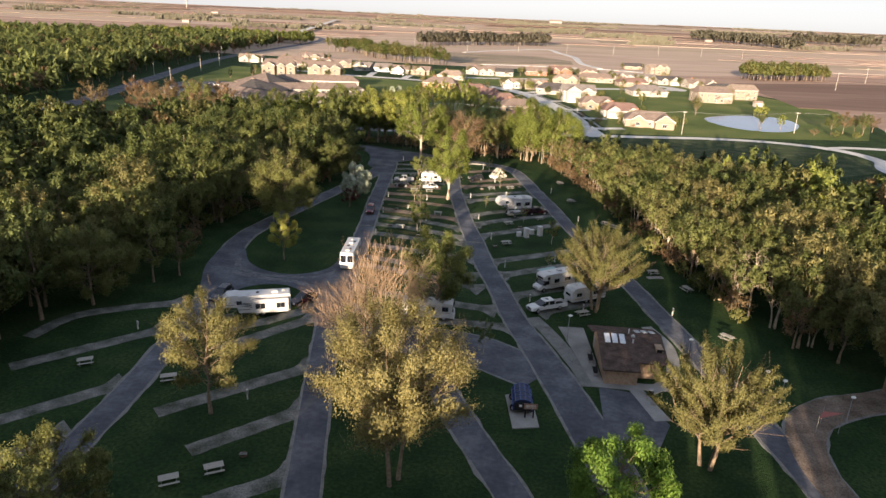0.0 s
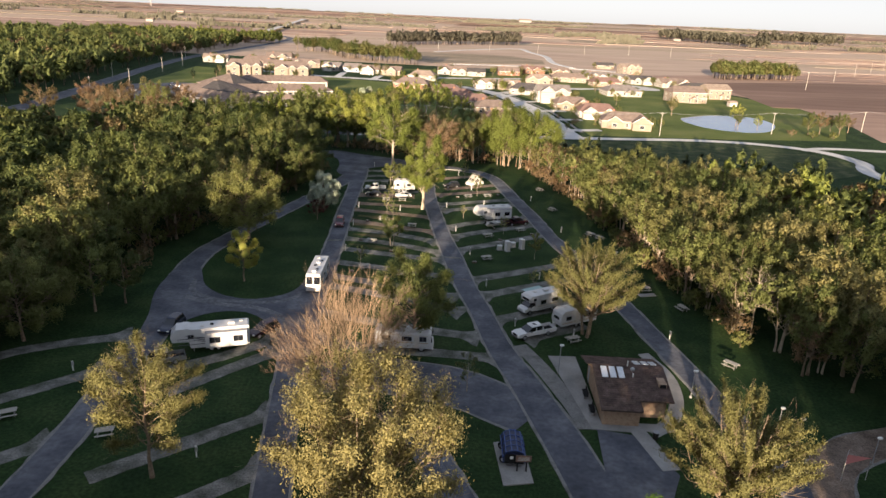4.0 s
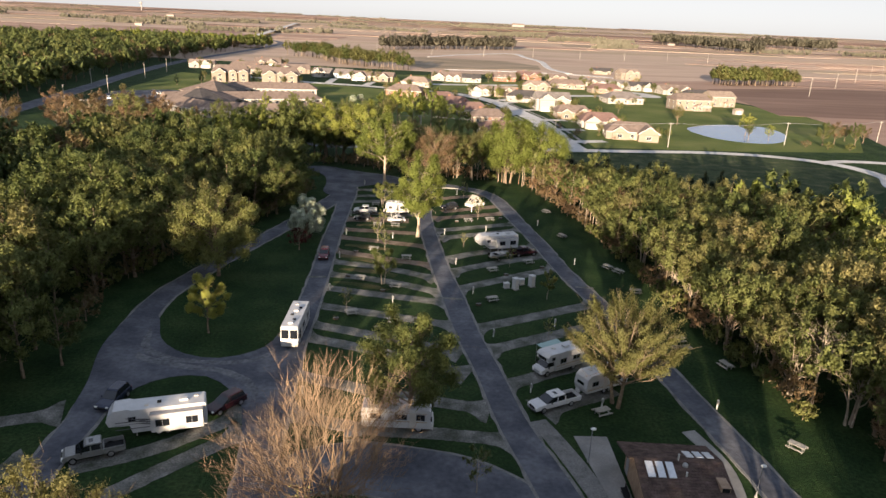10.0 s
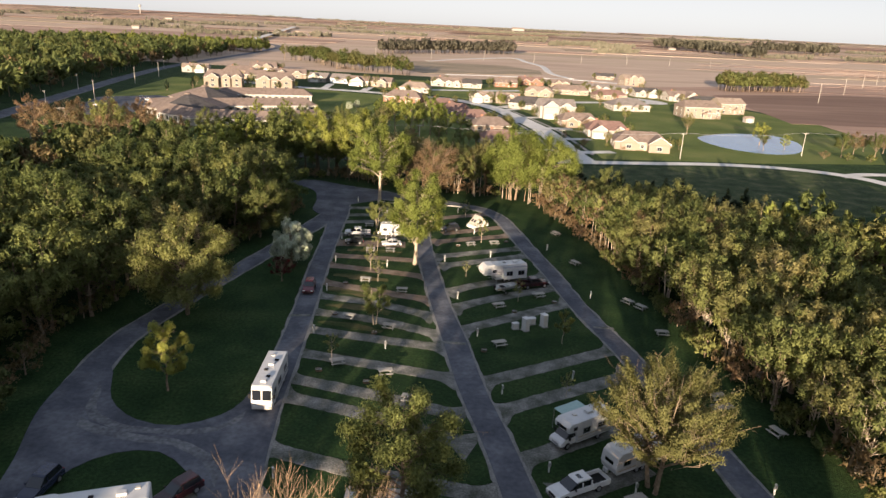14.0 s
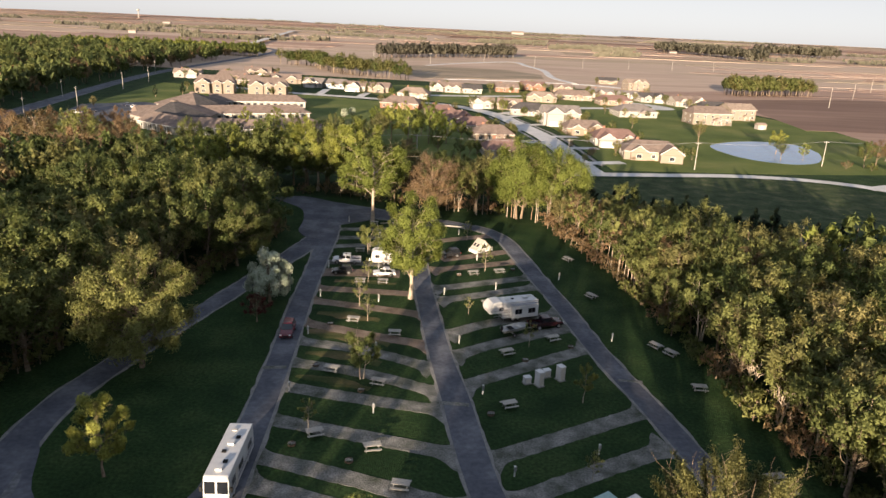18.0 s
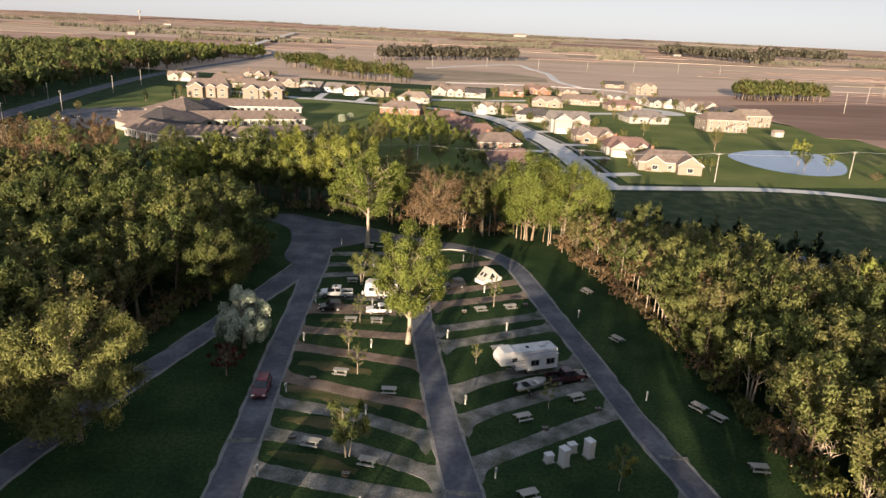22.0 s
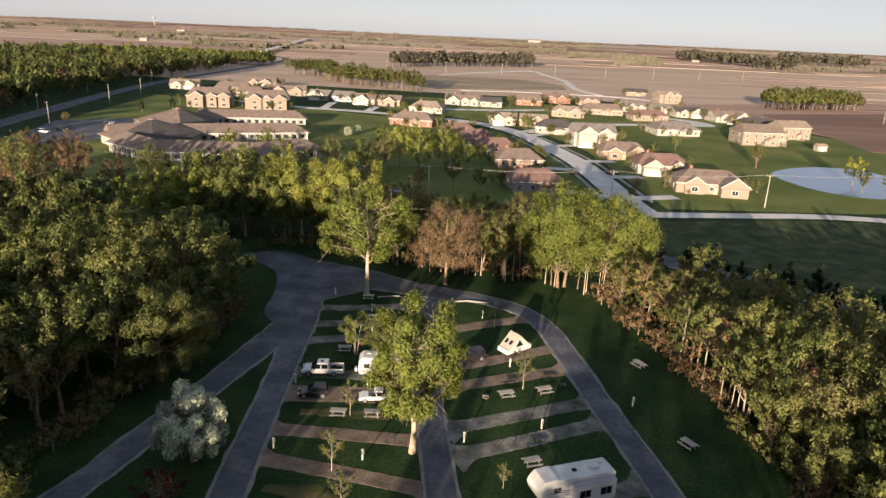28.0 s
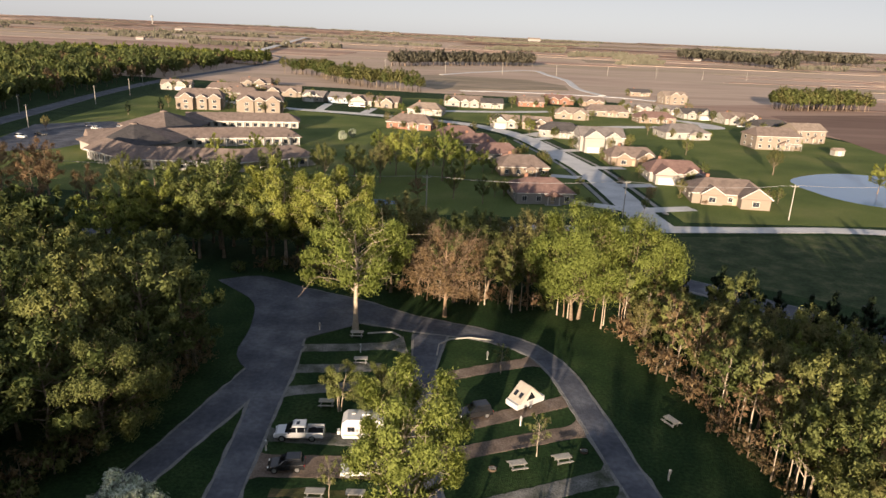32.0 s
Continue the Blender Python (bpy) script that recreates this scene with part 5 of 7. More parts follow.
def cab_motorhome(front, back, label):
    """A motorhome on a van: low cab in front with a bunk over it."""
    L = math.hypot(front[0] - back[0], front[1] - back[1])
    a, h, half = L / 2, 3.15, 1.2
    ob = thing("motorhome", heading(front, back), label, "motorhome")
    shell([(-a, 0.55), (-a, h - 0.12), (-a + 0.12, h), (a - 1.25, h), (a - 0.75, h - 0.35), (a - 0.85, 2.12), (a - 2.1, 2.05), (a - 2.2, 0.55)], half, 0.04, M_WHITE, ob, bevel=0.09)
    cab = shell([(a - 2.25, 0.5), (a - 2.25, 1.32), (a - 0.72, 1.28), (a - 0.08, 1.05), (a, 0.85), (a, 0.5)], 0.98, 0.04, M_CARWHITE, ob, "cab", 0.06)
    shell([(a - 2.22, 1.25), (a - 2.2, 2.1), (a - 1.35, 2.1), (a - 0.68, 1.25)], 0.94, 0.14, M_GLASS, ob, "windscreen", 0.05)
    panel("bunk_window", ob, M_GLASS, [(a - 0.80, a - 0.755, -0.75, 0.75, 2.3, 2.68)], bevel=0.01)
    for s in (-1, 1):
        y = s * (half + 0.002)
        panel("headlight", ob, M_LAMP, [(a - 0.05, a + 0.02, s * 0.72 - 0.18, s * 0.72 + 0.18, 0.72, 0.94)], bevel=0.02)
        panel("mirror", ob, M_LINER, [(a - 1.05, a - 0.92, s * 1.2 - 0.12, s * 1.2 + 0.12, 1.3, 1.7)], bevel=0.03)
        side_window(ob, a - 1.95, a - 1.45, 2.35, 2.75, y)
        side_window(ob, -a * 0.05, a * 0.22, 1.55, 2.2, y)
        side_window(ob, -a * 0.70, -a * 0.38, 1.65, 2.2, y)
    panel("grille", ob, M_GREY, [(a, a + 0.02, -0.5, 0.5, 0.62, 0.82)])
    panel("bumper", ob, M_CHROME, [(a - 0.02, a + 0.12, -0.95, 0.95, 0.40, 0.58)], bevel=0.03)
    stripes(ob, half, [(1.22, 1.34), (0.85, 0.90)], M_TAN_STRIPE, (-a + 0.2, a - 2.3))
    roof_gear(ob, h, [("ac", -a * 0.25, 0), ("vent", -a * 0.65, 0.3), ("vent", a * 0.25, -0.3)])
    panel("awning", ob, M_TEAL, [(-a * 0.6, a * 0.35, -half - 2.0, -half, h - 0.62, h - 0.56)], "pale extended awning")
    panel("awning_arm", ob, M_STEEL, [(-a * 0.6, -a * 0.6 + 0.05, -half - 1.95, -half - 1.9, 0, h - 0.6), (a * 0.34, a * 0.34 + 0.05, -half - 1.95, -half - 1.9, 0, h - 0.6)])
    wheels(ob, [(a - 1.0, -0.9), (a - 1.0, 0.9), (-a * 0.45, -0.98), (-a * 0.45, 0.98)], 0.40)
    return ob


def fifth_wheel(front, back, label, slide=-1, stripe=None, door_side=1):
    """A tall trailer with a raised nose and one side pushed out."""
    L = math.hypot(front[0] - back[0], front[1] - back[1])
    a, h, half = L / 2, 3.55, 1.22
    ob = thing("fifth_wheel_trailer", heading(front, back), label, "trailer")
    shell([(-a, 0.62), (-a, h - 0.3), (-a + 0.15, h - 0.18), (a - 2.6, h - 0.16), (a - 2.2, h), (a - 0.75, h - 0.10), (a - 0.18, h - 0.75), (a, 2.3), (a - 0.25, 1.65), (a - 2.3, 1.55), (a - 2.5, 0.62)], half, 0.03, M_WHITE, ob, bevel=0.08)
    y = slide * half
    s = panel("slide_out", ob, M_WHITE, [(-a + 0.35, a * 0.12, min(y, y + slide * 0.75), max(y, y + slide * 0.75), 0.85, 2.95)], "white pushed-out side room", 0.03)
    face = slide * (half + 0.755)
    for x0, x1 in ((-a + 0.9, -a + 2.1), (-a * 0.25, a * 0.02)):
        side_window(s, x0, x1, 1.55, 2.35, face)
    panel("slide_trim", ob, M_GREY, [(-a + 0.33, a * 0.13, min(y, y + slide * 0.77), max(y, y + slide * 0.77), 2.95, 3.0)])
    side_window(ob, a * 0.42, a * 0.42 + 0.7, 2.05, 2.6, y + slide * 0.002)
    for x0, x1 in ((-a * 0.7, -a * 0.4), (a * 0.1, a * 0.3), (a * 0.6, a * 0.75)):
        side_window(ob, x0, x1, 1.7, 2.4, -y - slide * 0.002)
    panel("door", ob, M_CREAM, [(-a * 0.2, -a * 0.2 + 0.7, min(-y, -y - slide * 0.02), max(-y, -y - slide * 0.02), 0.75, 2.6)])
    stripes(ob, half, [(2.0, 2.10), (1.72, 1.76), (1.15, 1.25)], stripe or M_STRIPE, (a * 0.15, a - 0.9))
    for k in range(3):  # swooping graphics along both sides
        for side in (-1, 1):
            w = side * (half + 0.006)
            line = [(a * 0.62 - 0.5 * k - t * a * 1.1, w, 2.5 - 0.35 * k - 1.25 * t + 0.75 * t * t) for t in (0, 0.2, 0.4, 0.6, 0.8, 1)]
            v, f = [], []
            tube(v, f, line, [0.03, 0.055, 0.06, 0.05, 0.035, 0.012], 4)
            piece("swoop", mesh("swoop", v, f, [stripe or M_STRIPE]), ob)
    panel("front_badge", ob, M_STRIPE, [(a - 0.06, a - 0.02, -0.7, 0.7, 2.16, 2.24)])
    roof_gear(ob, h - 0.18, [("ac", -a * 0.55, 0.1), ("vent", a * 0.2, 0.4), ("dark", -a * 0.05, 0.0), ("vent", -a * 0.8, -0.5)])
    panel("landing_leg", ob, M_STEEL, [(a - 2.9, a - 2.8, -0.8, -0.7, 0, 0.7), (a - 2.9, a - 2.8, 0.7, 0.8, 0, 0.7)])
    panel("hitch_pin", ob, M_LINER, [(a - 1.3, a - 0.9, -0.2, 0.2, 1.2, 1.6)])
    panel("awning", ob, M_TEAL, [(-a * 0.6, a * 0.3, min(-y, -y - slide * 0.14), max(-y, -y - slide * 0.14), h - 0.45, h - 0.28)], "rolled awning", 0.04)
    wheels(ob, [(-a * 0.10 - 0.45, -1.02), (-a * 0.10 - 0.45, 1.02), (-a * 0.10 + 0.45, -1.02), (-a * 0.10 + 0.45, 1.02)], 0.37)
    return ob


def travel_trailer(front, back, label, dark_front=False):
    L = math.hypot(front[0] - back[0], front[1] - back[1])
    a, h, half = L / 2, 2.95, 1.18
    ob = thing("travel_trailer", heading(front, back), label, "trailer")
    shell([(-a, 0.55), (-a - 0.02, h - 0.4), (-a + 0.3, h), (a - 0.7, h), (a - 0.18, h - 0.45), (a, 1.3), (a - 0.2, 0.55)], half, 0.03, M_WHITE, ob, bevel=0.09)
    for s in (-1, 1):
        y = s * (half + 0.002)
        side_window(ob, a * 0.45, a * 0.72, 1.5, 2.05, y)
        side_window(ob, -a * 0.62, -a * 0.25, 1.5, 2.05, y)
        panel("door", ob, M_CREAM, [(a * 0.02, a * 0.02 + 0.65, min(y, y + s * 0.02), max(y, y + s * 0.02), 0.7, 2.5)])
    stripes(ob, half, [(0.95, 1.10), (1.2, 1.24)], M_TAN_STRIPE, (-a + 0.2, a - 0.3))
    panel("front_window", ob, M_GLASS, [(a - 0.06, a - 0.02, -0.6, 0.6, 1.55, 1.95)])
    panel("tongue", ob, M_LINER, [(a - 0.2, a + 1.1, -0.06, 0.06, 0.42, 0.52)])
    for s in (-0.17, 0.17):
        panel("gas_bottle", ob, M_WHITE, [(a + 0.15, a + 0.45, s - 0.14, s + 0.14, 0.52, 1.0)], bevel=0.06)
    roof_gear(ob, h, [("ac", 0, 0), ("vent", -a * 0.6, 0.3), ("vent", a * 0.5, -0.3)])
    wheels(ob, [(-0.45, -0.98), (-0.45, 0.98), (0.4, -0.98), (0.4, 0.98)], 0.35)
    return ob


M_TENT = plain("faded_cream_panel", (0.34, 0.31, 0.265), 0.6, wear=0.12, scale=1.5)


def aframe_camper(front, back, label):
    """A folding camper: low box with two sloping panels meeting in a ridge."""
    L = math.hypot(front[0] - back[0], front[1] - back[1])
    a = L / 2
    ob = thing("folding_camper", heading(front, back), label, "camper")
    panel("body", ob, M_WHITE, [(-a, a, -1.05, 1.05, 0.45, 1.15)], bevel=0.06)
    b = a * 0.86
    for s in (-1, 1):
        bm = hull_along([[(s * b, y, 1.13), (s * (b - 0.09), y, 1.13), (s * -0.03, y, 2.96), (s * 0.05, y, 3.02)] for y in (-1.06, 1.06)])
        part("roof_panel", bm, M_TENT, ob, "cream sloping roof panel")
        tip = math.degrees(math.atan2(1.85, b))
        for y in (-0.45, 0.45):
            bm = boxes((-0.36, 0.36, -0.24, 0.24, 0, 0.05))
            bmesh.ops.transform(bm, matrix=pose(s * b * 0.60, y, 1.93, 0, s * tip, 0), verts=bm.verts)
            part("roof_window", bm, M_GLASS, ob)
    part("end_wall", hull_along([[(-b + 0.12, y, 1.15), (b - 0.12, y, 1.15), (0, y, 2.86)] for y in (-1.0, 1.0)]), M_CREAM, ob)
    for s in (-1, 1):
        part("gable_window", hull_along([[(-0.75, s * y, 1.3), (0.75, s * y, 1.3), (0, s * y, 2.35)] for y in (1.002, 1.02)]), M_GLASS, ob)
        panel("door", ob, M_GREY, [(-0.3, 0.3, min(s * 1.05, s * 1.07), max(s * 1.05, s * 1.07), 0.55, 1.1)])
    panel("tongue", ob, M_LINER, [(a, a + 0.9, -0.05, 0.05, 0.4, 0.5)])
    wheels(ob, [(0, -0.98), (0, 0.98)], 0.32)
    return ob


def boat(front, back, label):
    L = math.hypot(front[0] - back[0], front[1] - back[1])
    a = L / 2
    ob = thing("boat", heading(front, back), label, "boat")
    rings = []
    for x, w, low, top in ((-a, 0.85, 0.75, 1.25), (0, 0.98, 0.66, 1.28), (a * 0.55, 0.75, 0.72, 1.36), (a * 0.92, 0.12, 1.05, 1.48)):
        rings.append([(x, -w, top), (x, -w * 0.75, low + 0.08), (x, 0, low), (x, w * 0.75, low + 0.08), (x, w, top), (x, w - 0.07, top), (x, w * 0.66, low + 0.2), (x, 0, low + 0.18), (x, -w * 0.66, low + 0.2), (x, -w + 0.07, top)])
    part("hull", hull_along(rings), M_STEEL, ob, "grey aluminium hull")
    panel("seat", ob, M_LINER, [(-a * 0.5, -a * 0.2, -0.7, 0.7, 1.0, 1.16)], bevel=0.03)
    panel("seat", ob, M_CREAM, [(a * 0.2, a * 0.42, -0.5, 0.5, 1.0, 1.2)], "pale seat", 0.03)
    panel("outboard_motor", ob, M_BLACK, [(-a - 0.38, -a - 0.05, -0.18, 0.18, 1.1, 1.72), (-a - 0.28, -a - 0.16, -0.05, 0.05, 0.4, 1.1)], "black outboard motor", 0.05)
    panel("trailer_frame", ob, M_STEEL, [(-a * 0.9, a + 1.0, -0.05, 0.05, 0.45, 0.56), (-a * 0.4, -a * 0.3, -0.9, 0.9, 0.42, 0.52)])
    wheels(ob, [(-a * 0.35, -0.95), (-a * 0.35, 0.95)], 0.30)
    return ob


pickup((12.9, 99.3), (18.9, 102.3), M_CARWHITE, "white crew-cab pickup truck with a black load bed")
cab_motorhome((14.9, 108.2), (21.4, 112.2), "white cab-over motorhome with tan stripes and an awning")
travel_trailer((19.6, 103.6), (25.8, 106.9), "white travel trailer half under a yellow-green tree")
bus_motorhome((1.0, 95.6), (-7.0, 96.1), "old white motorhome with tan stripes behind bare branches", old=True)
fifth_wheel((-34.0, 92.8), (-24.3, 95.6), "long white fifth-wheel trailer with dark swooping stripes", slide=1)
car((-36.7, 97.0), (-35.9, 101.8), M_NAVY, "dark blue SUV parked on the grass", suv=True)
car((-24.6, 96.9), (-21.7, 100.7), M_MAROON, "dark maroon SUV beside a trailer", suv=True)
pickup((-36.6, 88.0), (-31.4, 90.4), M_SILVER, "grey pickup truck with an open bed")
bus_motorhome((-18.6, 114.0), (-18.5, 123.4), "large white motorhome on the asphalt lane")
car((-19.1, 150.0), (-19.2, 154.6), M_RED, "red SUV on the asphalt lane", suv=True)
fifth_wheel((10.6, 158.6), (18.8, 161.4), "white fifth-wheel trailer with one side pushed out", slide=1, stripe=M_GREY)
boat((16.9, 155.4), (12.8, 153.2), "open aluminium fishing boat on a trailer")
pickup((22.6, 158.0), (17.4, 156.2), M_MAROON, "dark maroon pickup truck beside a trailer")
pickup((-16.6, 184.2), (-11.2, 184.5), M_CARWHITE, "white pickup truck on a gravel pad")
car((-16.0, 178.4), (-12.2, 178.8), M_BLACK, "black hatchback on a dirt pad", suv=True, height=1.55)
travel_trailer((-9.2, 184.6), (-3.6, 184.9), "small white travel trailer under a tall tree")
car((-8.4, 177.9), (-4.3, 178.3), M_CARWHITE, "white sedan parked under a tall tree")
aframe_camper((14.6, 194.5), (10.8, 191.7), "cream A-frame folding camper in evening sun")
car((4.2, 189.4), (8.2, 190.8), M_BLACK, "black SUV in tree shade", suv=True)
pickup((73.0, 125.2), (77.6, 126.6), M_CARWHITE, "white pickup truck in a woodland clearing")
travel_trailer((78.6, 127.2), (84.0, 129.0), "white travel trailer in a woodland clearing")


# picnic tables
def picnic_table():
    ob = thing("picnic_table", at(0, 0), "weathered grey picnic table on a steel frame", "picnic table", "picnic tables")
    for k in range(4):
        y = -0.36 + 0.24 * k
        panel("top_board", ob, M_WOODGREY, [(-0.95, 0.95, y - 0.11, y + 0.11, 0.72, 0.765)], bevel=0.006)
    for s in (-1, 1):
        panel("bench_board", ob, M_WOODGREY, [(-0.95, 0.95, s * 0.74 - 0.13, s * 0.74 + 0.13, 0.42, 0.465)], bevel=0.006)
        panel("leg_frame", ob, M_STEEL, [(s * 0.68 - 0.03, s * 0.68 + 0.03, -0.74, 0.74, 0.36, 0.42), (s * 0.68 - 0.03, s * 0.68 + 0.03, -0.42, -0.36, 0, 0.72),
                                         (s * 0.68 - 0.03, s * 0.68 + 0.03, 0.36, 0.42, 0, 0.72), (s * 0.68 - 0.03, s * 0.68 + 0.03, -0.42, 0.42, 0.66, 0.72)])
    return ob


TABLES = [(-11.3, 141.2, -12), (-4.9, 138.0, -14), (-3.4, 152.8, -2), (-10.0, 157.3, -8), (-10.4, 174.2, 0), (-6.4, 174.2, 0), (-11.9, 191.4, 2), (20.3, 152.4, 24), (12.8, 147.4, 22), (11.4, 133.2, 20),
          (10.3, 180.0, 16), (15.4, 181.4, 18), (30.3, 170.0, -60), (30.2, 189.8, -62), (35.4, 150.7, -55), (36.9, 148.4, -55), (37.2, 138.4, -4), (-11.3, 126.3, 20), (-4.7, 123.8, 12), (38.0, 119.6, 12),
          (41.9, 111.8, -70), (41.9, 92.8, -50), (-46.2, 76.5, 28), (-34.2, 73.5, 20), (-22.7, 56.6, 25), (-26.4, 54.5, 26), (-10.5, 211.6, 0), (11.7, 165.6, 18), (-9.0, 203.0, 4), (-7.8, 93.0, 8), (21.4, 99.2, 24), (-1.4, 117.4, -10)]
first = picnic_table()
first.matrix_basis = at(*TABLES[0][:2], 0.02, TABLES[0][2])
for x, y, turn in TABLES[1:]:
    copy_thing(first, at(x, y, 0.02, turn))
structure(patch("table_slab", [(36.6, 117.0), (39.6, 117.6), (39.4, 118.8), (36.4, 118.2)], M_CONCRETE, 0.05, False), "small pale concrete slab beside a picnic table", "pavement")


# hook-up posts
def hookup_post():
    ob = thing("hookup_post", at(0, 0), "white electric hook-up post beside a camping pad", "post", "hook-up posts")
    panel("post", ob, M_POST, [(-0.07, 0.07, -0.07, 0.07, -0.1, 1.25)], bevel=0.02)
    panel("meter_box", ob, M_STEEL, [(-0.16, 0.16, -0.13, -0.07, 0.72, 1.2)], bevel=0.02)
    panel("cap", ob, M_POST, [(-0.10, 0.10, -0.10, 0.10, 1.25, 1.30)], bevel=0.01)
    return ob


POSTS = [(-15.9, 135.8), (-16.2, 152.4), (-6.6, 165.5), (-5.1, 131.2), (-5.9, 147.7), (-7.6, 181.0), (11.6, 188.4), (13.8, 172.8), (6.1, 150.6), (29.4, 152.7), (26.3, 178.8), (8.4, 136.2), (-14.8, 102.0), (10.3, 119.6),
         (13.5, 103.9), (20.2, 123.8), (36.2, 101.0), (-44.2, 87.0), (-23.4, 70.2), (-16.4, 213.2), (-9.4, 206.3), (-8.6, 198.0), (-17.0, 181.7), (-16.5, 167.1), (8.8, 205.4), (4.5, 169.5), (21.8, 100.8)]
first = hookup_post()
first.matrix_basis = at(*POSTS[0], 0, 10)
for k, (x, y) in enumerate(POSTS[1:]):
    copy_thing(first, at(x, y, 0, 37 * k % 60))

# fire rings
def fire_ring():
    bm = bmesh.new()
    for k in range(16):
        a, b = 2 * math.pi * k / 16, 2 * math.pi * (k + 1) / 16
        quad = [(0.45, a), (0.45, b), (0.41, b), (0.41, a)]
        low = [bm.verts.new((r * math.cos(w), r * math.sin(w), 0)) for r, w in quad]
        high = [bm.verts.new((r * math.cos(w), r * math.sin(w), 0.24)) for r, w in quad]
        for i in range(4):
            bm.faces.new((low[i], low[(i + 1) % 4], high[(i + 1) % 4], high[i]))
        bm.faces.new(high)
    bmesh.ops.remove_doubles(bm, verts=bm.verts, dist=0.001)
    ob = thing("fire_ring", at(0, 0), "rusty steel fire ring on the grass", "fire ring", "fire rings")
    part("ring", bm, M_DARKWOOD, ob)
    panel("grate", ob, M_STEEL, [(-0.4, 0.4, y - 0.012, y + 0.012, 0.23, 0.25) for y in (-0.2, -0.1, 0, 0.1, 0.2)])
    return ob


first = fire_ring()
RINGS = [(7.6, 179.6), (-13.6, 142.6), (-7.0, 136.2), (15.2, 145.6), (9.0, 131.4), (-13.4, 156.0), (18.2, 183.4), (-20.6, 59.4), (-31.8, 75.6), (22.6, 150.2), (-13.5, 124.4), (-7.0, 121.6)]
first.matrix_basis = at(*RINGS[0], 0.02)
for x, y in RINGS[1:]:
    copy_thing(first, at(x, y, 0.02))


# service boxes
def service_box(x, y, w, d, h, turn, label):
    ob = thing("utility_cabinet", at(x, y, 0.02, turn), label, "utility cabinet", "utility cabinets")
    panel("body", ob, M_WHITE, [(-w / 2, w / 2, -d / 2, d / 2, 0.1, h)], bevel=0.04)
    panel("plinth", ob, M_CONCRETE, [(-w / 2 - 0.1, w / 2 + 0.1, -d / 2 - 0.1, d / 2 + 0.1, -0.05, 0.1)], bevel=0.01)
    panel("roof", ob, M_WHITE, [(-w / 2 - 0.05, w / 2 + 0.05, -d / 2 - 0.05, d / 2 + 0.05, h, h + 0.08)], bevel=0.03)
    door = panel("door", ob, M_CREAM, [(-w / 2 + 0.08, w / 2 - 0.08, -d / 2 - 0.02, -d / 2, 0.2, h - 0.15)], "", 0.008)
    panel("handle", door, M_STEEL, [(w / 2 - 0.2, w / 2 - 0.14, -d / 2 - 0.06, -d / 2 - 0.02, h * 0.45, h * 0.6)])
    panel("side_panel", ob, M_GREY, [(w / 2, w / 2 + 0.02, -d / 2 + 0.1, d / 2 - 0.1, 0.3, h - 0.3)])


service_box(16.0, 138.8, 0.8, 1.0, 2.0, 28, "tall white utility cabinet on the grass")
service_box(19.1, 140.4, 0.8, 1.0, 2.0, 28, "tall white utility cabinet beside another")
service_box(14.5, 139.3, 0.9, 0.7, 0.9, 20, "low grey-white utility box on the grass")
service_box(17.4, 141.2, 0.9, 0.7, 1.0, 20, "low grey-white utility box on the grass")


# lamp posts
def lamp_post(x, y, h=4.0, turn=0):
    ob = thing("lamp_post", at(x, y, 0, turn), "slim dark lamp post with a pale head", "lamp post", "lamp posts")
    bm = bmesh.new()
    cylinder(bm, (0, 0, h / 2), 0.06, h, "z", 10, 0.045)
    part("pole", bm, M_GREY, ob)
    bm = bmesh.new()
    cylinder(bm, (0, 0, 0.1), 0.16, 0.2, "z", 12)
    part("base", bm, M_CONCRETE, ob)
    bm = bmesh.new()
    bmesh.ops.create_uvsphere(bm, u_segments=14, v_segments=8, radius=0.24, matrix=Matrix.Translation((0.1, 0, h + 0.12)) @ Matrix.Diagonal((1.3, 0.9, 0.7, 1)))
    part("lamp_head", bm, M_LAMP, ob)


for x, y, h in ((17.6, 89.8, 4.0), (41.0, 77.6, 3.0), (42.2, 75.4, 3.0), (48.6, 71.8, 3.2), (33.4, 84.6, 3.6)):
    lamp_post(x, y, h)


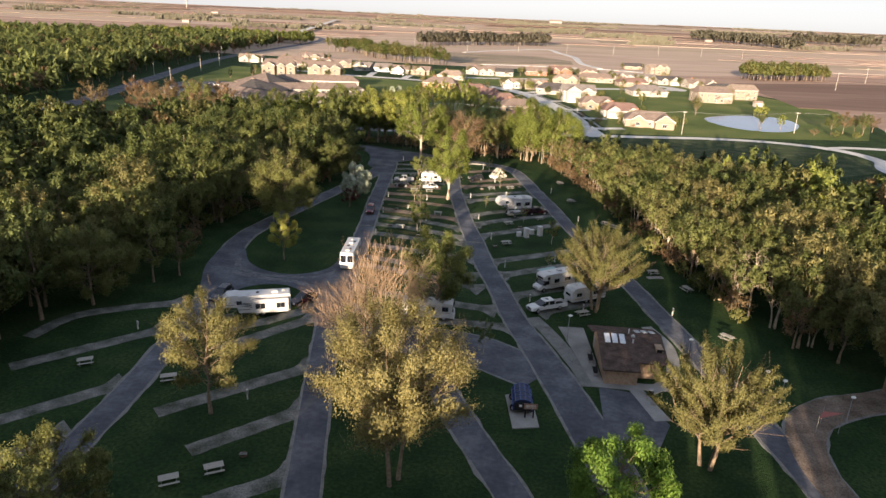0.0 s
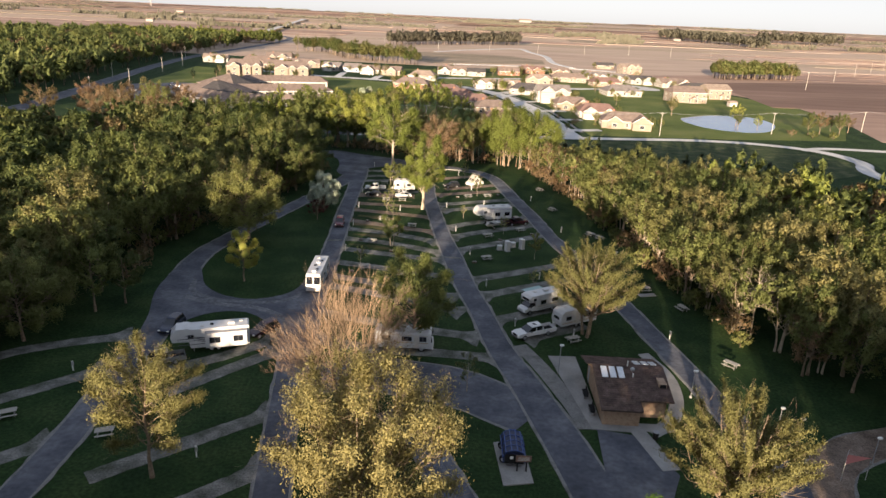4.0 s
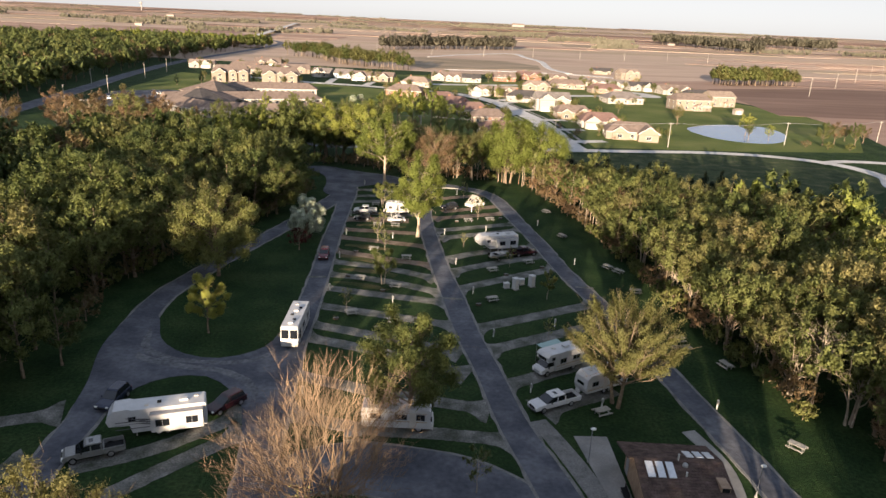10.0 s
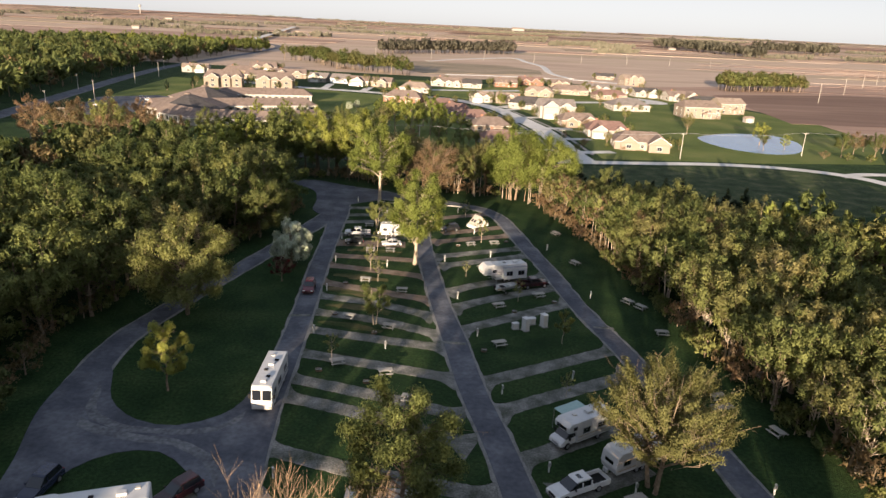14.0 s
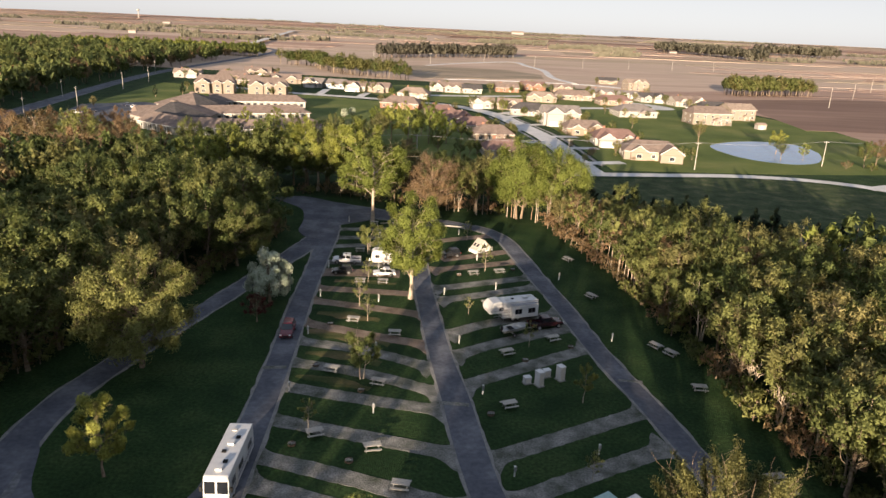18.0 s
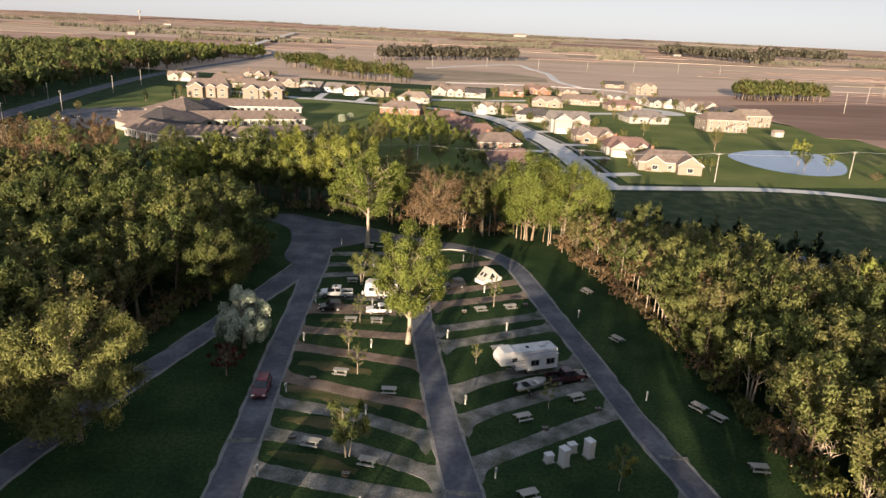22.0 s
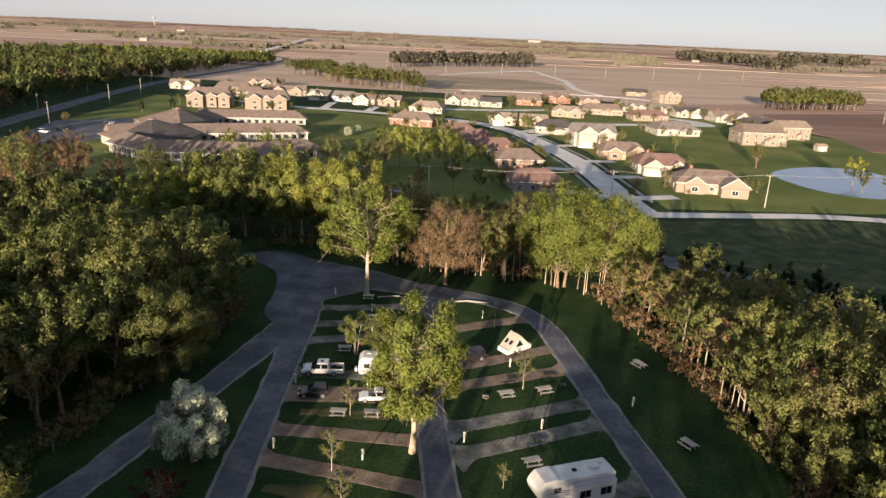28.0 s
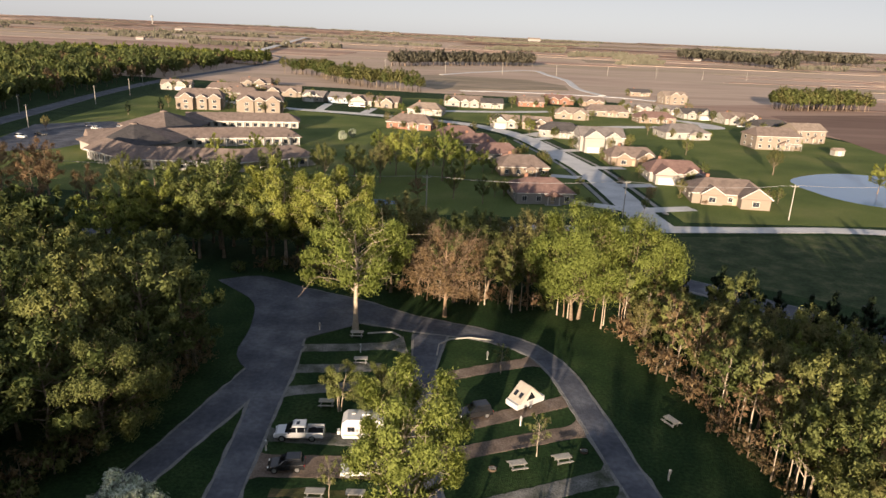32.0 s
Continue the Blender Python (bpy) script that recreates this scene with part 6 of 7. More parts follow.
# the shower building
def shower_building():
    M_BRICK = mat("tan_brick_wall", [(0.27, 0.185, 0.125), (0.34, 0.24, 0.165), (0.39, 0.285, 0.20)], 2.0, 0.9, 0.2, 25.0, fine=(9.0, 0.14), spec=0.15)
    M_SHINGLE = mat("brown_shingle", [(0.060, 0.042, 0.036), (0.095, 0.066, 0.056), (0.135, 0.096, 0.080)], 1.2, 0.95, 0.3, 14.0, fine=(7.0, 0.25), spec=0.1, object_vary=0.5)
    M_FASCIA = plain("dark_brown_fascia", (0.06, 0.04, 0.032), 0.7)
    M_SKY = plain("milky_skylight", (0.62, 0.64, 0.66), 0.25)
    ob = thing("shower_building", at(20.6, 78.0, 0.08, -3.0), "tan brick shower building with a brown shingle roof and skylights", "building")
    w, d, ridge, eave, high = 8.0, 10.8, 7.0, 2.35, 4.1
    wall = boxes((0.3, 3.9, 0.0, 0.3, 0, eave), (3.9, 4.2, 0.0, 2.0, 0, eave), (3.9, 7.7, 2.0, 2.3, 0, eave + 0.4), (7.4, 7.7, 2.0, d, 0, eave + 0.3), (0.3, 7.7, d - 0.3, d, 0, eave + 0.4))
    part("wall", wall, M_BRICK, ob)
    bm = hull_along([[(x, 0, 0), (x, d, 0), (x, d, eave + 0.7), (x, ridge, high - 0.14), (x, 0, eave - 0.1)] for x in (0.0, 0.3)])
    part("gable_wall", bm, M_BRICK, ob, "tan gable wall")
    bm = hull_along([[(x, ridge, eave), (x, d, eave), (x, d, eave + 0.7), (x, ridge, high - 0.14)] for x in (7.45, 7.7)])
    part("gable_wall", bm, M_BRICK, ob)
    # roof of shingle courses, each lapping the one below
    rise = (high - eave) / ridge
    deck = bmesh.new()
    for y0, y1, z0, z1, x0, x1 in ((-0.5, ridge, eave - 0.5 * rise, high, -0.4, 4.4), (1.2, ridge, eave + 1.2 * rise, high, 4.4, w + 0.3), (ridge, d + 0.5, high, eave + 0.55, -1.0, w + 0.3)):
        ring = [[(x, y0, z0 - 0.16), (x, y1, z1 - 0.16), (x, y1, z1 - 0.04), (x, y0, z0 - 0.04)] for x in (x0, x1)]
        made = hull_along(ring)
        me = bpy.data.meshes.new("tmp")
        made.to_mesh(me)
        made.free()
        deck.from_mesh(me)
        bpy.data.meshes.remove(me)
    roof = part("roof", deck, M_FASCIA, ob)
    for side, y0, y1, z0, z1 in ((0, -0.52, ridge, eave - 0.52 * rise, high), (1, d + 0.52, ridge, eave + 0.54, high)):
        n = 22 if side == 0 else 12
        for k in range(n):
            a, b = k / n, (k + 1.25) / n
            b = min(b, 1.0)
            ya, yb, za, zb = y0 + (y1 - y0) * a, y0 + (y1 - y0) * b, z0 + (z1 - z0) * a, z0 + (z1 - z0) * b
            x, last = -0.42 if side == 0 else -1.02, w + 0.3 if side or ya > 1.1 else 4.4
            while x < last:
                e = min(x + rnd.uniform(0.55, 0.85), last + 0.02)
                lift = rnd.uniform(0.0, 0.012)
                me = mesh("shingle", [(x, ya, za + 0.03 + lift), (e - 0.015, ya, za + 0.03 + lift), (e - 0.015, yb, zb), (x, yb, zb), (x, ya, za - 0.03), (e - 0.015, ya, za - 0.03)],
                          [(0, 1, 2, 3), (0, 4, 5, 1), (0, 3, 4), (1, 5, 2)], [M_SHINGLE])
                piece("shingle", me, roof)
                x = e
    lay = lambda x, y, z0: Matrix.Translation((x, y, z0))
    ang = math.degrees(math.atan(rise))
    for k in range(3):
        bm = boxes((-0.36, 0.36, -0.95, 0.95, 0, 0.10), bevel=0.02)
        bmesh.ops.transform(bm, matrix=pose(0.85 + 1.0 * k, 5.6, eave + 5.6 * rise + 0.05, ang, 0, 0), verts=bm.verts)
        part("skylight", bm, M_SKY, roof, "milky white skylight")
        bm = boxes((-0.36, 0.36, -0.8, 0.8, 0, 0.10), bevel=0.02)
        bmesh.ops.transform(bm, matrix=pose(5.3 + 1.0 * k, ridge + 1.3, high - 1.3 * (high - eave - 0.55) / (d + 0.5 - ridge) + 0.05, -math.degrees(math.atan((high - eave - 0.55) / (d + 0.5 - ridge))), 0, 0), verts=bm.verts)
        part("skylight", bm, M_SKY, roof, "milky white skylight")
    for x, y, h in ((3.9, 6.9, 0.7), (4.2, 5.0, 0.5)):
        bm = bmesh.new()
        cylinder(bm, (x, y, eave + y * rise + h / 2), 0.09, h, "z", 10)
        part("vent_pipe", bm, M_POST, roof, "white vent pipe")
    bm = bmesh.new()
    bmesh.ops.create_uvsphere(bm, u_segments=12, v_segments=6, radius=0.3, matrix=Matrix.Translation((4.4, 6.2, eave + 6.2 * rise + 0.1)))
    part("roof_fan", bm, M_STEEL, roof)
    panel("dormer", ob, M_BRICK, [(7.0, 7.9, 3.4, 5.0, eave, eave + 1.35)])
    panel("dormer_louvre", ob, M_LINER, [(7.1, 7.8, 3.37, 3.4, eave + 0.8, eave + 1.3)])
    for y in (2.6, 6.2):
        bench = thing("bench", at(19.9, 78.0 + y, 0.085, -93), "dark bench against the building's wall", "bench", "benches at the shower building")
        panel("seat", bench, M_LINER, [(-0.9, 0.9, -0.25, 0.25, 0.42, 0.47)])
        panel("backrest", bench, M_LINER, [(-0.9, 0.9, 0.2, 0.26, 0.5, 0.95)])
        for s in (-0.7, 0.7):
            panel("leg", bench, M_STEEL, [(s - 0.04, s + 0.04, -0.22, 0.22, 0, 0.42)])
    panel("door", ob, M_GREY, [(6.4, 7.3, 2.17, 2.2, 0.05, 2.1)])
    panel("door", ob, M_GREY, [(-0.03, 0.0, 9.4, 10.3, 0.05, 2.1)])
    for x in (6.0, 8.2):
        panel("wall_lamp", ob, M_LAMP, [(x - 0.12, x + 0.12, 2.1, 2.2, 2.35, 2.5)], bevel=0.02)
    bin_ = thing("rubbish_bin", at(26.0, 75.4, 0.085), "dark round rubbish bin on the concrete", "rubbish bin")
    bm = bmesh.new()
    cylinder(bm, (0, 0, 0.42), 0.3, 0.84, "z", 16, 0.33)
    part("drum", bm, M_LINER, bin_)
    bm = bmesh.new()
    cylinder(bm, (0, 0, 0.88), 0.35, 0.08, "z", 16)
    part("lid", bm, M_GREY, bin_)


shower_building()


# covered wagon on its slab
def display_wagon():
    structure(patch("wagon_slab", [(7.6, 73.9), (10.8, 74.5), (11.1, 67.2), (8.0, 66.7)], M_CONCRETE, 0.12, False), "white concrete slab on a grass island", "pavement")
    ob = thing("display_wagon", at(9.4, 71.6, 0.12, -2), "dark blue steel-ribbed wagon displayed on a slab", "wagon")
    rings = []
    for y in (-1.9, 1.9):
        rings.append([(-1.05, y, 0.5), (-1.15, y, 1.1), (-0.85, y, 1.65), (-0.3, y, 1.9), (0.3, y, 1.9), (0.85, y, 1.65), (1.15, y, 1.1), (1.05, y, 0.5)])
    part("body", hull_along(rings), plain("navy_panel", (0.012, 0.02, 0.055), 0.5), ob)
    for y in (-1.85, -0.9, 0.0, 0.9, 1.85):
        bm = bmesh.new()
        pts = [(-1.08, 0.5), (-1.18, 1.1), (-0.88, 1.68), (-0.3, 1.94), (0.3, 1.94), (0.88, 1.68), (1.18, 1.1), (1.08, 0.5)]
        v, f = [], []
        tube(v, f, [(x, y, z) for x, z in pts], [0.055] * 8, 5)
        bm.free()
        piece("rib", mesh("rib", v, f, [M_BLUE]), ob)
    for x, z in ((-0.88, 1.68), (-0.3, 1.94), (0.3, 1.94), (0.88, 1.68), (-1.18, 1.1), (1.18, 1.1)):
        panel("rail", ob, M_BLUE, [(x - 0.05, x + 0.05, -1.95, 1.95, z - 0.05, z + 0.05)])
    panel("front_plate", ob, M_LINER, [(-0.95, 0.95, -2.05, -1.9, 0.5, 1.5)], bevel=0.03)
    panel("lamp", ob, M_LAMP, [(-0.45, -0.1, -2.1, -2.04, 1.05, 1.35)], bevel=0.02)
    wheels(ob, [(-1.05, -1.2), (1.05, -1.2), (-1.05, 1.2), (1.05, 1.2)], 0.42)
    sign = thing("information_sign", at(10.2, 69.0, 0.12, 0), "brown information sign on two dark posts", "sign")
    panel("board", sign, mat("brown_board", [(0.19, 0.115, 0.085), (0.26, 0.165, 0.125)], 3.0, 0.7, spec=0.2), [(-0.8, 0.8, -0.05, 0.05, 1.15, 1.85)], bevel=0.01)
    for x in (-0.6, 0.35):
        panel("post", sign, M_LINER, [(x - 0.07, x + 0.07, -0.04, 0.10, -0.05, 1.2)])
    for z in (1.35, 1.5, 1.65):
        panel("text_bar", sign, M_POST, [(-0.6, 0.6, -0.056, -0.05, z - 0.03, z + 0.02)])


display_wagon()


# red tent canopy by the eastern drive, small signs, timber edging
def shade_sail():
    ob = thing("shade_sail", at(44.8, 69.4), "faded red triangular shade sail on poles", "shade sail")
    v, f = [], []
    for x, y in ((-1.4, -0.6), (1.4, -0.3), (0.2, 1.5)):
        tube(v, f, [(x, y, -0.1), (x, y, 2.4)], [0.05, 0.04], 6)
    piece("pole", mesh("pole", v, f, [M_STEEL]), ob)
    top = [(-1.4, -0.6, 2.1), (1.4, -0.3, 2.7), (0.2, 1.5, 1.8)]
    piece("canvas", mesh("canvas", [*top, *[(x, y, z - 0.03) for x, y, z in top]], [(0, 1, 2), (5, 4, 3), (0, 3, 4, 1), (1, 4, 5, 2), (2, 5, 3, 0)], [plain("faded_red_canvas", (0.32, 0.10, 0.08), 0.8)]), ob)


shade_sail()


def timber_edge(line, label):
    ob = thing("timber_edging", at(0, 0), label, "edging")
    for (xa, ya), (xb, yb) in zip(line, line[1:]):
        n = math.hypot(xb - xa, yb - ya)
        bm = boxes((-n / 2, n / 2, -0.09, 0.09, 0.02, 0.22), bevel=0.015)
        bmesh.ops.transform(bm, matrix=at((xa + xb) / 2, (ya + yb) / 2, 0, math.degrees(math.atan2(yb - ya, xb - xa))), verts=bm.verts)
        part("beam", bm, M_WOODGREY, ob)


timber_edge([(1.6, 206), (1.9, 209.6), (3.6, 211.6), (6.6, 212.4), (10.2, 211.6)], "weathered timber edging round a grass island")
timber_edge([(-9.0, 212.6), (-5.4, 213.4), (-3.8, 211.8)], "weathered timber edging at a grass island")

# ---- the village ----
def roofing(name, c):
    return mat(name, [tuple(v * 0.8 for v in c), c, tuple(v * 1.2 for v in c)], 0.6, 0.95, 0.25, 8.0, fine=(3.0, 0.18), spec=0.1)


ROOFS = dict(brown=roofing("brown_roof_shingles", (0.185, 0.145, 0.125)), grey=roofing("grey_roof_shingles", (0.185, 0.165, 0.155)), dark=roofing("dark_roof_shingles", (0.075, 0.07, 0.07)),
             red=roofing("reddish_roof_shingles", (0.185, 0.12, 0.105)), tan=roofing("tan_roof_shingles", (0.25, 0.20, 0.165)))


def siding(name, c, lines=True):
    return mat(name, [tuple(v * 0.92 for v in c), c, tuple(min(0.9, v * 1.05) for v in c)], 0.8, 0.8, 0.25, 6.0, fine=(2.0, 0.06), stretch=(0.2, 0.2, 6.0), spec=0.2)


WALLS = dict(white=siding("white_siding", (0.31, 0.292, 0.268)), beige=siding("beige_siding", (0.235, 0.195, 0.158)), tan=siding("tan_siding", (0.235, 0.185, 0.142)), grey=siding("grey_siding", (0.25, 0.235, 0.22)),
             brick=siding("reddish_brick", (0.22, 0.115, 0.08)), blue=siding("blue_grey_siding", (0.28, 0.34, 0.40)))
M_TRIM = plain("white_trim", (0.56, 0.55, 0.52), 0.5)
M_PANE = plain("window_pane", (0.03, 0.035, 0.045), 0.08, spec=0.8, wear=0.05)


def roof_part(ob, x0, x1, y0, y1, z, rise, material, ridge="x", hip=0.0, over=0.45, name="roof"):
    """A pitched roof over a rectangle, with eaves of some thickness; hip: how far the ends slope in."""
    x0, x1, y0, y1 = x0 - over, x1 + over, y0 - over, y1 + over
    bm = bmesh.new()
    if ridge == "x":
        m, a, b = (y0 + y1) / 2, (x0 + hip, (y0 + y1) / 2), (x1 - hip, (y0 + y1) / 2)
    else:
        m, a, b = (x0 + x1) / 2, ((x0 + x1) / 2, y0 + hip), ((x0 + x1) / 2, y1 - hip)
    base = [bm.verts.new((*p, z)) for p in ((x0, y0), (x1, y0), (x1, y1), (x0, y1))]
    low = [bm.verts.new((v.co.x, v.co.y, z - 0.22)) for v in base]
    ra, rb = bm.verts.new((*a, z + rise)), bm.verts.new((*b, z + rise))
    for k in range(4):
        bm.faces.new((base[k], low[k], low[(k + 1) % 4], base[(k + 1) % 4]))
    bm.faces.new(low)
    if ridge == "x":
        for f in ((base[0], base[1], rb, ra), (base[2], base[3], ra, rb), (base[1], base[2], rb), (base[3], base[0], ra)):
            bm.faces.new(f)
    else:
        for f in ((base[1], base[2], rb, ra), (base[3], base[0], ra, rb), (base[0], base[1], ra), (base[2], base[3], rb)):
            bm.faces.new(f)
    bmesh.ops.recalc_face_normals(bm, faces=bm.faces)
    return part(name, bm, material, ob)


def gable_face(ob, cx, y, half, z, rise, material, axis="y"):
    """The triangle of wall under a gable, set just proud of the roof's end."""
    s = 0.04
    ring = [[(cx - half, yy, z), (cx + half, yy, z), (cx, yy, z + rise)] for yy in (y - s, y + s)] if axis == "y" else [[(xx, cx - half, z), (xx, cx + half, z), (xx, cx, z + rise)] for xx in (y - s, y + s)]
    part("gable_wall", hull_along(ring), material, ob)


def house_window(ob, x, y, z, w=1.2, h=1.3, face="s"):
    rows = ((x - w / 2, x + w / 2), (z, z + h))
    if face in "sn":
        s = -1 if face == "s" else 1
        b = lambda x0, x1, d, z0, z1: (x0, x1, min(y, y + s * d), max(y, y + s * d), z0, z1)
    else:
        s = -1 if face == "w" else 1
        b = lambda x0, x1, d, z0, z1: (min(x, x + s * d), max(x, x + s * d), y + x0 - x, y + x1 - x, z0, z1)
    win = part("window", boxes(b(x - w / 2 - 0.1, x + w / 2 + 0.1, 0.06, z - 0.1, z), b(x - w / 2 - 0.1, x + w / 2 + 0.1, 0.06, z + h, z + h + 0.12), b(x - w / 2 - 0.1, x - w / 2, 0.06, z, z + h),
                               b(x + w / 2, x + w / 2 + 0.1, 0.06, z, z + h), b(x - 0.03, x + 0.03, 0.05, z, z + h)), M_TRIM, ob)
    part("pane", boxes(b(x - w / 2, x + w / 2, 0.03, z, z + h)), M_PANE, win)


def house(x, y, w, d, turn, wall, roof, label, storeys=1, hip=0.0, rise=None, wing=None, garage=True, dormer=False, deck=False, gables=()):
    """A family house: main block, roof, perhaps a front wing with its own gable, garage door, windows, chimney pipe."""
    ob = thing("house", at(x, y, 0, turn), label, "house", "village houses")
    h = 2.9 * storeys + 0.2
    rise = rise or min(w, d) * 0.24
    part("wall", boxes((-w / 2, w / 2, -d / 2, d / 2, -0.2, h)), WALLS[wall], ob)
    roof_part(ob, -w / 2, w / 2, -d / 2, d / 2, h + 0.2, rise, ROOFS[roof], "x", hip)
    if not hip:
        for s in (-1, 1):
            gable_face(ob, 0, s * (w / 2 + 0.42), d / 2, h + 0.2, rise * 0.92, WALLS[wall], "x")
    rows = ([wing] if wing else []) + list(gables)
    for k, (wx, ww, wd) in enumerate(rows):
        part("wing_wall", boxes((wx - ww / 2, wx + ww / 2, -d / 2 - wd, -d / 2 + 0.1, -0.2, h - 0.1 - 0.06 * k)), WALLS[wall], ob)
        roof_part(ob, wx - ww / 2, wx + ww / 2, -d / 2 - wd, 0, h + 0.1 - 0.06 * k, ww * 0.36, ROOFS[roof], "y", 0.0, name="wing_roof")
        gable_face(ob, wx, -d / 2 - wd - 0.42, ww / 2, h + 0.1 - 0.06 * k, ww * 0.33, WALLS[wall])
        for s in (-1, 1):
            part("rake_board", hull_along([[(wx + s * (ww / 2 + 0.5), yy, h - 0.05), (wx, yy, h + 0.1 + ww * 0.36), (wx, yy, h + 0.32 + ww * 0.36), (wx + s * (ww / 2 + 0.5), yy, h + 0.17)] for yy in (-d / 2 - wd - 0.53, -d / 2 - wd - 0.47)]), M_TRIM, ob)
        if garage and k == 0 and wing:
            part("garage_door", boxes((wx - ww * 0.36, wx + ww * 0.36, -d / 2 - wd - 0.05, -d / 2 - wd, 0, 2.2)), M_TRIM, ob, "white garage door")
        else:
            for f in range(storeys):
                house_window(ob, wx, -d / 2 - wd, 0.9 + 2.9 * f, min(1.8, ww * 0.4), 1.4)
    for s in (-1, 1):
        part("gutter", boxes((-w / 2 - 0.45, w / 2 + 0.45, s * (d / 2 + 0.52) - 0.06, s * (d / 2 + 0.52) + 0.06, h - 0.02, h + 0.14)), M_TRIM, ob, "white eaves gutter")
    if w * d > 190 and storeys == 1:  # brick chimney
        part("chimney", boxes((-w * 0.24 - 0.5, -w * 0.24 + 0.5, d * 0.12, d * 0.12 + 0.7, h, h + rise + 0.9), bevel=0.03), WALLS["brick"], ob)
    if not rows and not dormer:  # entry porch on two posts
        roof_part(ob, -w * 0.02, w * 0.26, -d / 2 - 1.6, 0, 2.75, w * 0.07, ROOFS[roof], "y", 0, 0.2, "porch_roof")
        for px in (0.02, 0.22):
            part("porch_post", boxes((w * px - 0.1, w * px + 0.1, -d / 2 - 1.5, -d / 2 - 1.3, -0.1, 2.6)), M_TRIM, ob)
        part("porch_step", boxes((-w * 0.02, w * 0.26, -d / 2 - 1.8, -d / 2, -0.1, 0.16)), M_CONCRETE, ob)
    for f in range(storeys):
        z = 0.95 + 2.9 * f
        n = max(2, int(w / 4))
        for k in range(n):
            px = -w / 2 + w * (k + 0.5) / n
            if all(abs(px - q[0]) > q[1] / 2 + 0.8 for q in rows):
                house_window(ob, px, -d / 2, z)
            if k % 2 == 0:
                house_window(ob, px, d / 2, z, face="n")
        for s, face in ((-1, "w"), (1, "e")):
            for py in (-d * 0.22, d * 0.22):
                house_window(ob, s * w / 2, py, z, face=face)
    dx = w * 0.12 if not wing else wing[0] + (wing[1] / 2 + 0.8) * (1 if wing[0] < 0 else -1)
    part("door", boxes((dx - 0.5, dx + 0.5, -d / 2 - 0.05, -d / 2, 0, 2.1)), M_TAN_STRIPE, ob)
    bm = bmesh.new()
    cylinder(bm, (w * 0.2, d * 0.15, h + rise * 0.9), 0.09, 1.0, "z", 8)
    part("vent_pipe", bm, M_STEEL, ob)
    if dormer:
        for k in (-1, 0, 1):
            part("dormer", boxes((k * w * 0.25 - 0.8, k * w * 0.25 + 0.8, -d * 0.36, 0, h, h + 1.6)), WALLS[wall], ob)
            roof_part(ob, k * w * 0.25 - 0.8, k * w * 0.25 + 0.8, -d * 0.36, 0, h + 1.6, 0.8, ROOFS[roof], "y", 0, 0.2, "dormer_roof")
            house_window(ob, k * w * 0.25, -d * 0.36, h + 0.4, 0.9, 1.0)
    if deck:
        dk = part("deck", boxes((w * 0.05, w * 0.45, -d / 2 - 3.2, -d / 2, 2.4, 2.6), *[(px, px + 0.15, -d / 2 - 3.15, -d / 2 - 3.0, 0, 2.4) for px in (w * 0.06, w * 0.25, w * 0.43)]), M_WOODGREY, ob, "raised timber deck")
        part("rail", boxes((w * 0.05, w * 0.45, -d / 2 - 3.2, -d / 2 - 3.12, 3.4, 3.5), *[(w * 0.05 + k * 0.4, w * 0.05 + k * 0.4 + 0.06, -d / 2 - 3.19, -d / 2 - 3.13, 2.6, 3.4) for k in range(int(w * 0.4 / 0.4))]), M_TRIM, dk)
    return ob


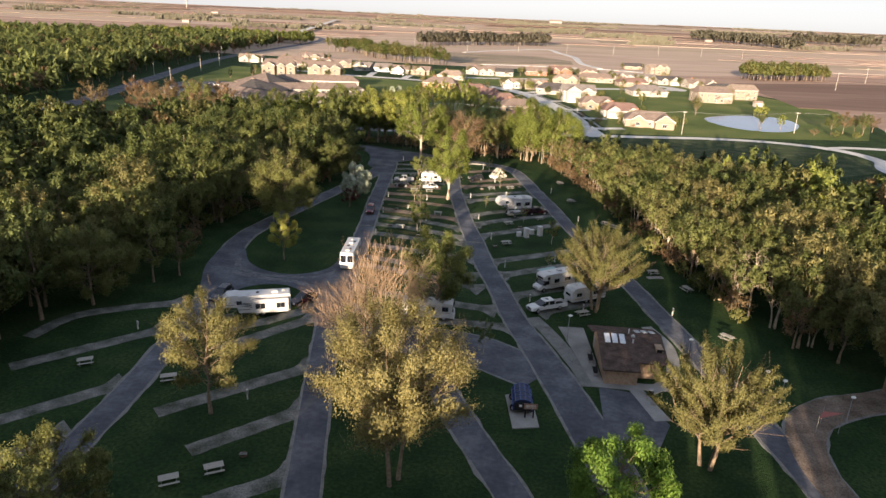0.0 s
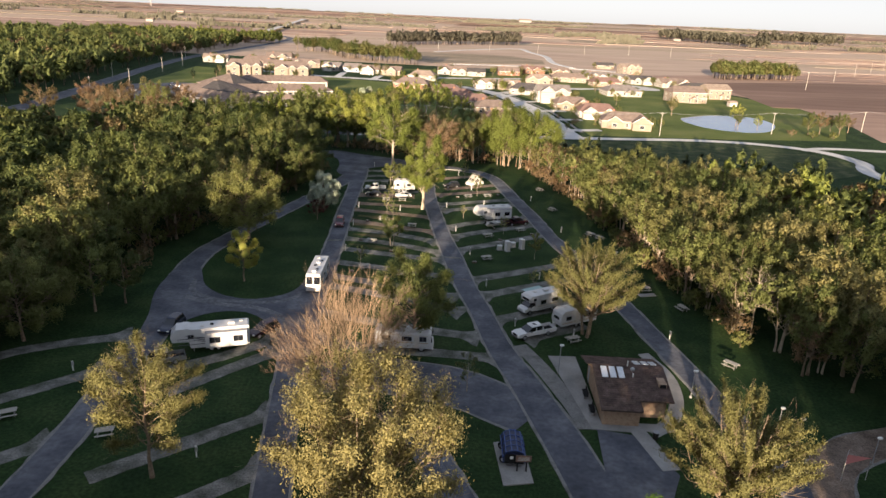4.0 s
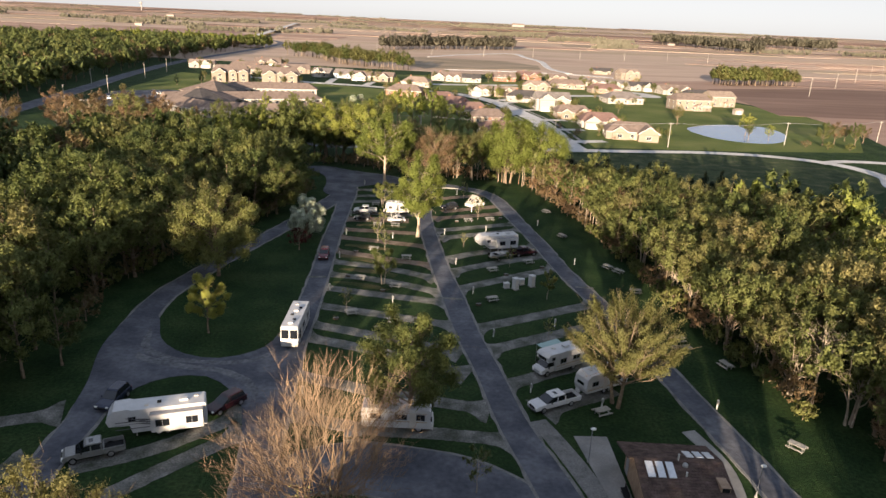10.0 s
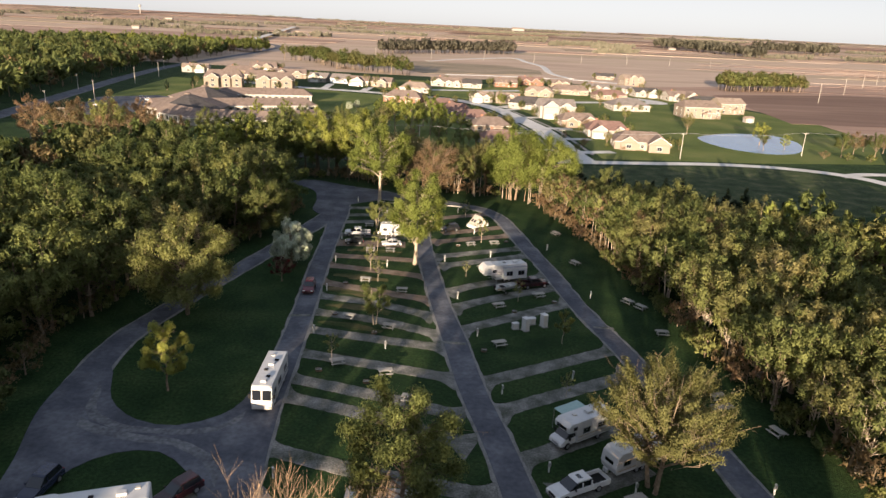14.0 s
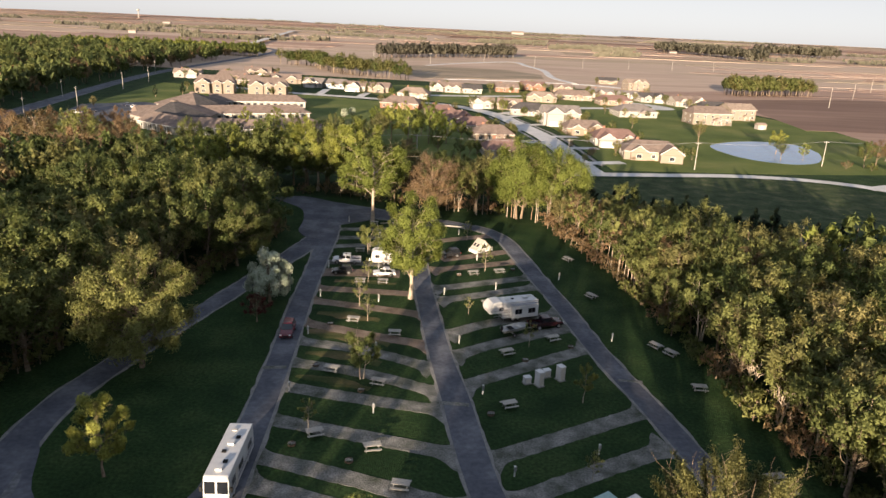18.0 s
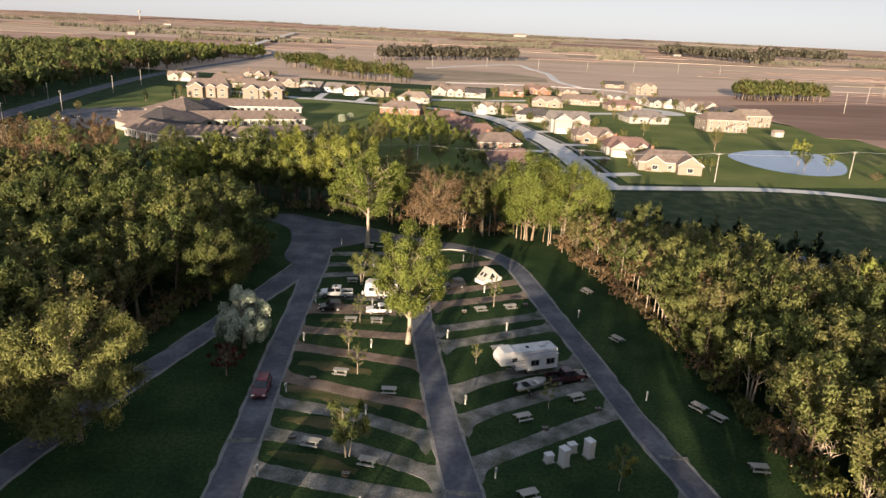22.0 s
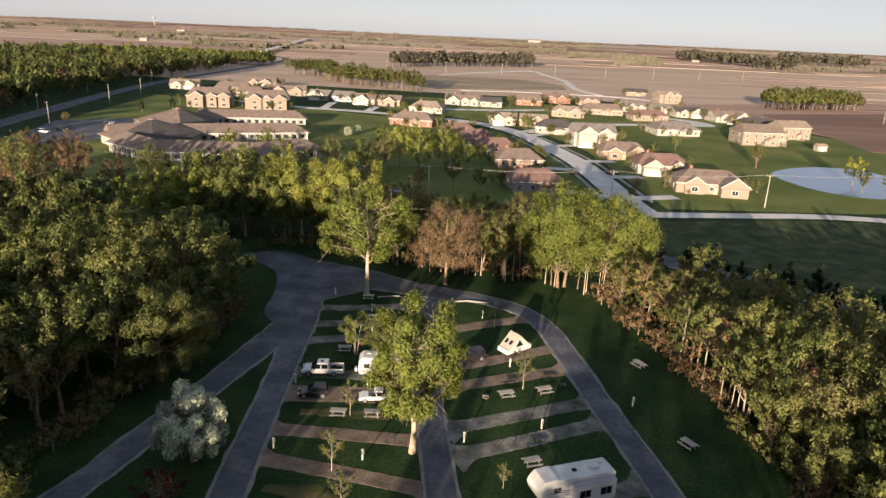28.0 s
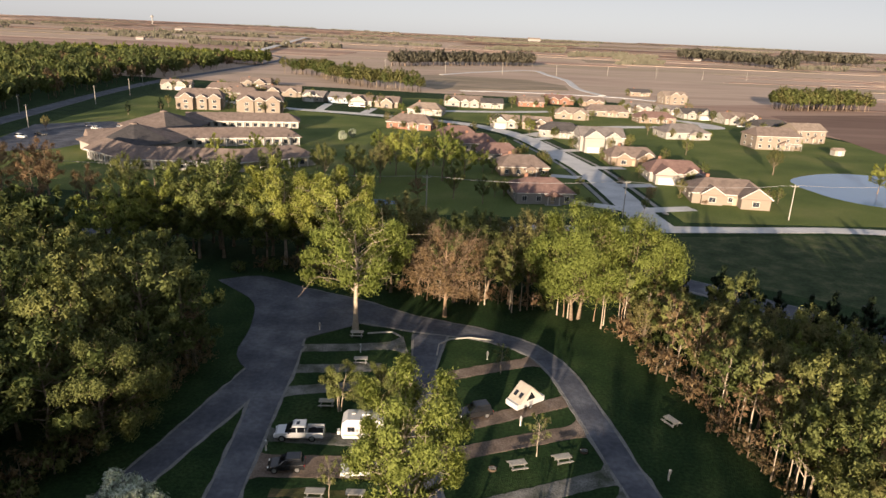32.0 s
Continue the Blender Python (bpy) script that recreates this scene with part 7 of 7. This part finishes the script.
HOUSES = [
    (31, 309, 15, 13, 6, "grey", "red", "grey-walled house with a reddish hip roof and a bay", dict(hip=4.5, rise=3.0)),
    (30, 347, 15, 13, 4, "tan", "brown", "tan house with a brown hip roof on the shaded side", dict(hip=4.5, rise=3.0)),
    (24, 371, 14, 12, 4, "grey", "red", "low house with a reddish brown roof", dict(hip=4)),
    (17, 394, 14, 12, 8, "grey", "red", "low house with a dusky reddish roof", dict(hip=4)),
    (10, 416, 14, 12, 12, "tan", "red", "low house with a dusky reddish roof near trees", dict(hip=4)),
    (88, 317, 20, 13, -8, "beige", "brown", "long beige house with a brown hip roof in full sun", dict(hip=5, wing=(6, 8, 4), garage=False)),
    (82, 347, 17, 13, -4, "white", "red", "pale house with a reddish roof and attached garage", dict(hip=4, wing=(-4.5, 7, 4))),
    (75, 375, 16, 12, 0, "tan", "brown", "tan house with a brown roof", dict(hip=3, wing=(4, 7, 3), garage=False)),
    (70, 407, 17, 13, 0, "white", "grey", "white two-storey house with front gables", dict(storeys=2, wing=(-4, 8, 4), gables=((4.2, 6, 1.8),))),
    (60, 443, 18, 13, -12, "grey", "dark", "grey house with a dark hip roof", dict(hip=5)),
    (36, 470, 13, 11, -8, "white", "tan", "white house with a tan roof and garage gable", dict(wing=(-2, 7, 3))),
    (52, 468, 13, 11, -8, "beige", "tan", "beige house with a tan roof", dict(wing=(2, 7, 3), garage=False)),
    (123, 457, 21, 15, 6, "white", "grey", "large white house with a grey hip roof and dark patio doors", dict(hip=6, rise=3.6)),
    (128, 519, 20, 12, 4, "tan", "red", "tan house with a reddish roof", dict(hip=4)),
    (106, 545, 24, 13, -6, "beige", "brown", "long beige house with a brown roof", dict(hip=4)),
    (80, 522, 18, 12, -6, "beige", "tan", "beige house with a tan roof", dict(hip=4, wing=(4, 7, 3), garage=False)),
    (133, 572, 15, 12, 4, "white", "grey", "white house with steep front gables", dict(wing=(-3, 7, 3))),
    (152, 568, 12, 11, 4, "white", "grey", "white gabled house on the upper street", dict(wing=(2, 6, 3))),
    (163, 552, 17, 12, 8, "white", "dark", "white house with a dark roof and gable front", dict(wing=(3, 8, 4))),
    (182, 532, 20, 13, 8, "white", "brown", "white house with a broad gable front", dict(wing=(5, 9, 4))),
    (157, 434, 20, 13, 4, "beige", "brown", "two-storey beige house with a raised deck", dict(storeys=2, hip=3, deck=True)),
    (186, 461, 15, 12, 10, "beige", "tan", "two-storey beige house at the field's edge", dict(storeys=2)),
    (187, 500, 18, 12, 8, "grey", "dark", "low house with a dark roof", dict(hip=3)),
    (18, 568, 22, 13, -4, "white", "brown", "house with several steep front gables", dict(wing=(-6, 8, 4), garage=False, gables=((1.5, 5, 2), (7.5, 5.5, 3)))),
    (36, 563, 13, 11, 0, "white", "dark", "white garage building with a dark roof", dict(hip=0)),
    (64, 586, 16, 12, 0, "brick", "brown", "brick house with dormers", dict(dormer=True)),
    (88, 614, 18, 12, 0, "brick", "red", "brick house with a reddish roof", dict(wing=(3, 7, 3), garage=False)),
    (110, 606, 14, 11, 0, "tan", "brown", "tan house with a small gable front", dict(wing=(-2, 6, 3), garage=False)),
    (176, 720, 16, 11, 0, "tan", "dark", "house with a dark roof under construction", dict()),
    (184, 656, 17, 12, 10, "beige", "tan", "tall tan gabled house", dict(storeys=2, wing=(-2, 8, 2), garage=False)),
    (-5, 511, 18, 13, -10, "white", "tan", "pale house with a tan hip roof", dict(hip=5)),
    (-11, 450, 20, 13, -12, "brick", "brown", "brown brick house with a hip roof", dict(hip=5)),
    (-45, 545, 13, 12, -8, "white", "brown", "white house with a steep garage gable", dict(wing=(0, 8, 4))),
    (-29, 543, 13, 12, -8, "beige", "brown", "beige house with a steep front gable", dict(wing=(1, 7, 4), garage=False)),
    (-76, 560, 13, 12, -14, "white", "grey", "white house with a garage gable", dict(wing=(-1, 8, 3))),
    (-60, 557, 12, 12, -10, "blue", "grey", "blue-grey gabled house beside a white one", dict()),
    (-178, 598, 18, 12, 10, "white", "tan", "white house with a garage gable by the road", dict(wing=(3, 8, 3))),
    (-128, 496, 22, 16, 12, "beige", "brown", "two-storey beige apartment house with many gables", dict(storeys=2, wing=(-6.5, 7, 3), garage=False, hip=3, gables=((1.5, 5, 1.6), (8, 6, 2.4)))),
    (-95, 494, 22, 16, 10, "beige", "brown", "two-storey beige apartment house with gable bays", dict(storeys=2, wing=(-6.5, 7, 2.6), garage=False, hip=3, gables=((0, 5, 1.6), (7, 7, 3)))),
    (-142, 590, 22, 13, 10, "beige", "brown", "beige row house with a brown roof", dict(hip=3)),
    (-136, 645, 20, 13, 10, "beige", "brown", "beige row house with twin gables", dict(wing=(3, 8, 3))),
    (-103, 582, 24, 13, 8, "beige", "brown", "beige row house with garage gables", dict(wing=(-5, 8, 3))),
    (-122, 560, 16, 12, 8, "beige", "brown", "beige row house with a brown roof", dict(hip=3)),
]
for x, y, w, d, turn, wall, roof, label, more in HOUSES:
    if "wing" in more and "gables" not in more:  # a smaller gable on the other side of the front
        more = {**more, "gables": ((-math.copysign(w * 0.27, more["wing"][0]), w * 0.3, 1.3),)}
    house(x, y, w * 1.08, d * 1.08, turn, wall, roof, label, **more)


def shed(x, y, turn):
    ob = thing("garden_shed", at(x, y, 0, turn), "small pale garden shed at the pond lawn", "shed")
    part("wall", boxes((-2.4, 2.4, -1.6, 1.6, 0, 2.3)), WALLS["white"], ob)
    roof_part(ob, -2.4, 2.4, -1.6, 1.6, 2.45, 1.0, ROOFS["tan"], "x", 0, 0.25)
    part("door", boxes((-0.8, 0.8, -1.64, -1.6, 0, 2.0)), M_TRIM, ob)


shed(180, 418, 8)


def care_home():
    """Low wings with long brown roofs, some bent, joined at two eight-sided hubs with dark slate slopes."""
    ob = thing("care_home", at(0, 0), "low white care home with long brown roofed wings", "building")
    for line, d in (([(-110, 346), (-94, 333), (-62, 334.5), (-44, 350)], 13), ([(-104, 371), (-84, 380), (-55, 391)], 13), ([(-110, 424), (-90, 430), (-63, 435)], 13), ([(-124, 363), (-108, 374)], 13)):
        pts = [Vector((*p, 0)) for p in line]
        sides = []
        for k, p in enumerate(pts):
            way = (pts[min(k + 1, len(pts) - 1)] - pts[max(k - 1, 0)]).normalized()
            sides.append(Vector((-way.y, way.x, 0)))
        ring = lambda k, w, z0, z1: [(*(pts[k] - sides[k] * w).xy, z0), (*(pts[k] + sides[k] * w).xy, z0), (*(pts[k] + sides[k] * w).xy, z1), (*(pts[k] - sides[k] * w).xy, z1)]
        wing = part("wing", hull_along([ring(k, d / 2, -0.2, 3.0) for k in range(len(pts))]), WALLS["white"], ob)
        tops = []
        for k in range(len(pts)):
            ahead = (pts[1] - pts[0]).normalized() if k == 0 else (pts[-1] - pts[-2]).normalized()
            out = ahead * (-0.8 if k == 0 else 0.8 if k == len(pts) - 1 else 0)
            lean = -out * 6.5 if k == len(pts) - 1 else Vector()
            p, q = pts[k] + out, sides[k] * (d / 2 + 0.9)
            tops.append([(*(p - q).xy, 3.02), (*(p + q).xy, 3.02), (*(p + q).xy, 3.26), (*(p + lean).xy, 6.3), (*(p - q).xy, 3.26)])
        part("roof", hull_along(tops), ROOFS["brown"], wing)
        part("fascia", hull_along([[(*(pts[k] - sides[k] * (d / 2 + w)).xy, z) for w, z in ((0.91, 3.0), (0.97, 3.0), (0.97, 3.24), (0.91, 3.24))] for k in range(len(pts))]), M_TRIM, wing)
        for a, b in zip(pts, pts[1:]):
            n, turn = (b - a).length, math.degrees(math.atan2(b.y - a.y, b.x - a.x))
            for q in range(int(n / 3.4)):
                m = at(*(a + (b - a) * ((q + 0.5) * 3.4 / n)).xy, 0, turn)
                piece("window", CARE_WINDOW, wing, m @ Matrix.Translation((0, -d / 2 - 0.03, 0)))
                piece("pillar", CARE_PILLAR, wing, m @ Matrix.Translation((1.7, -d / 2 - 0.75, 0)))
    for x, y, r, top, slate in ((-108, 364, 19, 8.4, (5, 6)), (-113, 405, 18, 8.0, (6, 7))):
        corner = lambda k, f=1.0: (x + f * r * math.cos(radians(45 * k + 22.5)), y + f * r * math.sin(radians(45 * k + 22.5)))
        hub = part("hub", hull_along([[(*corner(k, 0.94), z) for k in range(8)] for z in (-0.2, 3.3)]), WALLS["white"], ob)
        for k in range(8):
            a, b, inner = corner(k), corner(k + 1), 0.08
            ca, cb = corner(k, inner), corner(k + 1, inner)
            part("roof_slope", hull_along([[(*a, 3.3), (*b, 3.3), (*cb, top - 0.1), (*ca, top - 0.1)], [(*a, 3.55), (*b, 3.55), (*cb, top + 0.15), (*ca, top + 0.15)]]), ROOFS["dark" if k in slate else "brown"], hub,
                 "dark grey slate slope" if k in slate else "")
        part("cupola", hull_along([[(*corner(k, f), z) for k in range(8)] for f, z in ((0.08, top), (0.08, top + 0.5), (0.02, top + 0.9))]), ROOFS["brown"], hub)


CARE_WINDOW = mesh("window", *plain_faces(boxes((-0.75, 0.75, -0.03, 0.03, 0.9, 2.3))), [M_PANE])
CARE_PILLAR = mesh("pillar", *plain_faces(boxes((-0.13, 0.13, -0.13, 0.13, 0, 3.0))), [M_TRIM])
care_home()
for k, (x, y, paint, label) in enumerate(((-140, 402, M_CARWHITE, "white car in the care home lot"), (-146, 409, M_NAVY, "dark car in the care home lot"), (-133, 398, M_RED, "red car in the care home lot"),
                                           (-130, 403, M_CARWHITE, "white van in the care home lot"), (-152, 382, M_BLACK, "black car in the care home lot"), (-155, 374, M_CARWHITE, "white car in the care home lot"))):
    car((x + 2.2, y - 0.4), (x - 2.2, y + 0.4), paint, label, suv=k % 2 == 1)
for x, y, paint, label in ((-44, 531, M_RED, "red car in a house driveway"), (-50, 533, M_CARWHITE, "white car in a house driveway"), (177, 512, M_CARWHITE, "white car at the end of a street"), (-180, 300, M_CARWHITE, "white car on the county road")):
    car((x + 2.2, y), (x - 2.2, y + 0.6), paint, label)


# utility poles and wires
def utility_pole(x, y, h, turn=8, arms=1):
    ob = thing("utility_pole", at(x, y, 0, turn), "weathered wooden utility pole with a crossarm", "utility pole", "utility poles")
    bm = bmesh.new()
    cylinder(bm, (0, 0, h / 2 - 0.3), 0.17, h + 0.6, "z", 10, 0.11)
    part("pole", bm, M_WOODGREY, ob)
    for k in range(arms):
        panel("crossarm", ob, M_WOODGREY, [(-1.1, 1.1, -0.06, 0.06, h - 0.55 - 0.9 * k, h - 0.40 - 0.9 * k)])
        for px in (-1.0, 0.0, 1.0):
            bm = bmesh.new()
            cylinder(bm, (px, 0, h - 0.30 - 0.9 * k), 0.06, 0.22, "z", 8)
            part("insulator", bm, M_GREY, ob)
    return ob


LINE = [(-130, 293, 10), (-53.6, 290, 10), (-1.4, 285.5, 10.2), (50.6, 291, 9.8), (97, 295, 9.8), (153, 312, 9.6), (205, 330, 9.6), (262, 352, 9.6)]
for x, y, h in LINE:
    utility_pole(x, y, h)
for x, y, h in ((-166, 352, 9), (-182, 489, 10), (-187, 543, 10), (-121, 256.5, 8), (-211, 620, 10), (-167, 400, 9.5), (-194, 440, 9)):
    utility_pole(x, y, h, 80)
for k in range(10):
    utility_pole(300 + 75 * k, 560 + 92 * k, 14, 40)
for k in range(8):
    utility_pole(-60 + 70 * k, 930 + 22 * k, 13, 10)
wires = thing("power_line", at(0, 0), "thin sagging power wires between poles", "wires")
for (xa, ya, ha), (xb, yb, hb) in zip(LINE, LINE[1:]):
    for off in (-1.0, 1.0):
        v, f = [], []
        tube(v, f, [(xa + (xb - xa) * t, ya + off * 0.1 + (yb - ya) * t, ha - 0.1 + (hb - ha) * t - 1.2 * 4 * t * (1 - t)) for t in (0, 0.2, 0.4, 0.6, 0.8, 1)], [0.02] * 6, 3)
        piece("wire", mesh("wire", v, f, [M_GREY]), wires)

structure(patch("creek_pool", [(-32, 292), (-24, 290.5), (-14, 293), (-9, 297), (-16, 300), (-27, 298.5)], M_WATER, 0.05), "still pool behind trees, the sky's reflection put into its blue", "water")
# village trees and shrubs
VILLAGE = [("lime0", -12, 334, 1.15), ("lime1", -5, 320, 1.1), ("lime2", 3, 328, 1.15), ("yellow0", -15, 352, 0.8), ("olive0", 106, 401, 0.55), ("yellow1", 125, 363, 0.7), ("lime0", 147, 336, 0.8), ("yellow2", 66, 384, 0.3),
           ("olive1", -21, 315, 0.7), ("brown0", -27, 314, 0.6), ("dark0", -38, 338, 0.6), ("brown1", 60, 330, 0.3), ("brown0", 63, 309, 0.35), ("olive2", 58, 297, 0.28), ("olive2", 27, 380, 0.5), ("brown1", 20, 400, 0.5),
           ("green0", -38, 505, 0.4), ("green1", 30, 463, 0.6), ("yellow1", 46, 457, 0.5), ("yellow0", -119, 369, 0.45), ("yellow2", -157, 395, 0.4), ("lime1", -60, 345, 0.75), ("lime2", -70, 335, 0.7),
           ("green2", -48, 318, 0.8), ("olive0", -58, 312, 0.75), ("dark1", -66, 305, 0.7), ("brown0", -99, 290, 1.2), ("brown1", -112, 291, 1.2), ("olive1", -100, 262, 1.3), ("brown0", -111, 259, 1.5), ("brown1", -118, 258, 1.4),
           ("brown0", -134, 250, 1.5), ("brown1", -90, 268, 1.25), ("brown0", -82, 276, 1.0), ("olive2", -74, 280, 0.95), ("green1", -62, 280, 1.0), ("green0", -50, 284, 0.95), ("lime0", -42, 278, 1.0), ("lime1", -34, 282, 1.0),
           ("dark2", -100, 527, 0.45), ("conifer", -140, 470, 0.9), ("conifer", -150, 455, 0.8), ("olive2", 142, 322, 0.55), ("lime1", 152, 324, 0.5), ("shrub", 44, 302, 0.8), ("shrub", 47, 330, 0.8), ("shrub_brown", 66, 318, 0.9),
           ("olive0", 170, 313, 0.8), ("brown1", 178, 318, 0.85), ("olive1", 186, 316, 0.75), ("brown0", 196, 326, 0.7), ("yellow0", 190, 330, 0.6), ("shrub_brown", 160, 308, 1.0), ("shrub", 168, 305, 1.0), ("shrub", 176, 303, 1.0),
           ("brown0", -120, 276, 1.3), ("brown1", -112, 272, 1.35), ("brown0", -107, 284, 1.3), ("brown1", -103, 293, 1.2), ("brown1", -84, 240, 1.35), ("brown0", -78, 229, 1.25), ("brown1", -126, 268, 1.4), ("brown0", -96, 250, 1.3), ("blossom", -38, 400, 0.42), ("blossom", -35, 409, 0.4), ("green2", 8, 560, 0.5), ("olive0", 50, 570, 0.6), ("yellow1", 76, 592, 0.5), ("green0", 100, 596, 0.5), ("brown1", 196, 478, 0.5), ("olive1", 128, 590, 0.5)]
yard = random.Random(12)
for x, y, w, d, turn, *_ in HOUSES:
    for _ in range(7):
        a = yard.uniform(0, 6.28)
        VILLAGE.append((yard.choice(("shrub", "shrub_brown", "shrub", "yellow1", "green0", "olive0")), x + math.cos(a) * (w * 0.62 + 1), y + math.sin(a) * (d * 0.7 + 1), yard.uniform(0.3, 0.5)))
for x, y, w, d, turn, *_ in HOUSES:  # a yard tree behind or beside each house
    a = yard.uniform(-0.4, 3.5)
    VILLAGE.append((yard.choice(("lime0", "olive1", "green2", "yellow2", "olive0", "brown1")), x + math.cos(a) * (w * 0.6 + 4), y + math.sin(a) * (d * 0.6 + 4), yard.uniform(0.38, 0.62)))
VILLAGE += [("lime0", -20, 366, 0.8), ("lime2", -8, 372, 0.75), ("yellow0", 0, 352, 0.8), ("lime1", 6, 343, 0.9), ("olive1", -2, 338, 0.9), ("lime0", 10, 332, 0.85), ("green1", -25, 330, 0.8), ("olive2", -33, 322, 0.8), ("yellow1", -16, 322, 0.85),
            ("brown0", -4, 300, 0.6), ("olive1", 6, 304, 0.7), ("dark1", 14, 300, 0.6), ("olive0", -44, 300, 0.8)]
for key, x, y, s in VILLAGE:
    plant(key, x, y, s, group="village trees")
for k in range(26):
    x, y = -150 + 13.5 * k + rnd.uniform(-3, 3), 268 + rnd.uniform(-4, 6) - (8 if k < 8 else 0)
    if x < 20:
        plant(rnd.choice(("shrub", "shrub_brown")), x, y, rnd.uniform(0.7, 1.2), group="roadside shrubs")

# woods and tree lines beyond
FAR = dict(green=4, dark=3, olive=3, yellow=1, brown=1)
joined_wood("far_woods", [(-180, 262), (-186, 330), (-204, 440), (-224, 640), (-224, 900), (-440, 905), (-760, 880), (-640, 560), (-420, 380), (-250, 230), (-185, 240)], 13, 31, dict(green=2, dark=4, olive=2, brown=3), "mixed woods west of the county road", 0.9, 1.25, 30)
joined_wood("far_woods", [(-430, 905), (-205, 940), (-200, 975), (-440, 945)], 8, 32, dict(green=4, lime=3), "long row of tall green trees", 1.0, 1.25, 14)
joined_wood("far_woods", [(-152, 812), (-118, 790), (-80, 700), (-30, 664), (-8, 645), (-12, 668), (-70, 730), (-110, 812), (-140, 830)], 8, 33, dict(green=2, yellow=3, olive=2), "grove of spring trees behind the houses", 0.9, 1.2, 9)
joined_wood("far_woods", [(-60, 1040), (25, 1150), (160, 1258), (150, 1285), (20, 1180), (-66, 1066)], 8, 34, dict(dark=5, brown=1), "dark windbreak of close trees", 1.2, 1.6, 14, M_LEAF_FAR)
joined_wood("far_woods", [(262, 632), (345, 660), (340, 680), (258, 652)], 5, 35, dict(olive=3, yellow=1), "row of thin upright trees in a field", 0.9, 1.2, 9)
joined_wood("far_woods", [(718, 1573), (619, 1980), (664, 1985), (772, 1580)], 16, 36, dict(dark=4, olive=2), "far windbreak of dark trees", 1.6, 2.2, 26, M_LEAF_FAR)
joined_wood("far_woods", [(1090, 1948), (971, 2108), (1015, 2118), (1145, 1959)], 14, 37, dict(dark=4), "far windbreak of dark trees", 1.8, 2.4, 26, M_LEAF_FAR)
GROVES = [(-1011, 2043, -700, 1969, 60), (-384, 1553, -210, 1646, 40), (-281, 2142, 10, 2043, 70), (147, 2043, 409, 2383, 50), (308, 1782, 463, 1904, 30), (345, 1470, 467, 1567, 24)]
far = random.Random(60)
for k in range(30):  # shelter belts, creek woods and farmyards across the plain
    y = 1550 * 1.038 ** k
    x, n = far.uniform(-0.8, 0.75) * y, far.uniform(0.03, 0.16) * y
    GROVES.append((x, y, x + n, y + far.uniform(-0.12, 0.12) * n, 12 + 0.012 * y))
for xa, ya, xb, yb, deep in GROVES:
    verts, faces = [], []
    for q in range(int(math.hypot(xb - xa, yb - ya) * 0.9) + 20):
        u = far.random()
        crown = 0.55 + 0.45 * noise.noise((u * 9, xa * 0.01, 3.0)) + 0.2 * far.random()
        c = np.array((xa + (xb - xa) * u, ya + (yb - ya) * u + far.uniform(-0.5, 0.5) * deep, rise(ya + (yb - ya) * u) + far.uniform(1.5, 13 * max(0.25, crown))))
        s = far.uniform(1.8, 3.4)
        for turn in (0.0, 1.6):
            i, ca, sa = len(verts), math.cos(turn), math.sin(turn)
            verts += [tuple(c + s * np.array((p * ca, p * sa, h))) for p, h in ((-1, -0.8), (1, -0.9), (0.9, 0.6), (0.1, 1.1), (-0.9, 0.5))]
            faces += [(i, i + 1, i + 2, i + 3, i + 4)]
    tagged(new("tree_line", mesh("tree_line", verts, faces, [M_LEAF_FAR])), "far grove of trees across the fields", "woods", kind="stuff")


# far farm buildings and towers
def farm(x, y, w, d, h, label):
    ob = thing("farm_building", at(x, y, rise(y)), label, "farm building", "far farm buildings")
    part("wall", boxes((-w / 2, w / 2, -d / 2, d / 2, 0, h)), WALLS["grey"], ob)
    roof_part(ob, -w / 2, w / 2, -d / 2, d / 2, h, d * 0.22, ROOFS["tan"], "x", 0, 0.5)


for x, y, w, d, h in ((470, 3600, 60, 30, 13), (-640, 1650, 16, 9, 5), (60, 1480, 14, 9, 5), (640, 1850, 18, 9, 5), (-900, 2600, 26, 12, 7),
                      (1250, 2500, 24, 10, 6), (-330, 640, 26, 14, 5), (-300, 560, 22, 14, 5), (-360, 700, 24, 14, 5)):
    farm(x, y, w, d, h, "white farm building far across the fields")
tower = thing("water_tower", at(-1350, 3500, rise(3500)), "pale water tower on the skyline", "water tower")
bm = bmesh.new()
cylinder(bm, (0, 0, 18), 2, 36, "z", 12)
part("shaft", bm, WALLS["white"], tower)
bm = bmesh.new()
bmesh.ops.create_uvsphere(bm, u_segments=16, v_segments=10, radius=7, matrix=Matrix.Translation((0, 0, 38)) @ Matrix.Diagonal((1, 1, 0.7, 1)))
part("tank", bm, WALLS["white"], tower)
